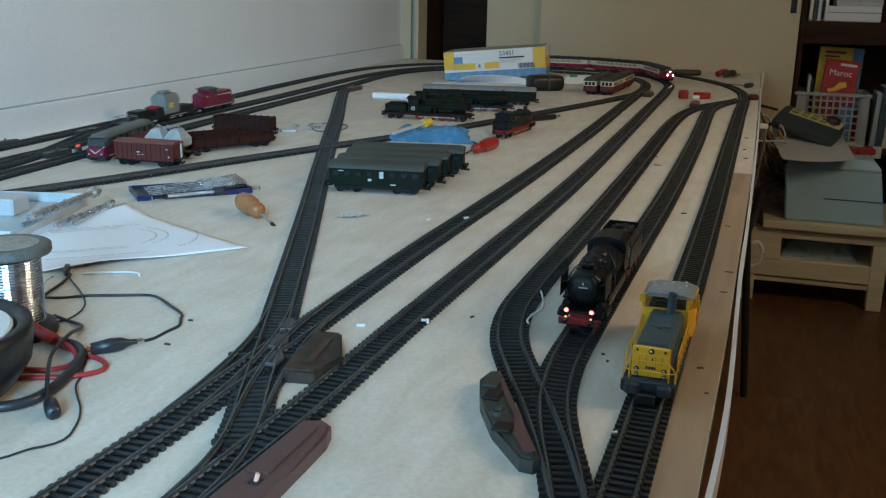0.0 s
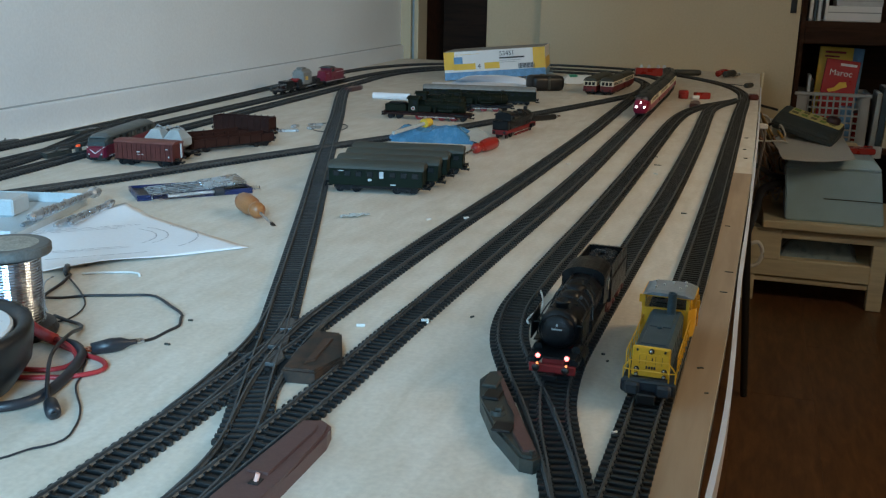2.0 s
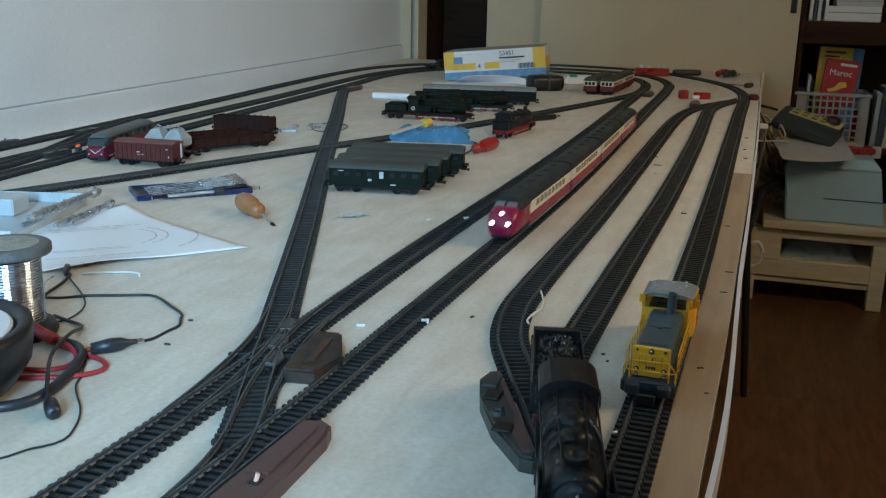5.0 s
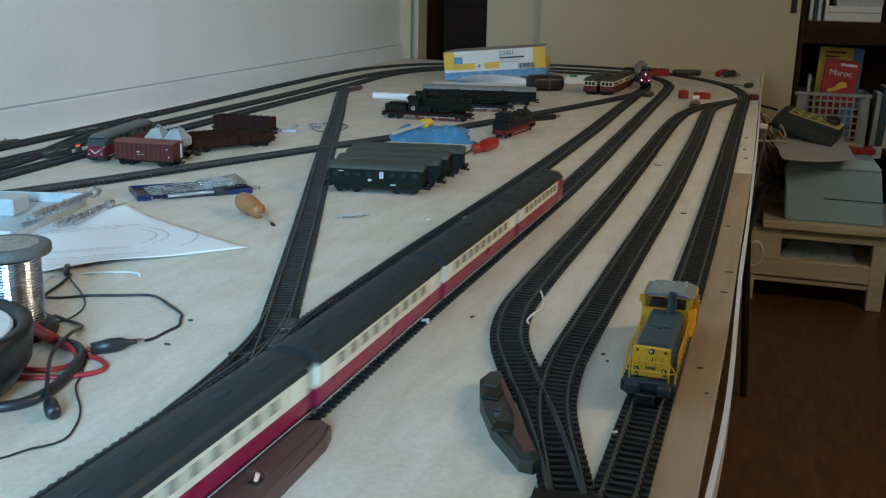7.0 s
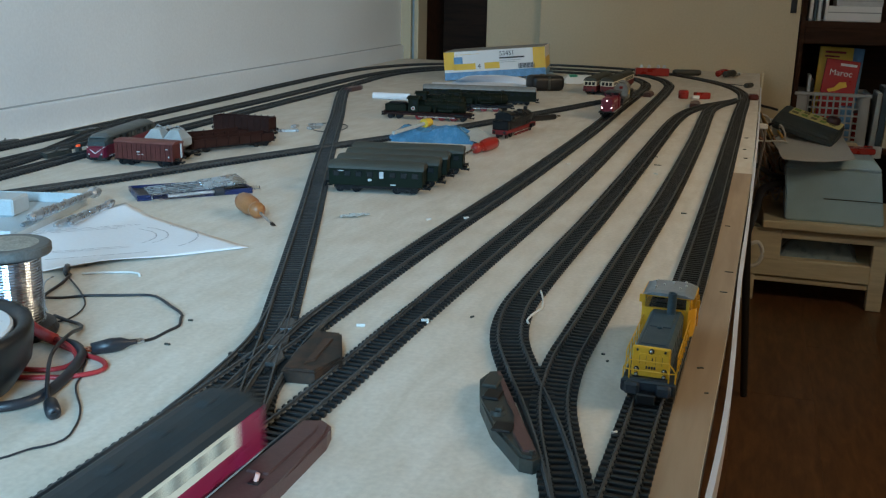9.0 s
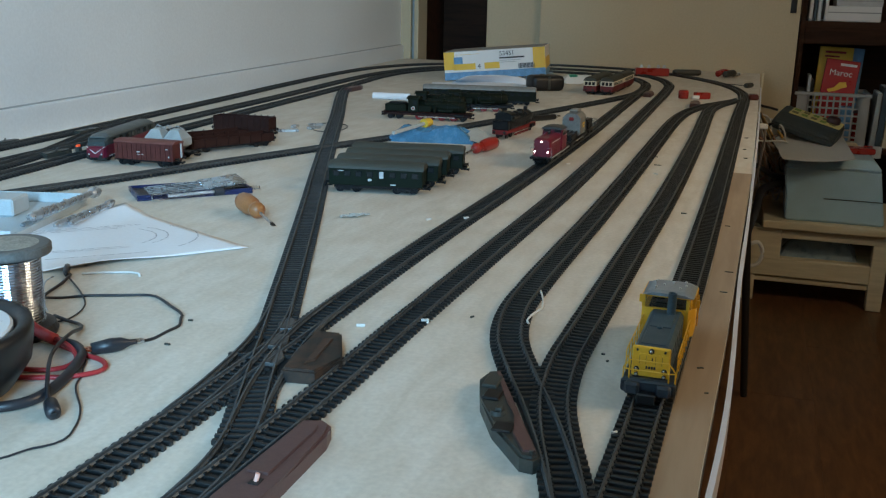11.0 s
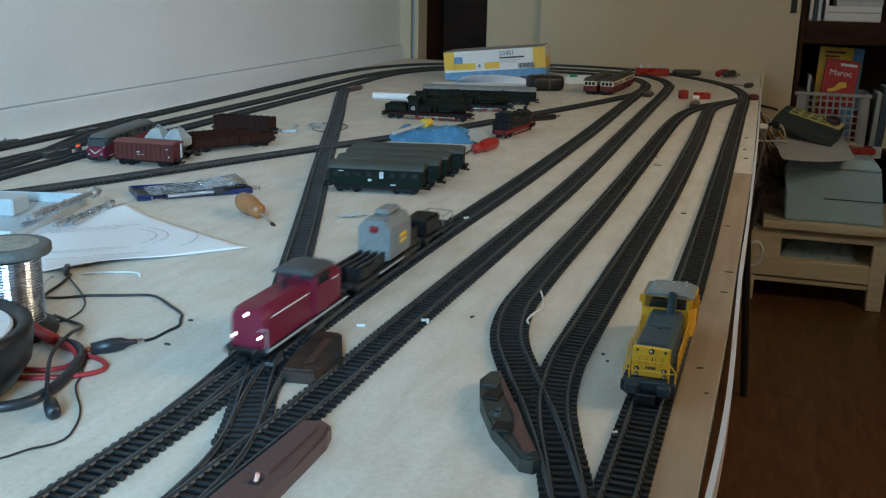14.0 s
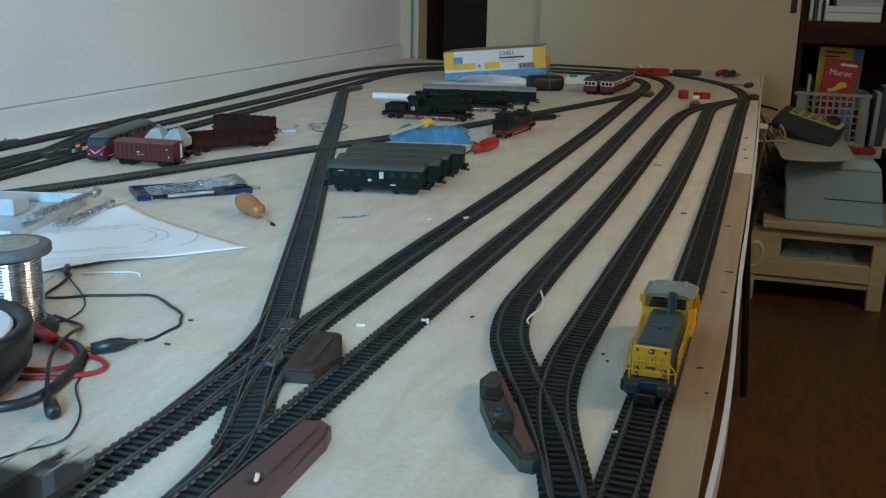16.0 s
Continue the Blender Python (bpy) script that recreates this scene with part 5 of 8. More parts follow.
def green_coach(m, length, label, white=True):
    c = thing("passenger_coach", m, label, "coach", "parked green coaches")
    h = length / 2
    part("body", boxes((-0.0160, 0.0160, -h, h, 0.0100, 0.0320), bev=0.0008), COACH_GREEN, c)
    roof_part(c, 0.0172, -h - 0.001, h + 0.001, 0.0318, 0.0415, GREY_ROOF, power=2.0, droop=0.15, label="dull grey roof")
    n = int(length / 0.0155)
    side_windows(c, 0.0160, [-h + 0.010 + i * (length - 0.02) / (n - 1) for i in range(n)], 0.0255, SMALL_PANE)
    if white:
        put("window_blind", TALL_PANE, c, pose(0.0163, 0.008, 0.0250), "pale window blind")
        part("plate", boxes((0.0158, 0.0163, -0.010, -0.005, 0.0165, 0.0195), (0.0158, 0.0163, 0.020, 0.027, 0.0120, 0.0135), (0.0158, 0.0163, -0.050, -0.042, 0.0285, 0.0292), (0.0158, 0.0163, -0.050, -0.049, 0.0230, 0.0290)), PALE_GREY, c, "pale marking plate")
    part("underframe", boxes((-0.0130, 0.0130, -h + 0.006, h - 0.006, 0.0060, 0.0100), bev=0.0006), SOOT, c)
    for y in (-h + 0.024, h - 0.024):
        bogie(c, y, 0.022)
    for e in (-1, 1):
        part("end_platform", boxes((-0.0145, 0.0145, e * h - 0.003, e * h + 0.003, 0.0080, 0.0100)), SOOT, c)
        buffers(c, e * h, e)
    return c


green_coach(pose(-0.4565, 1.1575, 0, 0, 0, -80.5), 0.124, "dark green passenger coach with dull grey roof, parked on the board")
green_coach(pose(-0.4590, 1.207, 0, 0, 0, -80), 0.138, "dark green passenger coach parked close behind another", False)
green_coach(pose(-0.4650, 1.257, 0, 0, 0, -80), 0.143, "dark green passenger coach in the middle of the row", False)
green_coach(pose(-0.4690, 1.312, 0, 0, 0, -79), 0.162, "dark green passenger coach with platform end, parked last", False)


def long_green_coach():
    c = thing("passenger_coach", pose(-0.620, 2.230, 0, 0, 0, -79.6), "long green coach with dull silver roof, parked on the board", "coach")
    h = 0.135
    part("body", boxes((-0.0160, 0.0160, -h, h, 0.0095, 0.0330), bev=0.0008), LOCO_GREEN, c)
    roof_part(c, 0.0170, -h, h, 0.0328, 0.0430, CRANE_GREY, power=2.0, droop=0.2, label="dull silver roof")
    side_windows(c, 0.0160, [-h + 0.014 + i * 0.0182 for i in range(14)], 0.0260, SMALL_PANE)
    part("underframe", boxes((-0.0130, 0.0130, -h + 0.03, h - 0.03, 0.0050, 0.0096)), SOOT, c)
    for y in (-h + 0.035, h - 0.035):
        bogie(c, y, 0.028)
    for e in (-1, 1):
        buffers(c, e * h, e)


long_green_coach()


def parked_steam(m, hl, body, frame_mat, label, driver=DRIVER_SMALL, tank=False, roundel=False):
    """A steam engine with boiler, cab, side tanks or tender."""
    c = thing("steam_locomotive", m, label, "locomotive")
    k = hl * (0.55 if tank else 0.18)
    part("frame", boxes((-0.0125, 0.0125, -hl, hl, 0.0085, 0.0140), bev=0.0006), frame_mat, c)
    part("running_board", boxes((-0.0155, 0.0155, -hl + 0.002, hl - 0.002, 0.0150, 0.0162), bev=0.0003), frame_mat, c)
    bm = bmesh.new()
    lathe(bm, [(0.0030, -hl + 0.008), (0.0100, -hl + 0.0095), (0.0124, -hl + 0.011), (0.0124, k + 0.001)], n=24, axis='Y', at=(0, 0, 0.0275))
    b = part("boiler", bm, body, c, smooth=True)
    for y, r, z in ((-hl + 0.020, 0.0040, 0.0465), (-hl * 0.35, 0.0058, 0.0440), (-hl * 0.02, 0.0050, 0.0430)):
        bm = bmesh.new()
        lathe(bm, [(r * 1.2, 0.036), (r, 0.039), (r, z - 0.001), (r * 0.6, z)], n=16, at=(0, y, 0))
        part("dome", bm, body, b, smooth=True)
    for sd in (-1, 1):
        bm = bmesh.new()
        cord(bm, [(sd * 0.0128, -hl + 0.014, 0.031), (sd * 0.0132, -hl * 0.4, 0.033), (sd * 0.0132, hl * 0.15, 0.031)], 0.0007, n=6)
        part("pipe", bm, body, b)
        bm = bmesh.new()
        cord(bm, [(sd * 0.006, -hl * 0.35, 0.0405), (sd * 0.0125, -hl * 0.38, 0.034), (sd * 0.0140, -hl * 0.42, 0.022), (sd * 0.0145, -hl * 0.45, 0.016)], 0.0009, n=6)
        part("pipe", bm, body, b)
        part("air_tank", tubes(((sd * 0.0132, -hl * 0.62, 0.0205), (sd * 0.0132, -hl * 0.30, 0.0205), 0.0034), n=12), body, b)
        part("firebox_side", boxes((min(sd * 0.0085, sd * 0.0140), max(sd * 0.0085, sd * 0.0140), -hl * 0.12, hl * 0.19, 0.0160, 0.0300), bev=0.0015), body, b)
        part("pump", tubes(((sd * 0.0128, -hl * 0.20, 0.0165), (sd * 0.0128, -hl * 0.20, 0.0290), 0.0024), n=10), body, b)
    for i in range(4):
        y = -hl + 0.022 + i * hl * 0.26
        bm = bmesh.new()
        lathe(bm, [(0.0122, y - 0.0006), (0.0130, y - 0.0004), (0.0130, y + 0.0004), (0.0122, y + 0.0006)], n=20, axis='Y', at=(0, 0, 0.0275), cap=False)
        part("boiler_band", bm, SOOT, b)
    cab = part("cab", boxes((-0.0155, 0.0155, k, k + 0.022, 0.0160, 0.0420), bev=0.0008), body, c)
    roof_part(cab, 0.0165, k - 0.002, k + 0.025, 0.0415, 0.0475, body, power=2.0, name="cab_roof")
    for s in (-1, 1):
        part("cab_window", boxes((s * 0.0155 - 0.0004, s * 0.0155 + 0.0004, k + 0.004, k + 0.012, 0.0310, 0.0390)), GLASS_DARK, cab)
        if tank:
            part("side_tank", boxes((min(s * 0.0095, s * 0.0152), max(s * 0.0095, s * 0.0152), -hl * 0.55, k, 0.0162, 0.0330), bev=0.001), body, c)
        part("cylinder", tubes(((s * 0.0140, -hl + 0.012, 0.0110), (s * 0.0140, -hl + 0.028, 0.0110), 0.0042)), SOOT, c)
        part("rod", boxes((s * 0.0130 - 0.0005, s * 0.0130 + 0.0005, -hl + 0.030, k, 0.0060, 0.0078)), STEEL, c)
        if roundel:
            bm = tubes(((s * 0.0156, k + 0.011, 0.0235), (s * 0.0161, k + 0.011, 0.0235), 0.0040), n=20)
            part("roundel", bm, PALE_GREY, c, "pale round emblem")
            bm = tubes(((s * 0.0158, k + 0.011, 0.0235), (s * 0.0163, k + 0.011, 0.0235), 0.0022), n=16)
            part("roundel_middle", bm, RED_FRAME, c, "dull red emblem middle")
    if tank:
        part("bunker", boxes((-0.0152, 0.0152, k + 0.022, hl + 0.001, 0.0160, 0.0330), bev=0.0015), body, c)
    else:
        part("bunker", boxes((-0.0152, 0.0152, k + 0.026, hl - 0.002, 0.0160, 0.0310), bev=0.0015), body, c)
        part("coal_load", boxes((-0.0120, 0.0120, k + 0.030, hl - 0.008, 0.0300, 0.0345), bev=0.0028), SOOT, c)
    n = 4
    for i in range(n):
        y = -hl + 0.034 + i * (1.05 * hl - 0.022) / (n - 1)
        for s in (-1, 1):
            put("driving_wheel", driver, c, pose(s * 0.0088, y, 0.0075, 0, 0, 0 if s < 0 else 180))
    wheels(c, (-hl + 0.014, hl - 0.030, hl - 0.012))
    for e in (-1, 1):
        part("buffer_beam", boxes((-0.0150, 0.0150, e * hl - 0.0015, e * hl + 0.0015, 0.0080, 0.0160), bev=0.0004), frame_mat, c)
        buffers(c, e * hl, e)
    return c


parked_steam(pose(-0.4200, 1.765, 0, 0, 0, -6 + 180), 0.078, SOOT, RED_FRAME, "black tank engine with red running gear, parked on the board", tank=True)
parked_steam(pose(-0.635, 1.889, 0, 0, 0, 94), 0.090, LOCO_GREEN, OXIDE_DARK, "grey-green steam engine with dark red frame and round emblem", roundel=True)
parked_steam(pose(-0.605, 2.075, 0, 0, 0, 108), 0.098, LOCO_GREEN, SOOT, "dull green steam engine parked before a long coach", tank=False)
parked_steam(pose(-0.640, 2.000, 0, 0, 0, 100), 0.060, LOCO_GREEN, SOOT, "short dull green engine parked in the row", tank=True)


RAILCAR_RED = paint("railcar_red", (0.13, 0.014, 0.016), 0.4, vary=0.15)
V_RED = paint("deep_wine_red", (0.15, 0.010, 0.028), 0.35, vary=0.12)


def railcar(m, length, label):
    c = thing("railcar", m, label, "railcar", "parked railcars")
    h = length / 2
    part("lower_body", boxes((-0.0175, 0.0175, -h, h, 0.0085, 0.0230), bev=0.001), RAILCAR_RED, c, "dark red lower body")
    part("window_band", boxes((-0.0173, 0.0173, -h + 0.0004, h - 0.0004, 0.0230, 0.0360), bev=0.0006), TEE_CREAM, c, "pale cream window band")
    roof_part(c, 0.0181, -h, h, 0.0360, 0.0475, GREY_ROOF, power=2.0, droop=0.3, label="grey rounded roof")
    side_windows(c, 0.0173, [-h + 0.014 + i * 0.0155 for i in range(int((length - 0.02) / 0.0155))], 0.0292, SMALL_PANE)
    for e in (-1, 1):
        for x in (-0.0098, 0.0, 0.0098):
            part("cab_window", boxes((x - 0.0036, x + 0.0036, e * h - 0.0006, e * h + 0.0006, 0.0250, 0.0335), bev=0.0003), GLASS_DARK, c)
        buffers(c, e * h, e)
    for i in range(4):
        y = -h + length * (i + 0.5) / 4
        part("roof_vent", tubes(((0, y, 0.0460), (0, y, 0.0492), 0.0022), n=10), GREY_ROOF, c)
    part("underframe", boxes((-0.0130, 0.0130, -h + 0.006, h - 0.006, 0.0050, 0.0086)), SOOT, c)
    for y in (-h + 0.03, h - 0.03):
        bogie(c, y, 0.024)
    return c


railcar(pose(-0.4065, 2.685, 0, 0, 0, -3), 0.225, "dark red and cream railcar with grey roof, parked far back")
railcar(pose(-0.3640, 2.655, 0, 0, 0, -3), 0.155, "dark red and cream railcar with grey roof, parked beside another")
railcar(pose(-0.3560, 2.820, 0, 0, 0, -3), 0.150, "dark red and cream trailer coupled behind a railcar")


def big_diesel():
    c = thing("diesel_locomotive", pose(-0.9425, 1.292, 0, 0, 0, 13), "red and grey diesel locomotive with pale V on its nose", "locomotive")
    h = 0.105
    bm = bmesh.new()
    secs = []
    for y, w, z in ((-h, 0.0125, 0.0215), (-h + 0.004, 0.0152, 0.0235), (-h + 0.010, 0.0163, 0.0250), (h - 0.010, 0.0163, 0.0250), (h - 0.004, 0.0152, 0.0235), (h, 0.0125, 0.0215)):
        secs.append([(-w, y, 0.0075), (w, y, 0.0075), (w, y, z), (-w, y, z)])
    loft(bm, secs)
    part("lower_body", bm, V_RED, c, "red lower body", smooth=False)
    bm = bmesh.new()
    secs = []
    for y, w, z in ((-h + 0.005, 0.0135, 0.0300), (-h + 0.012, 0.0155, 0.0355), (-h + 0.020, 0.0160, 0.0370), (h - 0.020, 0.0160, 0.0370), (h - 0.012, 0.0155, 0.0355), (h - 0.005, 0.0135, 0.0300)):
        secs.append([(-w, y, 0.0235), (w, y, 0.0235), (w * 0.97, y, z - 0.002), (w * 0.85, y, z), (-w * 0.85, y, z), (-w * 0.97, y, z - 0.002)])
    loft(bm, secs)
    part("upper_body", bm, DARK_TEAL, c, "dark grey window band")
    bm = bmesh.new()
    secs = []
    for y, w, z in ((-h + 0.010, 0.0125, 0.0375), (-h + 0.022, 0.0150, 0.0420), (h - 0.022, 0.0150, 0.0420), (h - 0.010, 0.0125, 0.0375)):
        secs.append([(x, y, q) for x, q in arch(w, 0.0355, z, n=8, power=2.0)])
    loft(bm, secs)
    part("roof", bm, ROOF_TEAL, c, "pale grey-green roof")
    for s in (-1, 1):
        bm = bmesh.new()
        loft(bm, [[(s * 0.0142, -h + 0.0008, 0.0232), (s * 0.0142, -h + 0.0008, 0.0240), (0.0, -h - 0.0012, 0.0142), (0.0, -h - 0.0012, 0.0132)], [(s * 0.0142, -h + 0.0042, 0.0232), (s * 0.0142, -h + 0.0042, 0.0240), (0.0, -h + 0.0012, 0.0142), (0.0, -h + 0.0012, 0.0132)]])
        part("nose_stripe", bm, WHITE, c, "pale V stripe")
        bm = bmesh.new()
        loft(bm, [[(s * 0.0015, -h + 0.0048, 0.0255), (s * 0.0125, -h + 0.0060, 0.0255), (s * 0.0115, -h + 0.0110, 0.0335), (s * 0.0015, -h + 0.0100, 0.0340)], [(s * 0.0015, -h + 0.0075, 0.0255), (s * 0.0125, -h + 0.0085, 0.0255), (s * 0.0115, -h + 0.0140, 0.0335), (s * 0.0015, -h + 0.0130, 0.0340)]])
        part("windscreen", bm, GLASS_PALE, c, "windscreen with its pale reflection painted in")
        for i in range(7):
            y = -h + 0.034 + i * 0.0235
            part("side_window", boxes((s * 0.0161 - 0.0004, s * 0.0161 + 0.0004, y - 0.006, y + 0.006, 0.0262, 0.0335), bev=0.0003), GLASS_DARK, c)
        lamp(c, s * 0.0095, -h + 0.0005, 0.0125, 0.0014, PALE_GREY)
        part("sill_line", boxes((s * 0.0164 - 0.0003, s * 0.0164 + 0.0003, -h + 0.010, h - 0.010, 0.0085, 0.0098)), PALE_GREY, c, "pale sill line")
    part("apron", boxes((-0.0135, 0.0135, -h + 0.0005, -h + 0.012, 0.0040, 0.0078), bev=0.001), DARK_TEAL, c)
    for y in (-0.062, 0.062):
        bogie(c, y, 0.036)
    buffers(c, -h, -1, z=0.0095)


DARK_TEAL = paint("dark_teal_grey", (0.035, 0.048, 0.050), 0.4, vary=0.15)
ROOF_TEAL = paint("grey_green_roof", (0.10, 0.115, 0.115), 0.5, vary=0.12)
# pale base colour holds the sky's reflection on the dark windscreen
GLASS_PALE = paint("painted_sky_pane", (0.26, 0.33, 0.34), 0.08, vary=0.1, bump=0)
big_diesel()


def box_wagon():
    c = thing("box_wagon", pose(-0.837, 1.206, 0, 0, 0, -86.5), "oxide red covered goods wagon parked on the board", "wagon")
    h = 0.0475
    b = part("body", boxes((-0.0158, 0.0158, -h, h, 0.0095, 0.0345), bev=0.0006), OXIDE, c)
    roof_part(c, 0.0166, -h - 0.001, h + 0.001, 0.0343, 0.0385, OXIDE_ROOF, power=2.0, droop=0.1, label="worn red-brown roof")
    for s in (-1, 1):
        for i in range(12):
            y = -h + 0.005 + i * (2 * h - 0.01) / 11
            part("rib", boxes((s * 0.0160 - 0.0006, s * 0.0160 + 0.0006, y - 0.0006, y + 0.0006, 0.0098, 0.0342)), OXIDE, b)
        part("marking", boxes((s * 0.0163 - 0.0001, s * 0.0163 + 0.0001, -0.012, -0.006, 0.0205, 0.0225), (s * 0.0163 - 0.0001, s * 0.0163 + 0.0001, -0.012, 0.0, 0.0175, 0.0182), (s * 0.0163 - 0.0001, s * 0.0163 + 0.0001, 0.036, 0.040, 0.0265, 0.0275), (s * 0.0163 - 0.0001, s * 0.0163 + 0.0001, 0.040, 0.043, 0.0150, 0.0170)), PALE_GREY, b, "pale marking bars")
    part("underframe", boxes((-0.0130, 0.0130, -h + 0.002, h - 0.002, 0.0065, 0.0095)), SOOT, c)
    for e in (-1, 1):
        part("end_ladder", boxes((-0.010, -0.006, e * h - 0.001, e * h + 0.001, 0.012, 0.033)), PALE_GREY, c)
        buffers(c, e * h, e)
    for y in (-0.032, 0.032):
        bogie(c, y, 0.014)


OXIDE_ROOF = paint("worn_oxide_roof", (0.17, 0.055, 0.045), 0.6, scale=80, vary=0.2)
box_wagon()


BIN_GREY = paint("dusty_bin_grey", (0.34, 0.36, 0.36), 0.5, scale=80, vary=0.15)


def silo_wagon():
    c = thing("silo_wagon", pose(-0.856, 1.275, 0, 0, 0, -86), "pale grey silo wagon with two pointed bins", "wagon")
    part("frame", boxes((-0.0120, 0.0120, -0.050, 0.050, 0.0080, 0.0115), bev=0.0006), SOOT, c)
    for y in (-0.010, 0.022):
        bm = bmesh.new()
        secs = []
        for z, wx, wy in ((0.0125, 0.006, 0.005), (0.0200, 0.0155, 0.0155), (0.0310, 0.0155, 0.0155), (0.0430, 0.0090, 0.0070), (0.0450, 0.0040, 0.0040)):
            secs.append([(-wx, y - wy, z), (wx, y - wy, z), (wx, y + wy, z), (-wx, y + wy, z)])
        loft(bm, secs)
        part("bin", bm, BIN_GREY, c, "pale grey pointed bin")
    for y in (-0.010, 0.022, 0.006):
        part("walkway_rail", tubes(((-0.006, y - 0.009, 0.043), (0.0, y, 0.0500), 0.0006), ((0.0, y, 0.0500), (0.006, y + 0.009, 0.043), 0.0006), ((-0.006, y + 0.009, 0.043), (0.0, y, 0.0500), 0.0006), n=6), LIGHT_GREY, c, "thin pale walkway bars")
    wheels(c, (-0.032, 0.032))
    for e in (-1, 1):
        buffers(c, e * 0.050, e)


silo_wagon()


def open_wagon(m, h, hgt, label, posts=8):
    c = thing("open_wagon", m, label, "wagon", "parked dark red wagons")
    part("floor", boxes((-0.0150, 0.0150, -h, h, 0.0085, 0.0110), bev=0.0004), OXIDE_DARK, c)
    for s in (-1, 1):
        w = part("side_board", boxes((s * 0.0152 - 0.0006, s * 0.0152 + 0.0006, -h, h, 0.0105, hgt), bev=0.0004), OXIDE_DARK, c)
        for i in range(posts):
            y = -h + 0.004 + i * (2 * h - 0.008) / (posts - 1)
            part("stake", boxes((s * 0.0162 - 0.0008, s * 0.0162 + 0.0008, y - 0.0009, y + 0.0009, 0.0090, hgt + 0.0015)), OXIDE_DARK, w)
    for e in (-1, 1):
        part("end_board", boxes((-0.0150, 0.0150, e * h - 0.0006, e * h + 0.0006, 0.0105, hgt), bev=0.0003), OXIDE_DARK, c)
        buffers(c, e * h, e)
    part("underframe", boxes((-0.0120, 0.0120, -h + 0.004, h - 0.004, 0.0055, 0.0085)), SOOT, c)
    for y in (-h + 0.022, h - 0.022):
        bogie(c, y, 0.018)
    return c


open_wagon(pose(-0.808, 1.385, 0, 0, 0, -28), 0.078, 0.022, "long dark red open wagon parked on the board")
open_wagon(pose(-0.862, 1.395, 0, 0, 0, -28), 0.078, 0.023, "dark red low-sided wagon parked behind another")
open_wagon(pose(-0.862, 1.535, 0, 0, 0, -88), 0.054, 0.034, "dark red open wagon with stakes along its rim", 9)

# ---------------------------------------------------------------- tools and paper on the board


def hand_screwdriver(m, handle_mat, label, hl, hr, blade, blade_r, name="screwdriver"):
    c = thing(name, m, label, "screwdriver", "screwdrivers")
    bm = bmesh.new()
    lathe(bm, [(hr * 0.55, 0.0), (hr * 0.92, hl * 0.04), (hr, hl * 0.15), (hr * 0.98, hl * 0.5), (hr * 0.72, hl * 0.68), (hr * 0.55, hl * 0.74), (hr * 0.78, hl * 0.82), (hr * 0.80, hl * 0.92), (hr * 0.45, hl)], n=12, axis='Y', at=(0, 0, hr))
    part("handle", bm, handle_mat, c, smooth=True)
    bm = bmesh.new()
    tube(bm, (0, hl * 0.95, hr), (0, hl + blade * 0.85, hr * 0.62), blade_r, n=10)
    part("shaft", bm, STEEL, c)
    bm = bmesh.new()
    loft(bm, [[(-blade_r, hl + blade * 0.83, hr * 0.62 - blade_r), (blade_r, hl + blade * 0.83, hr * 0.62 - blade_r), (blade_r, hl + blade * 0.83, hr * 0.62 + blade_r), (-blade_r, hl + blade * 0.83, hr * 0.62 + blade_r)], [(-blade_r * 1.4, hl + blade, hr * 0.56 - 0.0002), (blade_r * 1.4, hl + blade, hr * 0.56 - 0.0002), (blade_r * 1.4, hl + blade, hr * 0.56 + 0.0002), (-blade_r * 1.4, hl + blade, hr * 0.56 + 0.0002)]])
    part("tip", bm, BLACK, c, "darkened blade tip")
    return c


GLASS_PALE_TUBE = paint("clear_plastic", (0.45, 0.46, 0.44), 0.15, vary=0.1)
hand_screwdriver(pose(-0.562, 0.990, 0, 0, 0, -134), AMBER, "stubby screwdriver with amber plastic handle lying on the board", 0.062, 0.0118, 0.052, 0.0016)
hand_screwdriver(pose(-0.408, 1.575, 0, 0, 0, 172), RED_PLASTIC, "screwdriver with red handle lying by the green coaches", 0.088, 0.0108, 0.05, 0.002)
o = thing("tester_tube", pose(-0.575, 1.530, 0.022, 3, 0, -12), "clear plastic tube with a yellow cap lying on the blue bag", "tube")
part("tube", tubes(((0, 0, 0), (0, 0.10, 0), 0.0035), n=14), GLASS_PALE_TUBE, o)
part("cap", tubes(((0, 0.10, 0), (0, 0.122, 0), 0.0085, 0.007), n=14), BOX_YELLOW, o, "yellow cap")


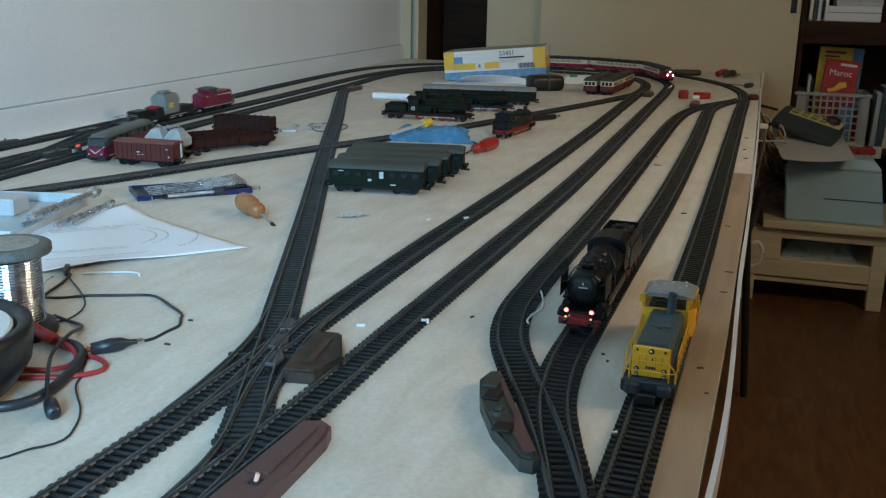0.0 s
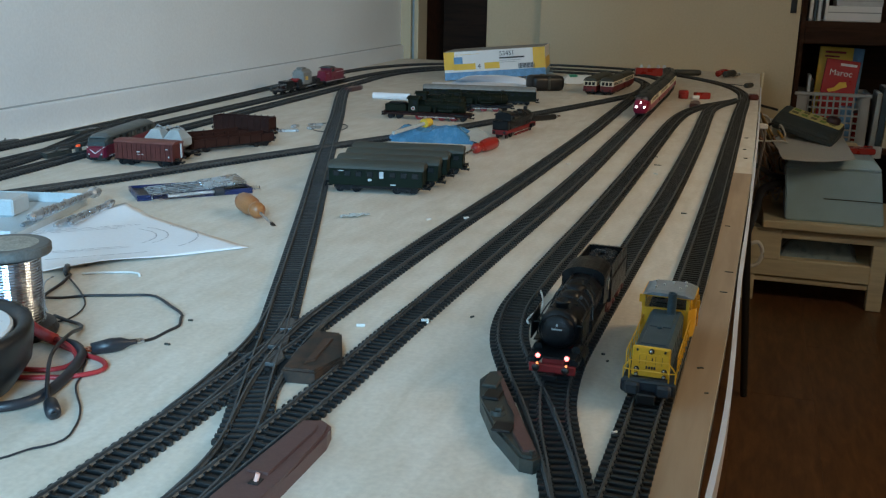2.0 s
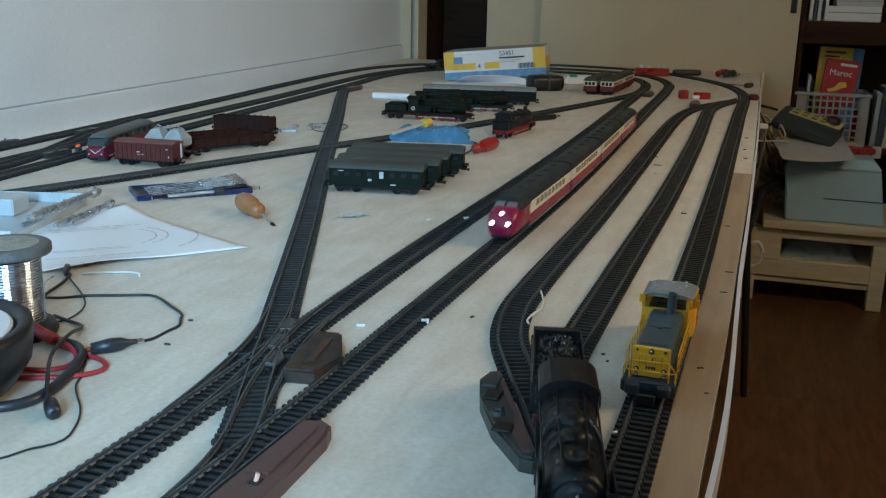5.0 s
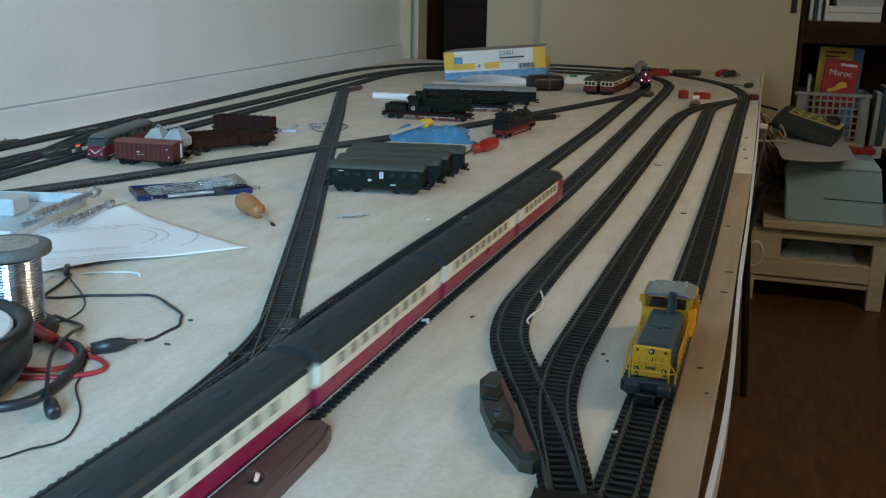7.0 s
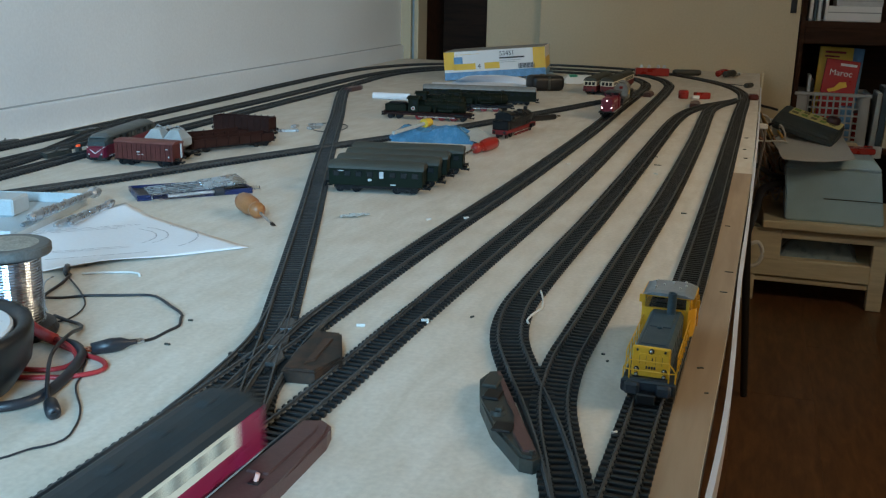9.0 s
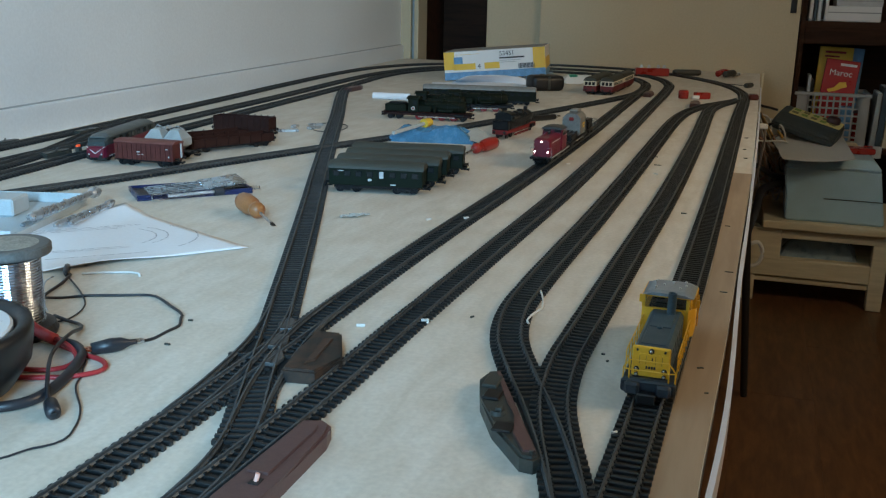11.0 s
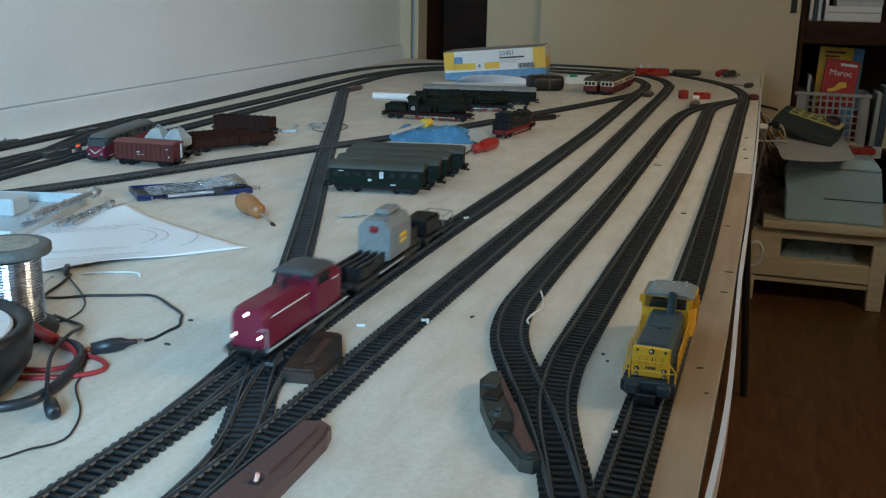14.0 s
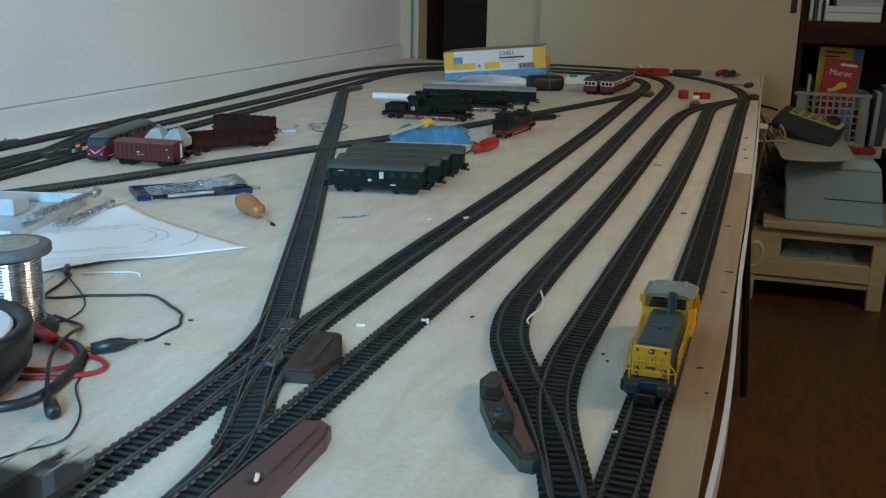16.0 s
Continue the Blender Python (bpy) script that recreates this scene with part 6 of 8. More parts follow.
def sheet_bm(corners, nx=14, ny=10, lift=None, thick=0.0004):
    """A sheet of paper between four corners, bent by lift(u, v)."""
    bm = bmesh.new()
    a, b, c, d = [Vector(p) for p in corners]
    grid = {}
    for k, dz in ((0, 0.0), (1, thick)):
        for i in range(nx + 1):
            for j in range(ny + 1):
                u, v = i / nx, j / ny
                p = (a * (1 - u) + b * u) * (1 - v) + (d * (1 - u) + c * u) * v
                p.z += (lift(u, v) if lift else 0.0) + dz
                grid[k, i, j] = bm.verts.new(p)
    for i in range(nx):
        for j in range(ny):
            bm.faces.new((grid[1, i, j], grid[1, i + 1, j], grid[1, i + 1, j + 1], grid[1, i, j + 1]))
            bm.faces.new((grid[0, i, j + 1], grid[0, i + 1, j + 1], grid[0, i + 1, j], grid[0, i, j]))
    for i in range(nx):
        bm.faces.new((grid[0, i, 0], grid[0, i + 1, 0], grid[1, i + 1, 0], grid[1, i, 0]))
        bm.faces.new((grid[0, i + 1, ny], grid[0, i, ny], grid[1, i, ny], grid[1, i + 1, ny]))
    for j in range(ny):
        bm.faces.new((grid[0, 0, j + 1], grid[0, 0, j], grid[1, 0, j], grid[1, 0, j + 1]))
        bm.faces.new((grid[0, nx, j], grid[0, nx, j + 1], grid[1, nx, j + 1], grid[1, nx, j]))
    return bm


def plan_sheet():
    c = thing("plan_sheet", pose(0, 0, 0), "white paper sheet with a pencilled oval track plan, edges curled", "paper")

    def lift(u, v):
        curl = max(0.0, v - 0.78) * max(0.0, u - 0.74) * 17
        wave = 0.006 * math.exp(-((u - 0.50) / 0.18) ** 2) * max(0.0, 0.16 - v) * 6
        return 0.0008 + 0.006 * curl + wave + 0.0006 * math.sin(u * 9 + v * 4)
    A, B, C, D = (-0.655, 0.618, 0), (-0.4705, 0.838, 0), (-0.693, 0.946, 0), (-0.811, 0.665, 0)
    part("paper", sheet_bm((A, B, C, D), nx=34, ny=26, lift=lift), PAPER, c, smooth=True)
    # pencilled ovals: round ends joined by straight runs
    for tip, half, run in (((-0.5455, 0.8640), 0.060, 0.130), ((-0.5740, 0.8520), 0.045, 0.125), ((-0.5830, 0.8440), 0.040, 0.120)):
        tip = Vector((*tip, 0))
        along, across = Vector((-0.77, -0.64, 0)), Vector((-0.64, 0.77, 0))
        pts = [tip + along * (half * 1.15 + run * (1 - k / 8)) - across * half for k in range(8)]
        pts += [tip + along * (half * 1.15 * (1 - math.cos(a))) + across * (half * math.sin(a)) for a in [math.pi * (k / 14 - 0.5) for k in range(15)]]
        pts += [tip + along * (half * 1.15 + run * k / 8) + across * half for k in range(1, 9)]
        for n, (p, q) in enumerate(zip(pts, pts[1:])):
            if (n * 7) % 10 in (0, 3):
                continue
            q = p.lerp(q, 0.8)
            e = (q - p).normalized()
            sd = Vector((-e.y, e.x, 0)) * 0.00042
            bm = bmesh.new()
            bm.faces.new([bm.verts.new((v.x, v.y, 0.0026)) for v in (p - sd, q - sd, q + sd, p + sd)])
            part("pencil_line", bm, PENCIL, c)


PENCIL = paint("pencil", (0.16, 0.17, 0.21), 0.7, vary=0.1)
plan_sheet()


def tool_tray():
    c = thing("tool_tray", pose(-0.782, 0.838, 0, 0, 0, 15), "white plastic tray holding metal hand tools", "tray")
    w, d, t, h = 0.062, 0.095, 0.002, 0.014
    part("base", boxes((-w, w, -d, d, 0.0, t)), TRAY_PLASTIC, c)
    for a in ((-w, w, -d, -d + t, t, h), (-w, w, d - t, d, t, h), (-w, -w + t, -d + t, d - t, t, h), (w - t, w, -d + t, d - t, t, h * 0.6)):
        part("side", boxes(a, bev=0.0006), TRAY_PLASTIC, c)
    part("inner_block", boxes((-0.045, 0.012, 0.012, 0.052, t, 0.022), bev=0.002), TRAY_PLASTIC, c)


TRAY_PLASTIC = paint("cloudy_plastic", (0.46, 0.52, 0.55), 0.4, scale=30, vary=0.1)
tool_tray()


def wrench(m, length, r, label):
    c = thing("hand_tool", m, label, "tool", "metal hand tools")
    bm = bmesh.new()
    lathe(bm, [(r * 0.6, 0), (r, 0.004), (r, length * 0.35), (r * 0.75, length * 0.38), (r * 0.8, length * 0.9), (r * 1.25, length * 0.93), (r * 1.25, length)], n=14, axis='Y', at=(0, 0, r))
    part("shank", bm, DULL_STEEL, c, smooth=False)
    for k in (0.5, 0.2):
        part("rivet", tubes(((0, length * k, r), (0, length * k, r * 2.1), r * 0.4), n=10), STEEL, c)
    part("end_cap", tubes(((0, length, r), (0, length + 0.004, r), r * 0.9), n=14), STEEL, c, "bright steel end")
    return c


wrench(pose(-0.706, 0.800, 0.0140, 0, 0, 8.7), 0.140, 0.0050, "round metal tool lying across the white tray")
wrench(pose(-0.692, 0.820, 0.0045, 1.5, 0, 4), 0.108, 0.0032, "slim metal tool lying across the white tray")
wrench(pose(-0.686, 0.838, 0.0035, 1, 0, 9), 0.090, 0.0028, "short dark metal tool lying by the tray")
wrench(pose(-0.728, 0.812, 0.0030, 1, 0, 10), 0.11, 0.0030, "thin metal tool lying in the tray")


def screwdriver_case():
    c = thing("tool_case", pose(-0.6755, 1.058, 0, 0, 0, 44), "flat dark blue plastic case of small precision tools", "tool case")
    part("case", boxes((-0.072, 0.072, -0.034, 0.034, 0.0, 0.0035), (-0.072, -0.069, -0.034, 0.034, 0.0035, 0.007), (0.069, 0.072, -0.034, 0.034, 0.0035, 0.007), (-0.069, 0.069, -0.034, -0.031, 0.0035, 0.007), (-0.069, 0.069, 0.031, 0.034, 0.0035, 0.007), (0.030, 0.034, -0.031, 0.031, 0.0035, 0.009), bev=0.0006), BLUE_PLASTIC, c)
    part("lining", boxes((-0.068, 0.068, -0.030, 0.030, 0.0035, 0.0042)), SOOT, c, "dark lining")
    for i in range(6):
        y = -0.025 + i * 0.0100
        part("bit_driver", tubes(((-0.055, y, 0.0050), (0.015, y, 0.0085), 0.0008), ((0.015, y, 0.0085), (0.050, y, 0.0120), 0.0022), n=10), DULL_STEEL, c, "small steel driver")
        part("driver_head", tubes(((0.050, y, 0.0120), (0.066, y, 0.0135), 0.0025), n=12), STEEL, c, "pale driver head")


screwdriver_case()


CLEAR_TUBE = clear("clear_tube", (0.93, 0.96, 0.97), 0.08)


def clear_tube():
    c = thing("marker_pen", pose(-0.686, 0.988, 0.0055, 0, 0, -39), "clear tube pen with dark blue cap lying by the case", "pen")
    part("barrel", tubes(((0, 0, 0), (0, 0.084, 0), 0.0038), n=16), CLEAR_TUBE, c)
    part("filling", tubes(((0, 0.020, 0), (0, 0.080, 0), 0.0014), n=10), WHITE_PLASTIC, c)
    part("cap", tubes(((0, 0.079, 0), (0, 0.091, 0), 0.0056), n=16), NAVY, c, "dark blue collar")
    part("tip", tubes(((0, 0.091, 0), (0, 0.140, 0), 0.0034, 0.0022), n=16), CLEAR_TUBE, c)


clear_tube()


def solder_spool():
    c = thing("wire_spool", pose(-0.511, 0.554, 0), "spool of shiny solder wire with grey flanges", "spool")
    bm = bmesh.new()
    lathe(bm, [(0.008, 0.0), (0.0300, 0.0), (0.0310, 0.003), (0.0290, 0.008), (0.0230, 0.0105), (0.008, 0.0105)], n=36)
    part("lower_flange", bm, BLACK_WIRE, c, "black plastic flange")
    bm = bmesh.new()
    prof = [(0.010, 0.006)]
    for i in range(26):
        z = 0.0065 + i * 0.0021
        prof += [(0.0222, z), (0.0226, z + 0.001)]
    prof.append((0.010, 0.0625))
    lathe(bm, prof, n=36)
    part("wire_winding", bm, SOLDER, c, "shiny tin solder winding")
    bm = bmesh.new()
    lathe(bm, [(0.006, 0.0625), (0.0295, 0.0625), (0.0305, 0.0640), (0.0305, 0.0690), (0.0290, 0.0702), (0.006, 0.0702)], n=36)
    part("upper_flange", bm, SPOOL_GREY, c, "worn grey cardboard flange")
    bm = bmesh.new()
    lathe(bm, [(0.002, 0.0702), (0.022, 0.0702), (0.022, 0.0705), (0.002, 0.0705)], n=28)
    part("paper_label", bm, SPOOL_LABEL, c, "faded paper label")


BLACK_WIRE = paint("black_cable", (0.020, 0.021, 0.026), 0.4, vary=0.15)
RED_WIRE = paint("red_cable", (0.36, 0.025, 0.03), 0.4, vary=0.1)
SPOOL_GREY = paint("spool_grey", (0.11, 0.11, 0.105), 0.6, scale=60, vary=0.25)
SPOOL_LABEL = paint("faded_label", (0.30, 0.28, 0.24), 0.7, scale=90, vary=0.35)
SOLDER = paint("solder_tin", (0.52, 0.58, 0.68), 0.22, metal=1.0, scale=100, vary=0.1)
solder_spool()


def black_case():
    """A round black bowl-like housing with a white top, beside the spool."""
    c = thing("soldering_station", pose(-0.4822, 0.4367, 0, 0, 0, 17), "black round-edged housing with a white panel", "device")
    bm = bmesh.new()
    lathe(bm, [(0.036, 0.0), (0.056, 0.006), (0.067, 0.022), (0.0700, 0.042), (0.0690, 0.0465), (0.0650, 0.0475), (0.0605, 0.0450), (0.0590, 0.038), (0.020, 0.036)], n=48)
    part("housing", bm, BLACK, c, smooth=True)
    bm = bmesh.new()
    lathe(bm, [(0.004, 0.036), (0.0575, 0.036), (0.0575, 0.0440), (0.0560, 0.0452), (0.004, 0.0456)], n=40)
    part("panel", bm, WHITE_PLASTIC, c, "white panel")


black_case()


def cable(name, pts, r, mat, label, category="cable"):
    bm = bmesh.new()
    cord(bm, pts, r)
    return tagged(part(name, bm, mat, smooth=True), label, category)


r1 = 0.0012
cable("test_lead", [(-0.5458, 0.6215, 0.004), (-0.534, 0.635, r1), (-0.5204, 0.6463, r1), (-0.496, 0.657, r1), (-0.4725, 0.667, r1), (-0.4665, 0.667, r1), (-0.4561, 0.6615, r1), (-0.438, 0.6485, r1), (-0.4231, 0.638, r1), (-0.4155, 0.630, r1), (-0.4140, 0.6255, r1), (-0.4052, 0.6085, r1), (-0.4066, 0.5983, r1), (-0.4075, 0.578, r1), (-0.4085, 0.5625, 0.004)], r1, BLACK_WIRE, "thin black test lead with a kinked loop")
cable("thin_wire", [(-0.5805, 0.6989, 0.003), (-0.5702, 0.6875, 0.002), (-0.545, 0.667, 0.001), (-0.5183, 0.6421, 0.001), (-0.505, 0.6263, 0.001), (-0.4972, 0.6092, 0.001), (-0.4947, 0.591, 0.001), (-0.500, 0.582, 0.001)], 0.0007, BLACK_WIRE, "thin dark wire lying across the lead")
cable("thin_wire", [(-0.5679, 0.6884, 0.003), (-0.5601, 0.6673, 0.002), (-0.5528, 0.6403, 0.002), (-0.5436, 0.6175, 0.003), (-0.540, 0.605, 0.004)], 0.0014, BLACK_WIRE, "dark wire end behind the spool")
cable("thin_wire", [(-0.5575, 0.655, 0.012), (-0.549, 0.634, 0.014), (-0.530, 0.607, 0.009), (-0.512, 0.592, 0.004)], 0.0007, DULL_STEEL, "bare tin wire end hanging off the spool")
cable("wire_stub", [(-0.5850, 0.706, 0.004), (-0.5765, 0.694, 0.004), (-0.5690, 0.686, 0.003)], 0.0030, BLACK_WIRE, "short dark wire sleeve by the paper", "wire")
cable("red_cable", [(-0.500, 0.548, 0.014), (-0.4886, 0.5442, 0.009), (-0.4720, 0.541, 0.005), (-0.4561, 0.5378, 0.003), (-0.4319, 0.5315, 0.002), (-0.4142, 0.5266, 0.002), (-0.4045, 0.518, 0.002), (-0.4030, 0.5100, 0.002), (-0.4138, 0.4962, 0.002), (-0.4263, 0.4894, 0.002), (-0.4505, 0.4804, 0.002), (-0.470, 0.474, 0.002)], 0.0018, RED_WIRE, "looped red cable beside the black housing")
cable("red_cable", [(-0.4680, 0.4915, 0.002), (-0.4581, 0.4944, 0.002), (-0.4385, 0.4986, 0.002), (-0.4295, 0.5074, 0.002), (-0.4291, 0.5187, 0.003), (-0.4430, 0.532, 0.005), (-0.470, 0.543, 0.008)], 0.0018, RED_WIRE, "looped red cable beside the black housing")
cable("cable_sleeve", [(-0.492, 0.547, 0.012), (-0.478, 0.5425, 0.009), (-0.462, 0.5395, 0.006)], 0.0042, RED_WIRE, "thick red sleeve on the looped cable")
cable("mains_cable", [(-0.500, 0.552, 0.008), (-0.486, 0.5472, 0.006), (-0.4648, 0.5426, 0.0045), (-0.4482, 0.5403, 0.0042), (-0.4333, 0.5303, 0.004), (-0.4248, 0.5163, 0.004), (-0.414, 0.4882, 0.004), (-0.4087, 0.4654, 0.004), (-0.41, 0.4491, 0.004), (-0.4202, 0.4363, 0.004), (-0.4392, 0.4293, 0.004)], 0.0036, BLACK_WIRE, "thick black mains cable bent round the housing")
cable("plug_lead", [(-0.3985, 0.4525, 0.005), (-0.4125, 0.470, 0.009), (-0.4417, 0.5112, 0.010), (-0.459, 0.5526, 0.008), (-0.4675, 0.572, 0.003), (-0.4710, 0.5790, 0.002), (-0.4768, 0.5832, 0.002), (-0.490, 0.587, 0.002), (-0.5093, 0.5922, 0.003)], 0.0014, BLACK_WIRE, "black lead ending in a small plug")
cable("thin_wire", [(-0.4376, 0.5356, 0.001), (-0.4246, 0.5231, 0.001), (-0.419, 0.513, 0.001), (-0.4108, 0.501, 0.001), (-0.405, 0.4877, 0.001), (-0.392, 0.472, 0.001), (-0.3796, 0.4591, 0.001), (-0.3697, 0.4452, 0.001), (-0.3630, 0.432, 0.001), (-0.3590, 0.420, 0.001), (-0.3615, 0.4105, 0.001), (-0.3690, 0.402, 0.001), (-0.3730, 0.393, 0.001), (-0.3762, 0.3868, 0.001), (-0.385, 0.378, 0.001)], 0.0007, BLACK_WIRE, "thin dark wire curling over the board")


def plug():
    c = thing("banana_plug", pose(-0.3955, 0.4515, 0.005, 0, 0, -135), "small black plug at the end of a lead", "plug")
    bm = bmesh.new()
    lathe(bm, [(0.0022, 0.0), (0.0044, 0.003), (0.0048, 0.012), (0.0046, 0.018), (0.0028, 0.0195)], n=16, axis='Y')
    part("sleeve", bm, BLACK_WIRE, c, smooth=True)
    part("pin", tubes(((0, 0.0195, 0), (0, 0.0215, 0), 0.0016), n=10), BLACK, c)


plug()


def croc_clip():
    c = thing("crocodile_clip", pose(-0.4085, 0.5615, 0.005, 0, 0, 140), "black insulated crocodile clip on a test lead", "clip")
    bm = bmesh.new()
    secs = []
    for y, w, z in ((0.0, 0.0018, 0.0018), (0.006, 0.0022, 0.0022), (0.012, 0.0042, 0.0048), (0.019, 0.0046, 0.0056), (0.033, 0.0036, 0.0042)):
        secs.append([(w * math.cos(2 * math.pi * i / 14), y, z * math.sin(2 * math.pi * i / 14)) for i in range(14)])
    loft(bm, secs)
    part("sleeve", bm, BLACK_WIRE, c, smooth=True)
    part("jaw", boxes((-0.0014, 0.0014, 0.032, 0.039, -0.0012, 0.0), (-0.0014, 0.0014, 0.032, 0.039, 0.0008, 0.0018)), COPPER, c, "copper jaws")
    part("ferrule", tubes(((0, -0.004, 0), (0, 0.002, 0), 0.0019), n=12), STEEL, c)


COPPER = paint("copper", (0.55, 0.26, 0.15), 0.3, metal=1.0, vary=0.15)
croc_clip()

# loose wire ends, clips and crumbs
WHITE_WIRE = paint("white_insulation", (0.72, 0.72, 0.70), 0.45, vary=0.06)
cable("white_wire", [(-0.5644, 0.6994, 0.0012), (-0.5503, 0.7090, 0.0012), (-0.538, 0.7145, 0.0013), (-0.5268, 0.7184, 0.0016), (-0.5165, 0.7180, 0.0014), (-0.5113, 0.7109, 0.0012)], 0.0011, WHITE_WIRE, "short white wire offcut on the board", "wire")
cable("white_wire", [(-0.1575, 0.7834, 0.0072), (-0.1506, 0.7606, 0.0072), (-0.1465, 0.7366, 0.0072), (-0.1497, 0.7215, 0.0072), (-0.1511, 0.7033, 0.0072), (-0.1480, 0.6959, 0.0072), (-0.1428, 0.6965, 0.0072)], 0.0009, WHITE_WIRE, "bent white feed wire at the siding track", "wire")
cable("white_wire", [(-0.2296, 0.6760, 0.0062), (-0.2255, 0.6791, 0.0062), (-0.2225, 0.6688, 0.0062)], 0.0012, WHITE_WIRE, "tiny white wire end beside the rail", "wire")
cable("white_wire", [(-0.0593, 0.5244, 0.0072), (-0.0578, 0.5281, 0.0072), (-0.0547, 0.5245, 0.0072)], 0.0008, WHITE_WIRE, "tiny white wire end beside the rail", "wire")
for x, y, a in ((-0.275, 0.662, 20), (-0.297, 1.028, 50), (-0.3345, 1.005, 60), (-0.262, 1.47, 40), (-0.213, 1.50, 50), (-0.125, 1.44, -30)):
    o = thing("wire_offcut", pose(x, y, 0.0012 if x > -0.29 else 0.007, 0, 0, a), "white plastic offcut on the board", "offcut", "white offcuts")
    part("piece", boxes((-0.0035, 0.0035, -0.0011, 0.0011, -0.0012, 0.0010), bev=0.0004), WHITE_WIRE, o)
rng = random.Random(7)
for x, y, ln, a in ((-0.199, 0.714, 0.006, 60), (-0.0855, 0.668, 0.004, 20), (-0.0805, 0.655, 0.003, 60), (-0.455, 0.915, 0.007, -15), (-0.155, 1.55, 0.018, 60), (-0.175, 1.10, 0.010, 40), (-0.065, 1.18, 0.010, 0), (-0.14, 1.60, 0.008, 10), (-0.405, 0.625, 0.006, 10), (-0.392, 0.573, 0.007, 0), (-0.13, 1.52, 0.016, 5), (-0.295, 1.42, 0.009, 10), (-0.24, 1.06, 0.008, 30), (-0.0045, 0.93, 0.012, 0), (-0.007, 0.86, 0.010, 0), (-0.016, 0.665, 0.007, 20), (-0.0095, 0.62, 0.004, 20), (-0.012, 1.13, 0.008, 0), (0.0, 1.65, 0.009, 10), (-0.002, 1.9, 0.01, 0), (-0.003, 1.75, 0.008, 0)):
    o = thing("track_pin", pose(x, y, 0.0008, 0, 0, a), "small dark crumb or pin lying on the board", "crumb", "dark crumbs")
    part("pin", boxes((-ln / 3, ln / 3, -0.0008, 0.0008, -0.0008, 0.0006), bev=0.0003), GREEN_BLACK, o)

# plastic chips on the board
for x, y in ((-0.431, 1.006), (-0.424, 1.017)):
    o = thing("plastic_scrap", pose(x, y, 0.0008, 0, 0, 30), "crumpled clear plastic scrap on the board", "scrap", "plastic scraps")
    part("film", sheet_bm(((-0.012, -0.004, 0), (0.012, -0.004, 0), (0.012, 0.004, 0), (-0.012, 0.004, 0)), 6, 3, lambda u, v: 0.002 * abs(math.sin(u * 7 + v * 3))), GLASS_PALE_TUBE, o)


def blue_bag():
    c = thing("plastic_bag", pose(-0.540, 1.630, 0, 0, 0, 10), "crumpled light blue plastic bag behind the green coaches", "bag")

    def lift(u, v):
        e = min(u, 1 - u, v, 1 - v)
        n = noise.noise(Vector((u * 5, v * 4, 1.3))) + 0.5 * noise.noise(Vector((u * 13, v * 11, 4.0)))
        return 0.021 * min(1, e * 5) + 0.007 * n * min(1, e * 8)
    part("film", sheet_bm(((-0.085, -0.045, 0), (0.085, -0.045, 0), (0.080, 0.060, 0), (-0.080, 0.060, 0)), 30, 18, lift), BAG_BLUE, c)
    part("header_card", sheet_bm(((0.055, -0.035, 0.006), (0.095, -0.045, 0.002), (0.110, 0.010, 0.004), (0.075, 0.03, 0.02)), 6, 6, lambda u, v: 0.002 * math.sin(3 * u)), GLASS_PALE_TUBE, c, "pale clear flap")


BAG_BLUE = paint("blue_film", (0.06, 0.21, 0.38), 0.25, scale=60, vary=0.3, bump=0.3)
blue_bag()


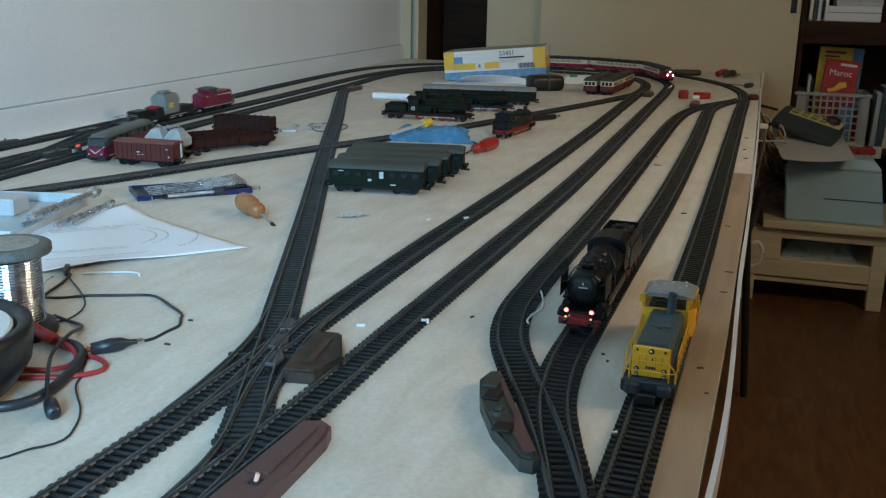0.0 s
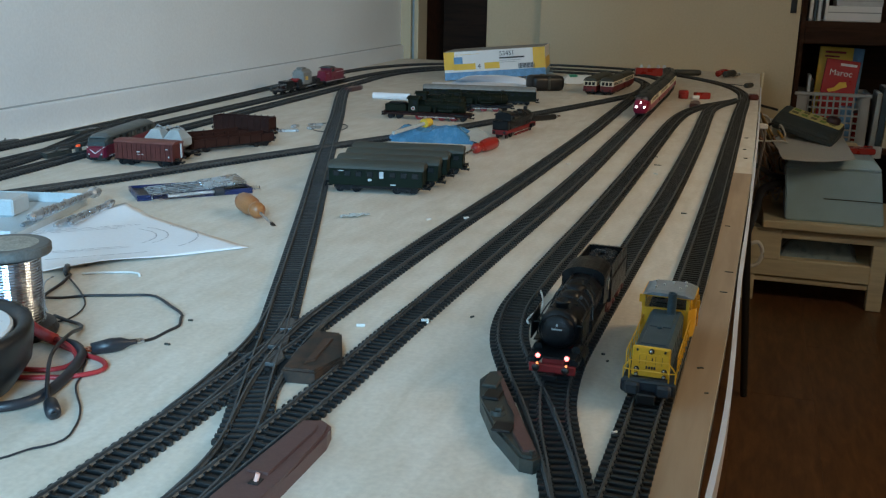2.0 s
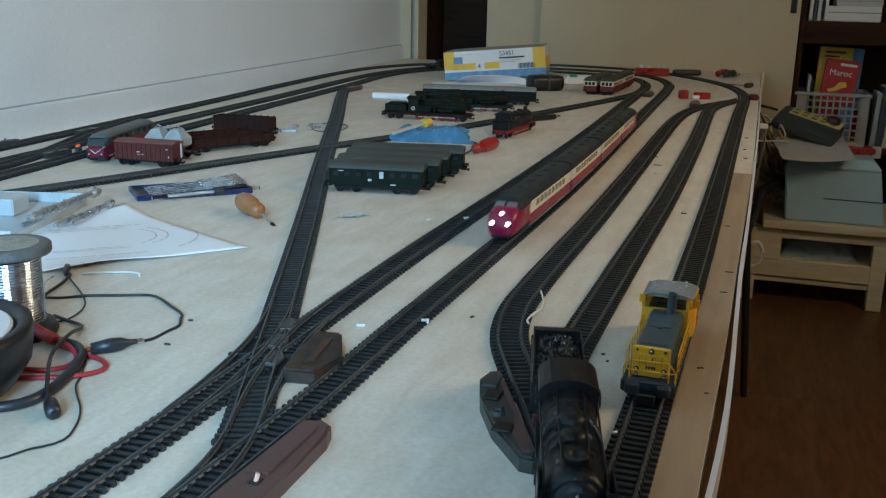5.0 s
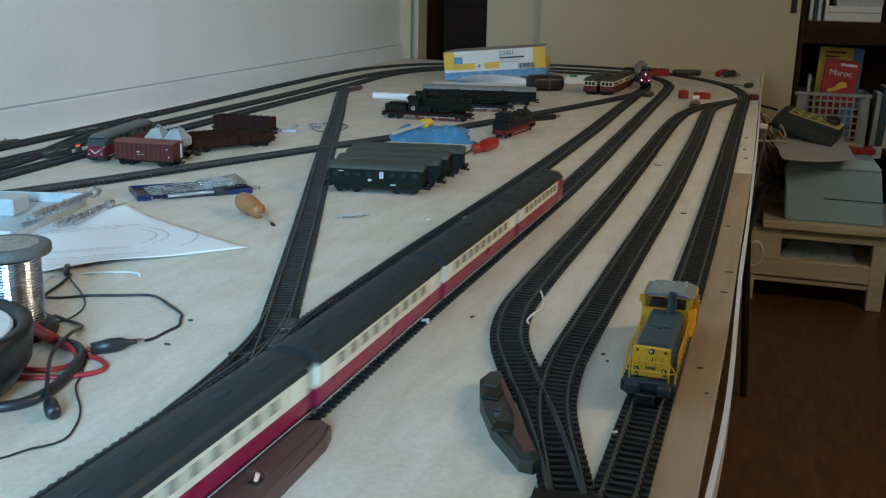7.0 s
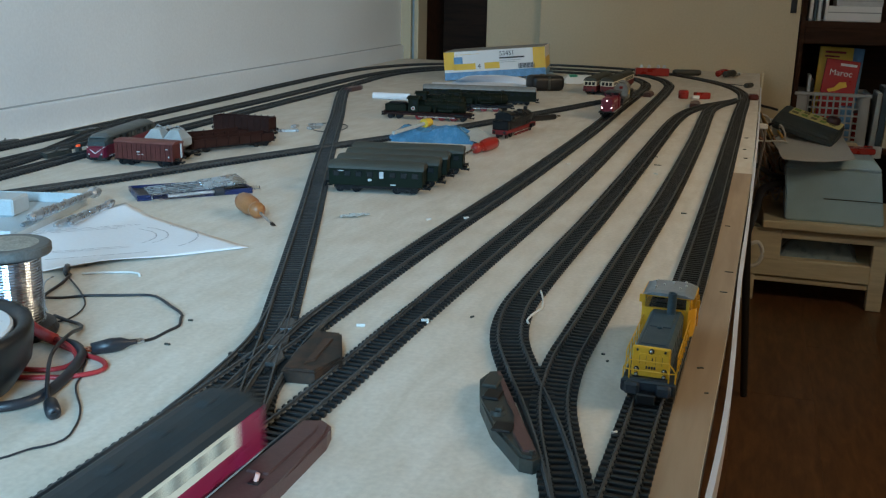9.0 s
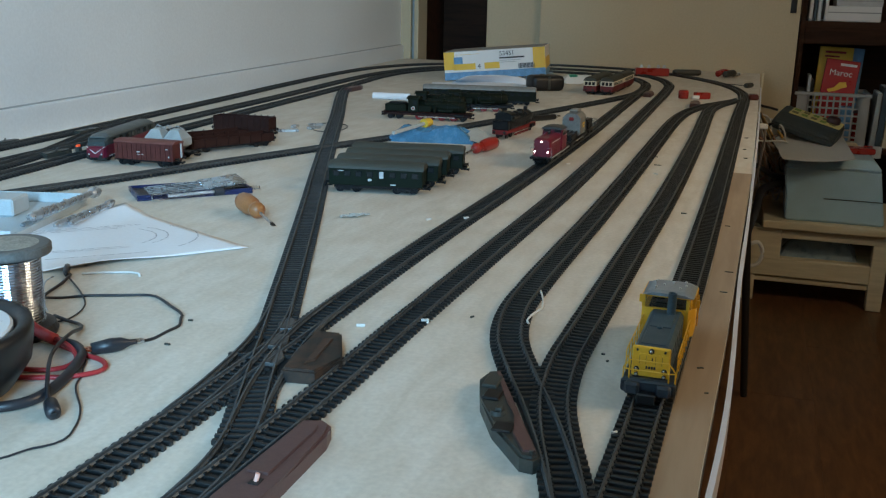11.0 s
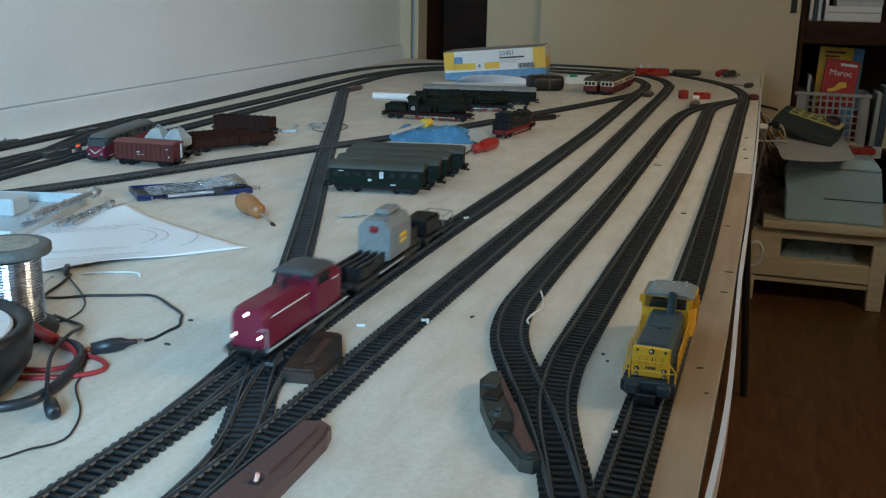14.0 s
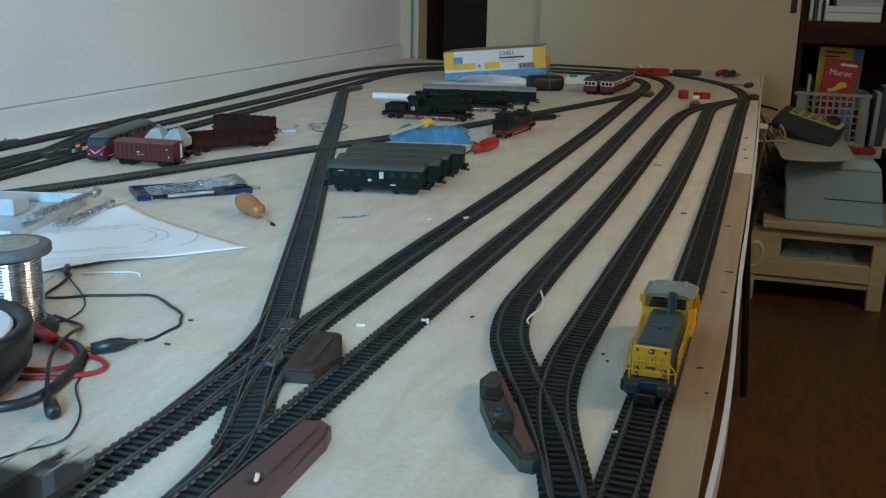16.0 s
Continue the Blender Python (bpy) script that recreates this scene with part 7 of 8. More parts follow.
def far_clutter():
    o = thing("rolled_paper", pose(-0.834, 2.205, 0.0085, 0, 0, -84), "roll of white paper lying on the board", "paper roll")
    part("roll", tubes(((0, -0.047, 0), (0, 0.047, 0), 0.0082), n=18), PAPER, o)
    o = thing("paper_stack", pose(-0.73, 2.60, 0, 0, 0, 28), "loose white papers before the cardboard box", "paper")
    part("sheet", sheet_bm(((-0.13, -0.08, 0), (0.15, -0.08, 0), (0.15, 0.10, 0), (-0.13, 0.10, 0)), 10, 8, lambda u, v: 0.002 + 0.020 * max(0, 0.4 - abs(u - 0.35)) * (1 - v)), PAPER, o)
    part("sheet", sheet_bm(((-0.14, -0.05, 0.004), (0.12, -0.10, 0.004), (0.14, 0.07, 0.004), (-0.11, 0.10, 0.004)), 10, 8, lambda u, v: 0.003 + 0.015 * max(0, 0.4 - abs(u - 0.6)) * v), PAPER, o)
    o = thing("paper_sheet", pose(0, 0, 0), "bent white paper sheet leaning on the cardboard box", "paper")
    part("sheet", sheet_bm(((-0.8292, 2.6670, 0.0040), (-0.6109, 2.7151, 0.0040), (-0.6219, 2.7237, 0.0220), (-0.7515, 2.5674, 0.0340)), 12, 8, lambda u, v: 0.006 * math.sin(3.1 * u) * v), PAPER, o, smooth=True)
    o = thing("black_case", pose(-0.545, 2.63, 0, 0, 0, 35), "small rounded black plastic case", "case")
    bm = bmesh.new()
    box(bm, -0.048, 0.048, -0.03, 0.03, 0.0, 0.042, bev=0.013, seg=4)
    part("shell", bm, BLACK, o, smooth=True)
    part("strap", boxes((-0.004, 0.004, -0.0308, 0.0308, 0.004, 0.0428), bev=0.001), GREEN_BLACK, o)
    o = thing("plastic_bag", pose(-0.50, 2.90, 0, 0, 0, 20), "small white and green plastic packet", "bag")
    part("film", sheet_bm(((-0.06, -0.03, 0), (0.06, -0.03, 0), (0.06, 0.03, 0), (-0.06, 0.03, 0)), 14, 8, lambda u, v: 0.022 * min(1, 5 * min(u, 1 - u, v, 1 - v)) + 0.006 * noise.noise(Vector((u * 6, v * 6, 0)))), WHITE_WIRE, o)
    part("print", boxes((-0.03, -0.006, -0.018, 0.012, 0.018, 0.026), bev=0.002), GREEN_CARD, o, "green print")
    o = thing("ballpoint_pen", pose(-0.428, 1.955, 0.006, 0, 0, -32), "black ballpoint pen lying by the tank engine", "pen")
    part("barrel", tubes(((0, 0, 0), (0, 0.066, 0), 0.0058), n=14), BLACK, o)
    part("tip", tubes(((0, 0.066, 0), (0, 0.085, 0), 0.0045, 0.001), n=14), STEEL, o, "steel tip")
    # red tool box with pliers, far end
    o = thing("tool_holder", pose(-0.325, 3.305, 0, 0, 0, 16), "red plastic holder with small metal fittings", "holder")
    part("tray", boxes((-0.055, 0.055, -0.014, 0.014, 0.0, 0.026), bev=0.003), RED_PLASTIC, o)
    for x in (-0.036, -0.01, 0.02, 0.04):
        part("fitting", tubes(((x, 0, 0.026), (x, 0, 0.036), 0.007, 0.004), n=12), PALE_GREY, o, "pale metal fitting")
    o = thing("file_handle", pose(-0.262, 3.365, 0.010, 0, 0, -66), "dark green round tool handle", "tool")
    bm = bmesh.new()
    lathe(bm, [(0.006, 0), (0.0105, 0.006), (0.0105, 0.09), (0.007, 0.098)], n=16, axis='Y')
    part("grip", bm, GREEN_BLACK, o, smooth=True)
    o = thing("pliers", pose(-0.07, 3.41, 0, 0, 0, -35), "small pliers with red grips", "pliers")
    bm = bmesh.new()
    cord(bm, [(-0.004, 0.0, 0.011), (-0.020, -0.025, 0.016), (-0.013, -0.06, 0.011)], 0.0105)
    part("grip", bm, RED_PLASTIC, o, smooth=True)
    bm = bmesh.new()
    cord(bm, [(0.004, 0.0, 0.011), (0.020, -0.025, 0.016), (0.013, -0.06, 0.011)], 0.0105)
    part("grip", bm, GREEN_BLACK, o, smooth=True)
    part("jaw", boxes((-0.007, 0.007, -0.004, 0.04, 0.003, 0.013), bev=0.003), DULL_STEEL, o)
    o = thing("rubber_tool", pose(-0.012, 3.02, 0, 0, 0, -20), "small dark tool with a thin wire", "tool")
    part("body", boxes((-0.008, 0.008, -0.022, 0.022, 0.0, 0.014), bev=0.004), GREEN_BLACK, o)
    cable("thin_wire", [(-0.10, 3.12, 0.001), (-0.06, 3.10, 0.001), (-0.02, 3.05, 0.002)], 0.001, BLACK_WIRE, "thin dark wire on the far board")
    # two red connectors inside the loop
    o = thing("clamp", pose(-0.170, 2.595, 0, 0, 0, 20), "small red spring clamp, round head", "clamp")
    bm = bmesh.new()
    lathe(bm, [(0.006, 0.0), (0.0125, 0.001), (0.0135, 0.018), (0.011, 0.022), (0.005, 0.020)], n=18)
    part("head", bm, RED_PLASTIC, o, smooth=True)
    o = thing("plastic_block", pose(-0.124, 2.612, 0, 0, 0, 22), "small red plastic block with a white clip", "block")
    part("body", boxes((-0.020, 0.020, -0.010, 0.010, 0.0, 0.017), bev=0.002), RED_PLASTIC, o)
    part("clip", tubes(((-0.030, -0.012, 0.005), (-0.012, -0.012, 0.005), 0.005), n=12), WHITE_PLASTIC, o, "white clip")
    o = thing("plastic_block", pose(0.006, 2.66, 0, 0, 0, 5), "small brown connector by the board's edge", "block")
    part("body", boxes((-0.014, 0.010, -0.02, 0.02, 0.0, 0.014), bev=0.003), OXIDE, o)
    # bits and wire loop by the wagons
    for x, y, a, ln in ((-0.815, 1.600, 30, 0.05), (-0.785, 1.66, 70, 0.03), (-0.80, 1.70, 40, 0.028), (-0.825, 1.66, 100, 0.02)):
        b = thing("metal_bracket", pose(x, y, 0, 0, 0, a), "small dull metal fitting on the board", "fitting", "metal fittings")
        part("plate", boxes((-ln / 2, ln / 2, -0.006, 0.006, 0.0, 0.005), bev=0.0015), DULL_STEEL, b)
    cable("thin_wire", [(-0.79, 1.66, 0.001), (-0.765, 1.63, 0.001), (-0.735, 1.64, 0.001), (-0.730, 1.68, 0.001), (-0.75, 1.73, 0.001), (-0.79, 1.74, 0.001), (-0.82, 1.71, 0.001)], 0.0008, BLACK_WIRE, "loop of thin wire by the parked wagons")


GREEN_CARD = paint("green_print", (0.05, 0.30, 0.20), 0.4, vary=0.1)
far_clutter()


def text_mesh(body, size, depth, material):
    cu = bpy.data.curves.new("text", 'FONT')
    cu.body, cu.size, cu.extrude = body, size, depth
    cu.align_x = 'LEFT'
    tmp = new("text", cu)
    bpy.context.view_layer.update()
    me = bpy.data.meshes.new_from_object(tmp)
    bpy.data.objects.remove(tmp)
    me.materials.clear()
    me.materials.append(material)
    return me


def cardboard_box():
    L, D, H = 0.300, 0.19, 0.082
    c = thing("cardboard_box", pose(-0.878, 2.772, 0, 0, -5.2, 8), "white, yellow and blue printed cardboard product box", "box")
    part("carton", boxes((0, L, 0, D, 0.0, H), bev=0.0015), WHITE, c)
    part("lid_top", boxes((0.002, L - 0.002, 0.002, D - 0.002, H, H + 0.0006)), GREY_CARD, c, "greyish lid")
    e = 0.0006
    part("yellow_panel", boxes((0, 0.032, -e, 0, 0.030, H)), BOX_YELLOW, c, "yellow print")
    part("yellow_panel", boxes((L - 0.035, L, -e, 0, 0.022, H)), BOX_YELLOW, c, "yellow print")
    part("yellow_panel", boxes((L, L + e, 0, D, 0.018, 0.05)), BOX_YELLOW, c, "yellow print")
    part("yellow_panel", boxes((0.0287, 0.0940, -e, 0, 0.028, 0.046), (0.1209, 0.1657, -e, 0, 0.028, 0.046)), BOX_YELLOW, c, "yellow print")
    part("blue_panel", boxes((0, L, -e, 0, 0.0, 0.022)), BOX_BLUE, c, "blue print")
    part("blue_panel", boxes((L, L + e, 0, D, 0.0, 0.018)), BOX_BLUE, c, "blue print")
    part("photo_square", boxes((0.030, 0.056, -e * 2, -e, 0.046, 0.066)), BOX_BLUE, c, "small blue picture")
    for i in range(12):
        x = 0.222 + i * 0.0040
        part("barcode_bar", boxes((x, x + 0.0022, -e * 2, -e, 0.024, 0.039)), INK, c)
    for x1, z0, z1, mat in ((0.240, 0.0550, 0.0592, INK), (0.228, 0.0490, 0.0502, LIGHT_GREY), (0.216, 0.0440, 0.0452, LIGHT_GREY)):
        part("line_bar", boxes((0.166, x1, -e * 2, -e, z0, z1)), mat, c, "line of small print")
    part("line_bar", boxes((0.035, 0.105, -e * 2, -e, 0.0720, 0.0730)), BOX_YELLOW, c, "pale line of small print")
    put("number_print", text_mesh("53451", 0.018, 0.0002, INK), c, pose(0.166, -e * 2, 0.0640, 90, 0, 0), "printed number")
    put("count_print", text_mesh("4", 0.020, 0.0002, INK), c, pose(0.100, -e * 2, 0.0300, 90, 0, 0), "printed figure")



def blue_pad():
    o = thing("booklet_stack", pose(-0.655, 2.92, 0, 0, 0, 9), "thin blue and white booklets under the cardboard box", "booklets")
    for k in range(4):
        part("booklet", boxes((-0.03 + 0.012 * k, 0.072 - 0.004 * (k % 2), -0.085 + 0.004 * (k % 3), 0.085, 0.0055 * k, 0.0055 * k + 0.0050), bev=0.001), (BOX_BLUE, PAPER, BOX_BLUE, BOX_BLUE)[k], o)


blue_pad()

GREY_CARD = paint("grey_card", (0.30, 0.29, 0.27), 0.6, vary=0.1)
cardboard_box()
# ---------------------------------------------------------------- right-hand furniture


def low_bench():
    c = thing("low_bench", pose(0, 0, 0), "low pale pine shelf bench with an open slot, worn", "bench")
    y0, y1, x1 = 3.15, 3.57, 0.95
    part("top", boxes((0.072, x1, y0 - 0.02, y1, -0.445, -0.420), bev=0.003), PINE, c)
    part("side_panel", boxes((0.02, 0.134, y0, y0 + 0.02, -0.55, -0.447), bev=0.002), PINE, c)
    part("upper_rail", boxes((0.134, x1, y0 + 0.004, y0 + 0.024, -0.478, -0.447), bev=0.002), PINE, c)
    part("lower_rail", boxes((0.02, 0.405, y0 + 0.002, y0 + 0.022, -0.605, -0.545), bev=0.003), PINE, c)
    part("lower_strip", boxes((0.02, 0.405, y0 + 0.012, y0 + 0.03, -0.626, -0.608), bev=0.003), PINE, c)
    part("shelf", boxes((0.02, x1, y0 + 0.03, y1, -0.565, -0.550)), PINE, c)
    part("back_panel", boxes((0.02, x1, y1 - 0.01, y1, -0.62, -0.447)), PINE, c)
    for x in (0.02, 0.405, x1 - 0.05):
        part("leg", boxes((x, x + 0.045, y0 + 0.006, y0 + 0.05, FLOOR, -0.447), bev=0.002), PINE if x > 0.5 else PINE, c)
        part("leg", boxes((x, x + 0.045, y1 - 0.06, y1 - 0.015, FLOOR, -0.447), bev=0.002), PINE, c)
    o = thing("plastic_bag", pose(0.26, 3.32, -0.550), "pale blue plastic bag stuffed in the bench slot", "bag")

    def lift(u, v):
        e = min(u, 1 - u, v, 1 - v)
        return 0.075 * min(1, e * 4) + 0.016 * noise.noise(Vector((u * 7, v * 4, 0))) * min(1, e * 6)
    part("film", sheet_bm(((-0.13, -0.11, 0), (0.11, -0.11, 0), (0.12, 0.10, 0), (-0.12, 0.10, 0)), 22, 12, lift), BAG_PALE, o)


BAG_PALE = paint("pale_blue_film", (0.24, 0.33, 0.38), 0.3, scale=30, vary=0.25, bump=0.2)
low_bench()


def grey_case():
    c = thing("transformer_case", pose(0, 0, 0), "large blue-grey plastic transformer case on the bench", "case")
    z0, z1, y0, y1 = -0.420, -0.250, 3.165, 3.40
    bm = bmesh.new()
    loft(bm, [[(0.137, y0, z0), (0.428, y0, z0), (0.428, y1, z0), (0.137, y1, z0)], [(0.122, y0 + 0.012, z1), (0.402, y0 + 0.012, z1), (0.402, y1 - 0.01, z1), (0.122, y1 - 0.01, z1)]])
    bmesh.ops.bevel(bm, geom=list(bm.edges), offset=0.005, segments=3, affect='EDGES')
    part("shell", bm, GREY_BOX, c)
    bm = bmesh.new()
    loft(bm, [[(0.120, y0 + 0.010, z1), (0.404, y0 + 0.010, z1), (0.404, y1 - 0.01, z1), (0.120, y1 - 0.01, z1)], [(0.126, y0 + 0.014, z1 + 0.010), (0.398, y0 + 0.014, z1 + 0.010), (0.398, y1 - 0.015, z1 + 0.010), (0.126, y1 - 0.015, z1 + 0.010)], [(0.140, y0 + 0.03, z1 + 0.030), (0.378, y0 + 0.03, z1 + 0.030), (0.378, y1 - 0.03, z1 + 0.030), (0.140, y1 - 0.03, z1 + 0.030)]])
    bmesh.ops.bevel(bm, geom=list(bm.edges), offset=0.003, segments=2, affect='EDGES')
    part("lid", bm, GREY_BOX, c)
    part("seam", boxes((0.245, 0.424, y0 + 0.0035, y0 + 0.006, -0.345, -0.343)), BLACK, c)
    part("foot", boxes((0.14, 0.16, y0 + 0.02, y0 + 0.04, z0 - 0.0005, z0 + 0.004), (0.40, 0.42, y0 + 0.02, y0 + 0.04, z0 - 0.0005, z0 + 0.004)), BLACK, c)
    o = thing("plastic_case", pose(0.165, 3.225, -0.219, 0, 0, -6), "pale grey small case lying on the transformer", "case")
    part("shell", boxes((-0.045, 0.045, -0.03, 0.03, 0.0, 0.018), bev=0.004), PALE_GREY, o)
    o = thing("plastic_case", pose(0.345, 3.34, -0.219, 0, 0, 8), "small dark red case lying on the transformer", "case")
    part("shell", boxes((-0.04, 0.045, -0.03, 0.03, 0.0, 0.018), bev=0.003), RED_PLASTIC, o)


grey_case()


def control_desk():
    # wooden crate and grey sheet that carry the control unit
    c = thing("wooden_crate", pose(0, 0, 0), "pale wooden crate standing on the bench", "crate")
    part("body", boxes((0.10, 0.36, 3.42, 3.56, -0.42, -0.215), bev=0.004), PINE, c)
    o = thing("grey_sheet", pose(0, 0, 0), "grey card sheet sloping off the crate", "sheet")
    part("card", sheet_bm(((0.106, 3.034, -0.208), (0.318, 3.120, -0.208), (0.291, 3.604, -0.170), (0.029, 3.590, -0.150)), 12, 8, lambda u, v: -0.008 * math.sin(u * 3.1) * (1 - v), 0.002), PALE_GREY, o)
    d = thing("control_unit", pose(0.180, 3.37, -0.164, 8, 15, -14), "dark grey railway control unit with a yellow-green key panel", "control unit")
    bm = bmesh.new()
    secs = []
    for x, zt in ((-0.102, 0.040), (-0.092, 0.048), (0.092, 0.048), (0.102, 0.040)):
        secs.append([(x, -0.075, 0.0), (x, 0.062, 0.0), (x, 0.062, zt), (x, -0.02, zt - 0.004), (x, -0.066, zt - 0.018), (x, -0.078, zt - 0.028)])
    loft(bm, secs)
    bmesh.ops.bevel(bm, geom=list(bm.edges), offset=0.004, segments=2, affect='EDGES')
    part("housing", bm, DARK_UNIT, d)
    part("key_panel", boxes((-0.070, 0.098, -0.014, 0.056, 0.0455, 0.0490), bev=0.001), KEY_YELLOW, d, "yellow key panel")
    r = random.Random(3)
    for i in range(5):
        for j in range(2):
            x, y = -0.053 + i * 0.031, 0.003 + j * 0.032
            part("key", boxes((x - 0.010, x + 0.010, y - 0.009, y + 0.009, 0.0490, 0.0508), bev=0.001), KEY_GREEN if (i + j) % 2 else KEY_OLIVE, d, "green key")
    kb = bmesh.new()
    lathe(kb, [(0.022, 0.048), (0.022, 0.056), (0.018, 0.066), (0.006, 0.068)], n=24, at=(0.066, 0.030, 0))
    part("knob", kb, KNOB, d, "dark speed knob", smooth=True)
    cable("control_cable", [(0.085, 3.345, -0.095), (0.062, 3.33, -0.088), (0.03, 3.25, -0.072), (0.02, 3.18, -0.05), (0.012, 3.12, -0.02)], 0.004, BLACK_WIRE, "black cable from the control unit to the board")


KNOB = paint("knob_plum", (0.045, 0.022, 0.035), 0.5, vary=0.1)
DARK_UNIT = paint("dark_unit_plastic", (0.042, 0.058, 0.066), 0.5, scale=40, vary=0.12)
KEY_YELLOW = paint("key_panel_yellow", (0.60, 0.55, 0.26), 0.5, scale=40, vary=0.1)
KEY_GREEN = paint("key_green", (0.20, 0.32, 0.06), 0.45, vary=0.1)
KEY_OLIVE = paint("key_olive", (0.16, 0.15, 0.06), 0.45, vary=0.1)
control_desk()


def wiring():
    rng = random.Random(11)
    mats = (BLACK_WIRE, WIRE_BROWN, WIRE_GREY, WIRE_YELLOW, WHITE_WIRE)
    names = ("black", "brown", "grey", "yellow", "white")
    for i in range(15):
        k = rng.randrange(5)
        x, z = rng.uniform(0.04, 0.13), rng.uniform(-0.36, -0.17)
        pts = [(rng.uniform(0.015, 0.03), 3.0 + rng.uniform(-0.2, 0.1), rng.uniform(-0.13, -0.05))]
        for j in range(4):
            pts.append((x + rng.uniform(-0.035, 0.035), 3.30 + rng.uniform(-0.08, 0.08), z + rng.uniform(-0.05, 0.05)))
        pts.append((0.14, 3.42, -0.33 + rng.uniform(-0.06, 0.06)))
        cable("wire", pts, rng.choice((0.0025, 0.0032, 0.004)), mats[k], "%s wire in the tangle beside the transformer" % names[k], "wire")["group"] = "wire tangle"
    cable("mains_cable", [(0.145, 3.24, -0.31), (0.10, 3.21, -0.315), (0.062, 3.17, -0.33), (0.047, 3.10, -0.38), (0.02, 3.0, -0.46)], 0.013, BLACK_WIRE, "thick black mains cable from the transformer")
    cable("mains_cable", [(0.13, 3.25, -0.30), (0.085, 3.2, -0.285), (0.05, 3.1, -0.25), (0.02, 3.0, -0.22)], 0.008, BLACK_WIRE, "black cable from the transformer")
    cable("cable_coil", [(0.010, 2.95, -0.50), (0.03, 2.93, -0.46), (0.060, 2.93, -0.445), (0.075, 2.93, -0.475), (0.065, 2.93, -0.51), (0.035, 2.93, -0.52), (0.012, 2.93, -0.505)], 0.006, WHITE_WIRE, "white cable coil hanging under the board")
    o = thing("terminal_block", pose(0.045, 2.35, -0.03, 0, 0, 10), "white terminal block hanging at the board's edge", "connector")
    part("block", boxes((-0.024, -0.004, -0.010, 0.010, -0.006, 0.006), bev=0.002), WHITE_PLASTIC, o)
    cable("wire", [(0.036, 2.35, -0.032), (0.040, 2.45, -0.07), (0.036, 2.6, -0.16), (0.024, 2.8, -0.30)], 0.0025, WHITE_WIRE, "white wire bundle hanging from the board", "wire")
    bm = bmesh.new()
    box(bm, 0.022, 0.028, 3.02, 3.06, -0.04, 0.045, bev=0.001)
    tagged(part("edge_post", bm, PINE), "thin wooden post at the board's far corner", "post")


WIRE_YELLOW = paint("yellow_insulation", (0.50, 0.30, 0.08), 0.45, vary=0.1)
WIRE_GREY = paint("grey_insulation", (0.45, 0.45, 0.44), 0.5, vary=0.1)
WIRE_BROWN = paint("brown_insulation", (0.26, 0.15, 0.10), 0.5, vary=0.15)
wiring()


def bookcase():
    c = thing("bookcase", pose(0, 0, 0), "dark brown wooden bookcase with open shelves", "bookcase")
    x0, x1, y0, y1 = 0.137, 1.0, BACK + 0.012, BACK + 0.34
    part("side", boxes((x0, x0 + 0.016, y0, y1, FLOOR, CEIL - 0.05)), DARK_WOOD, c)
    part("side", boxes((x1, x1 + 0.02, y0, y1, FLOOR, CEIL - 0.05)), DARK_WOOD, c)
    part("back", boxes((x0, x1, y1, y1 + 0.01, FLOOR, CEIL - 0.05)), DARK_WOOD, c)
    for z in (0.185, -0.245, -0.62, 0.62, 1.05):
        part("shelf", boxes((x0 + 0.016, x1, y0 + 0.006, y1, z - 0.022, z), bev=0.001), DARK_WOOD, c)
    part("front_rail", boxes((x0 + 0.016, x1, y0, y0 + 0.02, 0.108, 0.164), bev=0.002), DARK_WOOD, c)
    # upper shelf: flat boxes and papers
    for x, y, z, w, d, h, mat, lb in ((0.31, 3.80, 0.185, 0.175, 0.20, 0.052, WHITE, "flat white carton on the shelf"), (0.325, 3.80, 0.237, 0.15, 0.18, 0.03, PALE_GREY, "flat grey carton stacked on another"), (0.34, 3.80, 0.267, 0.13, 0.18, 0.03, WHITE, "flat white carton on top of the stack")):
        o = thing("carton", pose(x, y, z), lb, "box", "shelf cartons")
        part("carton_body", boxes((-w / 2, w / 2, -d / 2, d / 2, 0, h), bev=0.002), mat, o)
        part("lid_edge", boxes((-w / 2 - 0.001, w / 2 + 0.001, -d / 2 - 0.001, -d / 2, h * 0.55, h * 0.62)), LIGHT_GREY, o)
    for i, (x, w, h, mat) in enumerate(((0.163, 0.012, 0.16, WHITE), (0.178, 0.010, 0.14, BLUE_GREY), (0.190, 0.012, 0.17, PALE_GREY), (0.204, 0.008, 0.15, BLACK), (0.214, 0.010, 0.16, WHITE))):
        book(x, 3.76, 0.185, w, h, mat, "upright %s folder on the bookcase shelf" % ("white", "blue-grey", "grey", "black", "white")[i])
    o = thing("paper_stack", pose(0.185, 3.70, 0.185), "loose pale papers at the shelf's edge", "paper")
    part("sheet", sheet_bm(((-0.03, -0.03, 0), (0.04, -0.03, 0), (0.04, 0.03, 0), (-0.03, 0.03, 0)), 6, 4, lambda u, v: 0.004 + 0.004 * math.sin(u * 9)), PAPER, o)


def book(x, y, z, w, h, mat, label, lean=0, d=0.15):
    o = thing("book", pose(x, y, z, 0, lean, 0), label, "book", "shelf books")
    part("cover", boxes((0, w, -d / 2, d / 2, 0, h), bev=0.0012), mat, o)
    part("pages", boxes((w * 0.15, w * 0.85, -d / 2 + 0.002, d / 2 - 0.003, h, h + 0.0012)), PAPER, o)
    return o


bookcase()


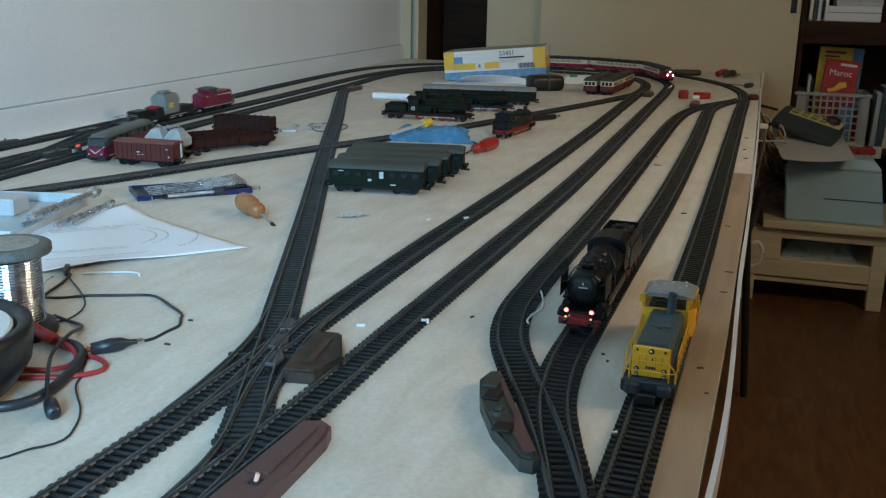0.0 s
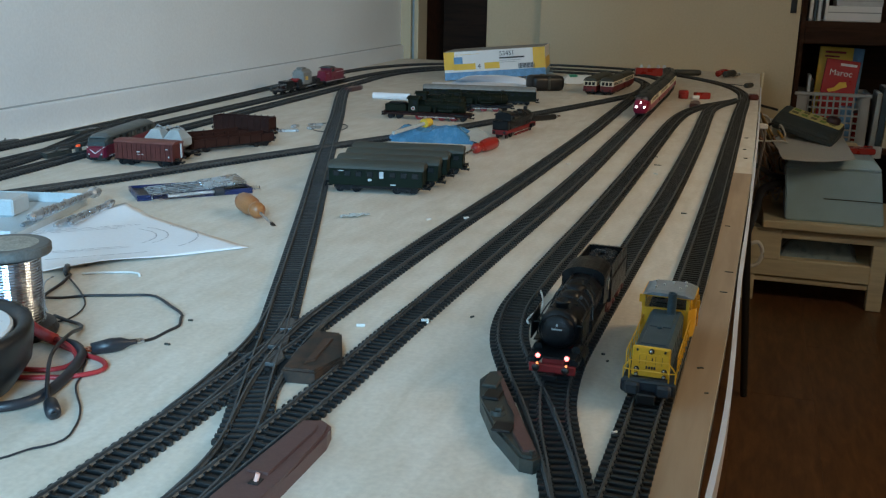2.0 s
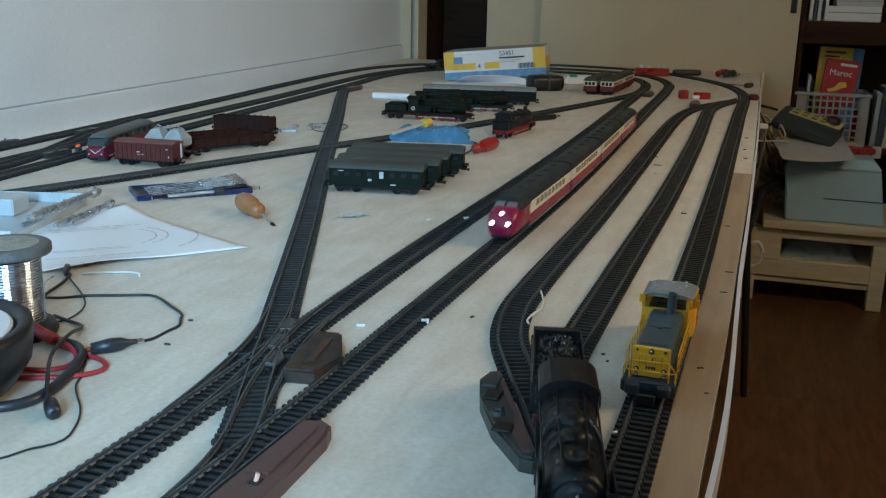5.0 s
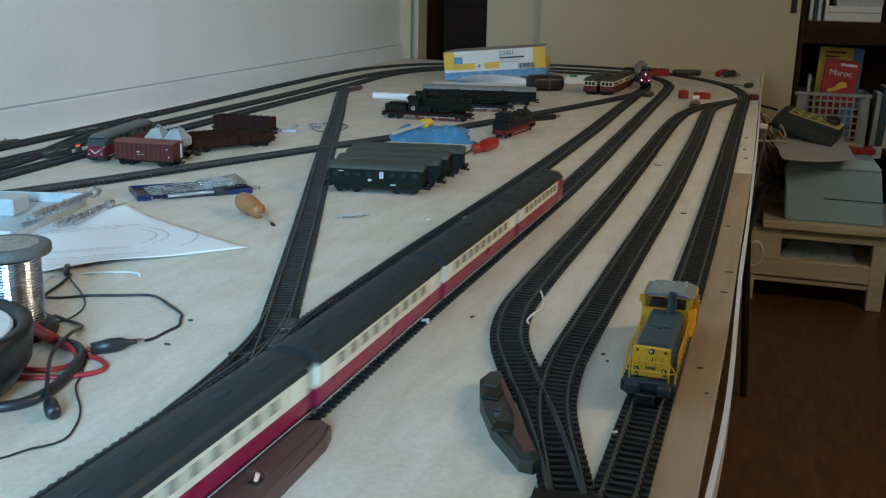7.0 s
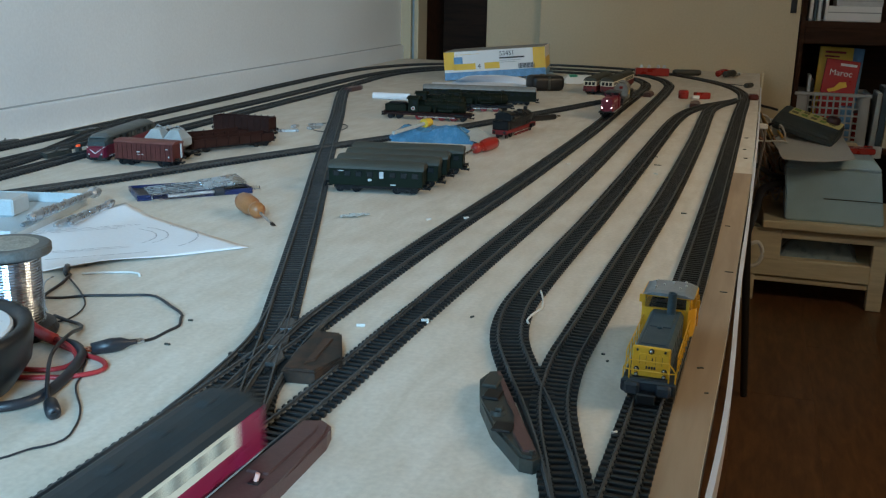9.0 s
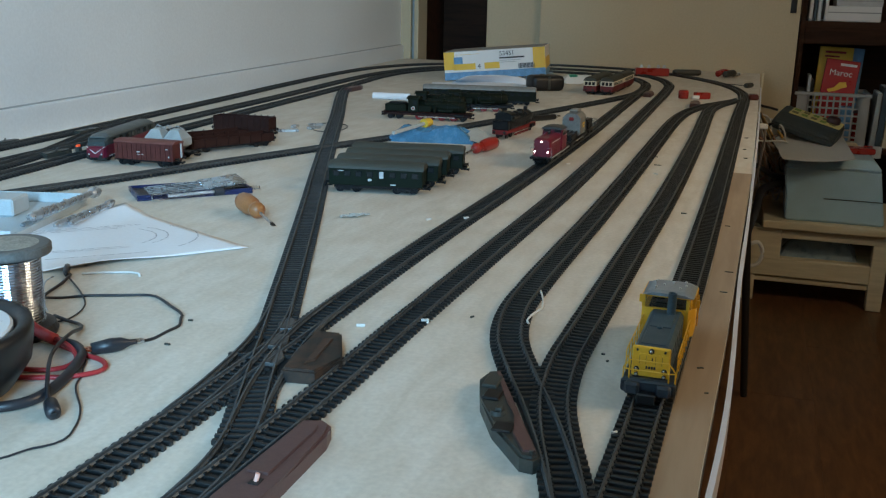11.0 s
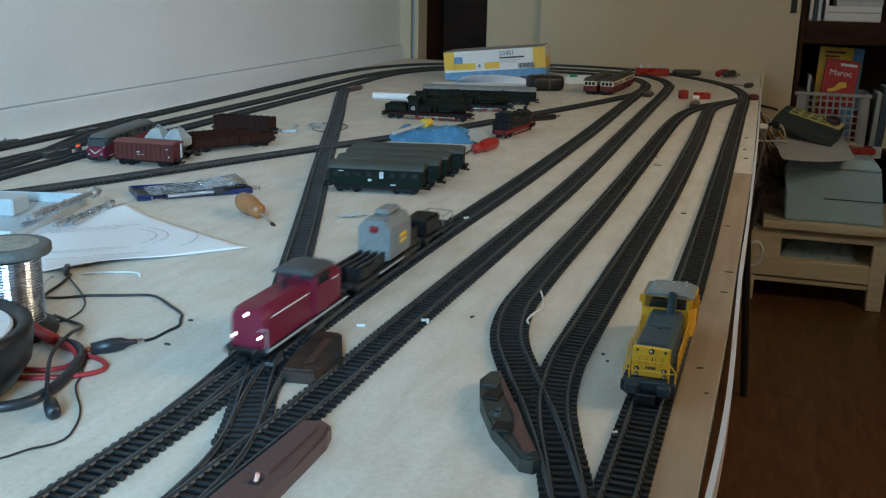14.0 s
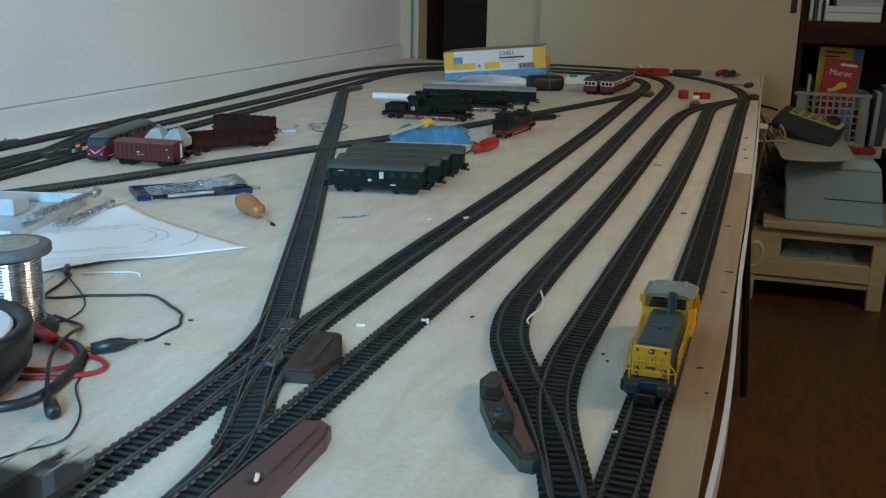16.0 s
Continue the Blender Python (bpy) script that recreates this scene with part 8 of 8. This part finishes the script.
def basket():
    c = thing("plastic_basket", pose(0, 0, 0), "white plastic lattice basket holding books, on the shelf", "basket")
    x0, x1, y0, y1, z0, z1 = 0.150, 0.392, 3.655, 3.86, -0.243, -0.058
    part("bottom", boxes((x0 + 0.012, x1 - 0.012, y0 + 0.01, y1 - 0.01, z0, z0 + 0.004)), BASKET_WHITE, c)
    part("rim", boxes((x0 - 0.006, x1 + 0.006, y0 - 0.006, y0 + 0.004, z1 - 0.012, z1), (x0 - 0.006, x1 + 0.006, y1 - 0.004, y1 + 0.006, z1 - 0.012, z1), (x0 - 0.006, x0 + 0.004, y0 + 0.004, y1 - 0.004, z1 - 0.012, z1), (x1 - 0.004, x1 + 0.006, y0 + 0.004, y1 - 0.004, z1 - 0.012, z1), bev=0.002), BASKET_WHITE, c)
    part("front_border", boxes((x0, x0 + 0.04, y0, y0 + 0.003, z0, z1 - 0.012), (x1 - 0.03, x1, y0, y0 + 0.003, z0, z1 - 0.012), (x0 + 0.04, x1 - 0.03, y0, y0 + 0.003, z0, z0 + 0.02)), BASKET_WHITE, c)
    n = 9
    for i in range(n):
        x = x0 + 0.04 + (x1 - x0 - 0.07) * i / (n - 1)
        part("upright_bar", boxes((x - 0.003, x + 0.003, y0, y0 + 0.003, z0 + 0.02, z1 - 0.012)), BASKET_WHITE, c)
    for i in range(6):
        z = z0 + 0.02 + (z1 - z0 - 0.036) * (i + 0.5) / 6
        part("cross_bar", boxes((x0 + 0.04, x1 - 0.03, y0 + 0.0005, y0 + 0.0035, z - 0.003, z + 0.003)), BASKET_WHITE, c)
    for s, x in ((0, x0), (1, x1)):
        part("side_wall", boxes((x - 0.0015, x + 0.0015, y0 + 0.003, y1, z0, z1 - 0.012)), BASKET_WHITE, c)
    part("back_wall", boxes((x0, x1, y1 - 0.003, y1, z0, z1 - 0.012)), BASKET_WHITE, c)
    # what it holds
    o = thing("book", pose(0.268, 3.70, -0.246, -12, 6, 0), "red travel guide leaning in the white basket", "book", "basket books")
    part("cover", boxes((-0.055, 0.060, 0, 0.018, 0, 0.305), bev=0.002), BOOK_RED, o)
    put("title", text_mesh("Maroc", 0.030, 0.0003, WHITE), o, pose(-0.038, -0.0006, 0.248, 90, 0, 0), "white title lettering")
    part("title_bar", boxes((-0.005, 0.050, -0.0006, 0.0, 0.284, 0.293)), WHITE, o, "pale line of print")
    bm = bmesh.new()
    prism(bm, [(-0.035, 0.195), (-0.012, 0.205), (0.002, 0.225), (0.025, 0.228), (0.030, 0.212), (0.010, 0.203), (-0.005, 0.193), (-0.028, 0.186)], -0.0008, 0.0002)
    bmesh.ops.rotate(bm, verts=bm.verts, matrix=Matrix.Rotation(radians(90), 3, 'X'))
    part("cover_motif", bm, BOX_YELLOW, o, "yellow cover motif")
    o = thing("book", pose(0.262, 3.752, -0.238, -7, 2, 0), "yellow book standing behind the red guide", "book", "basket books")
    part("cover", boxes((-0.055, 0.060, 0, 0.015, 0, 0.335), bev=0.002), BOX_YELLOW, o)
    part("print_band", boxes((-0.035, 0.035, -0.0006, 0.0, 0.312, 0.320), (-0.035, 0.015, -0.0006, 0.0, 0.298, 0.304)), RED_PLASTIC, o, "red printed lines")
    o = thing("book", pose(0.325, 3.79, -0.238, -4, 3, 0), "blue book standing in the basket", "book", "basket books")
    part("cover", boxes((-0.025, 0.03, 0, 0.02, 0, 0.33), bev=0.002), BOX_BLUE, o)
    for x, w, h, mat, lb in ((0.185, 0.010, 0.235, PALE_GREY, "thin pale booklet in the basket"), (0.197, 0.008, 0.22, BLACK, "thin dark booklet in the basket"), (0.30, 0.04, 0.13, BOX_BLUE, "blue booklet low in the basket"), (0.35, 0.02, 0.11, RED_PLASTIC, "red booklet low in the basket")):
        o = thing("book", pose(x, 3.695, -0.238), lb, "book", "basket books")
        part("cover", boxes((0, w, 0, 0.10, 0, h), bev=0.001), mat, o)
    for x, w, h, mat, lb in ((0.412, 0.016, 0.19, LIGHT_GREY, "pale grey upright book beside the basket"), (0.430, 0.02, 0.21, BLUE_GREY, "grey upright book beside the basket"), (0.453, 0.018, 0.22, PINE, "tan upright book beside the basket"), (0.474, 0.03, 0.23, DARK_WOOD, "brown upright book beside the basket")):
        book(x, 3.76, -0.245, w, h, mat, lb, 2)
    o = thing("cloth", pose(0.39, 3.645, -0.245), "folded red and white checked cloth on the shelf", "cloth")
    for i in range(4):
        part("fold", boxes((-0.06 + i * 0.03, -0.03 + i * 0.03, -0.004, 0.006, -0.012 - 0.02 * (i % 2), 0.010), bev=0.002), RED_PLASTIC if i % 2 == 0 else PALE_GREY, o)


BASKET_WHITE = paint("dull_white_plastic", (0.36, 0.37, 0.37), 0.45, scale=30, vary=0.06)
BOOK_RED = paint("book_red", (0.45, 0.012, 0.020), 0.35, scale=20, vary=0.08)
basket()


motions()
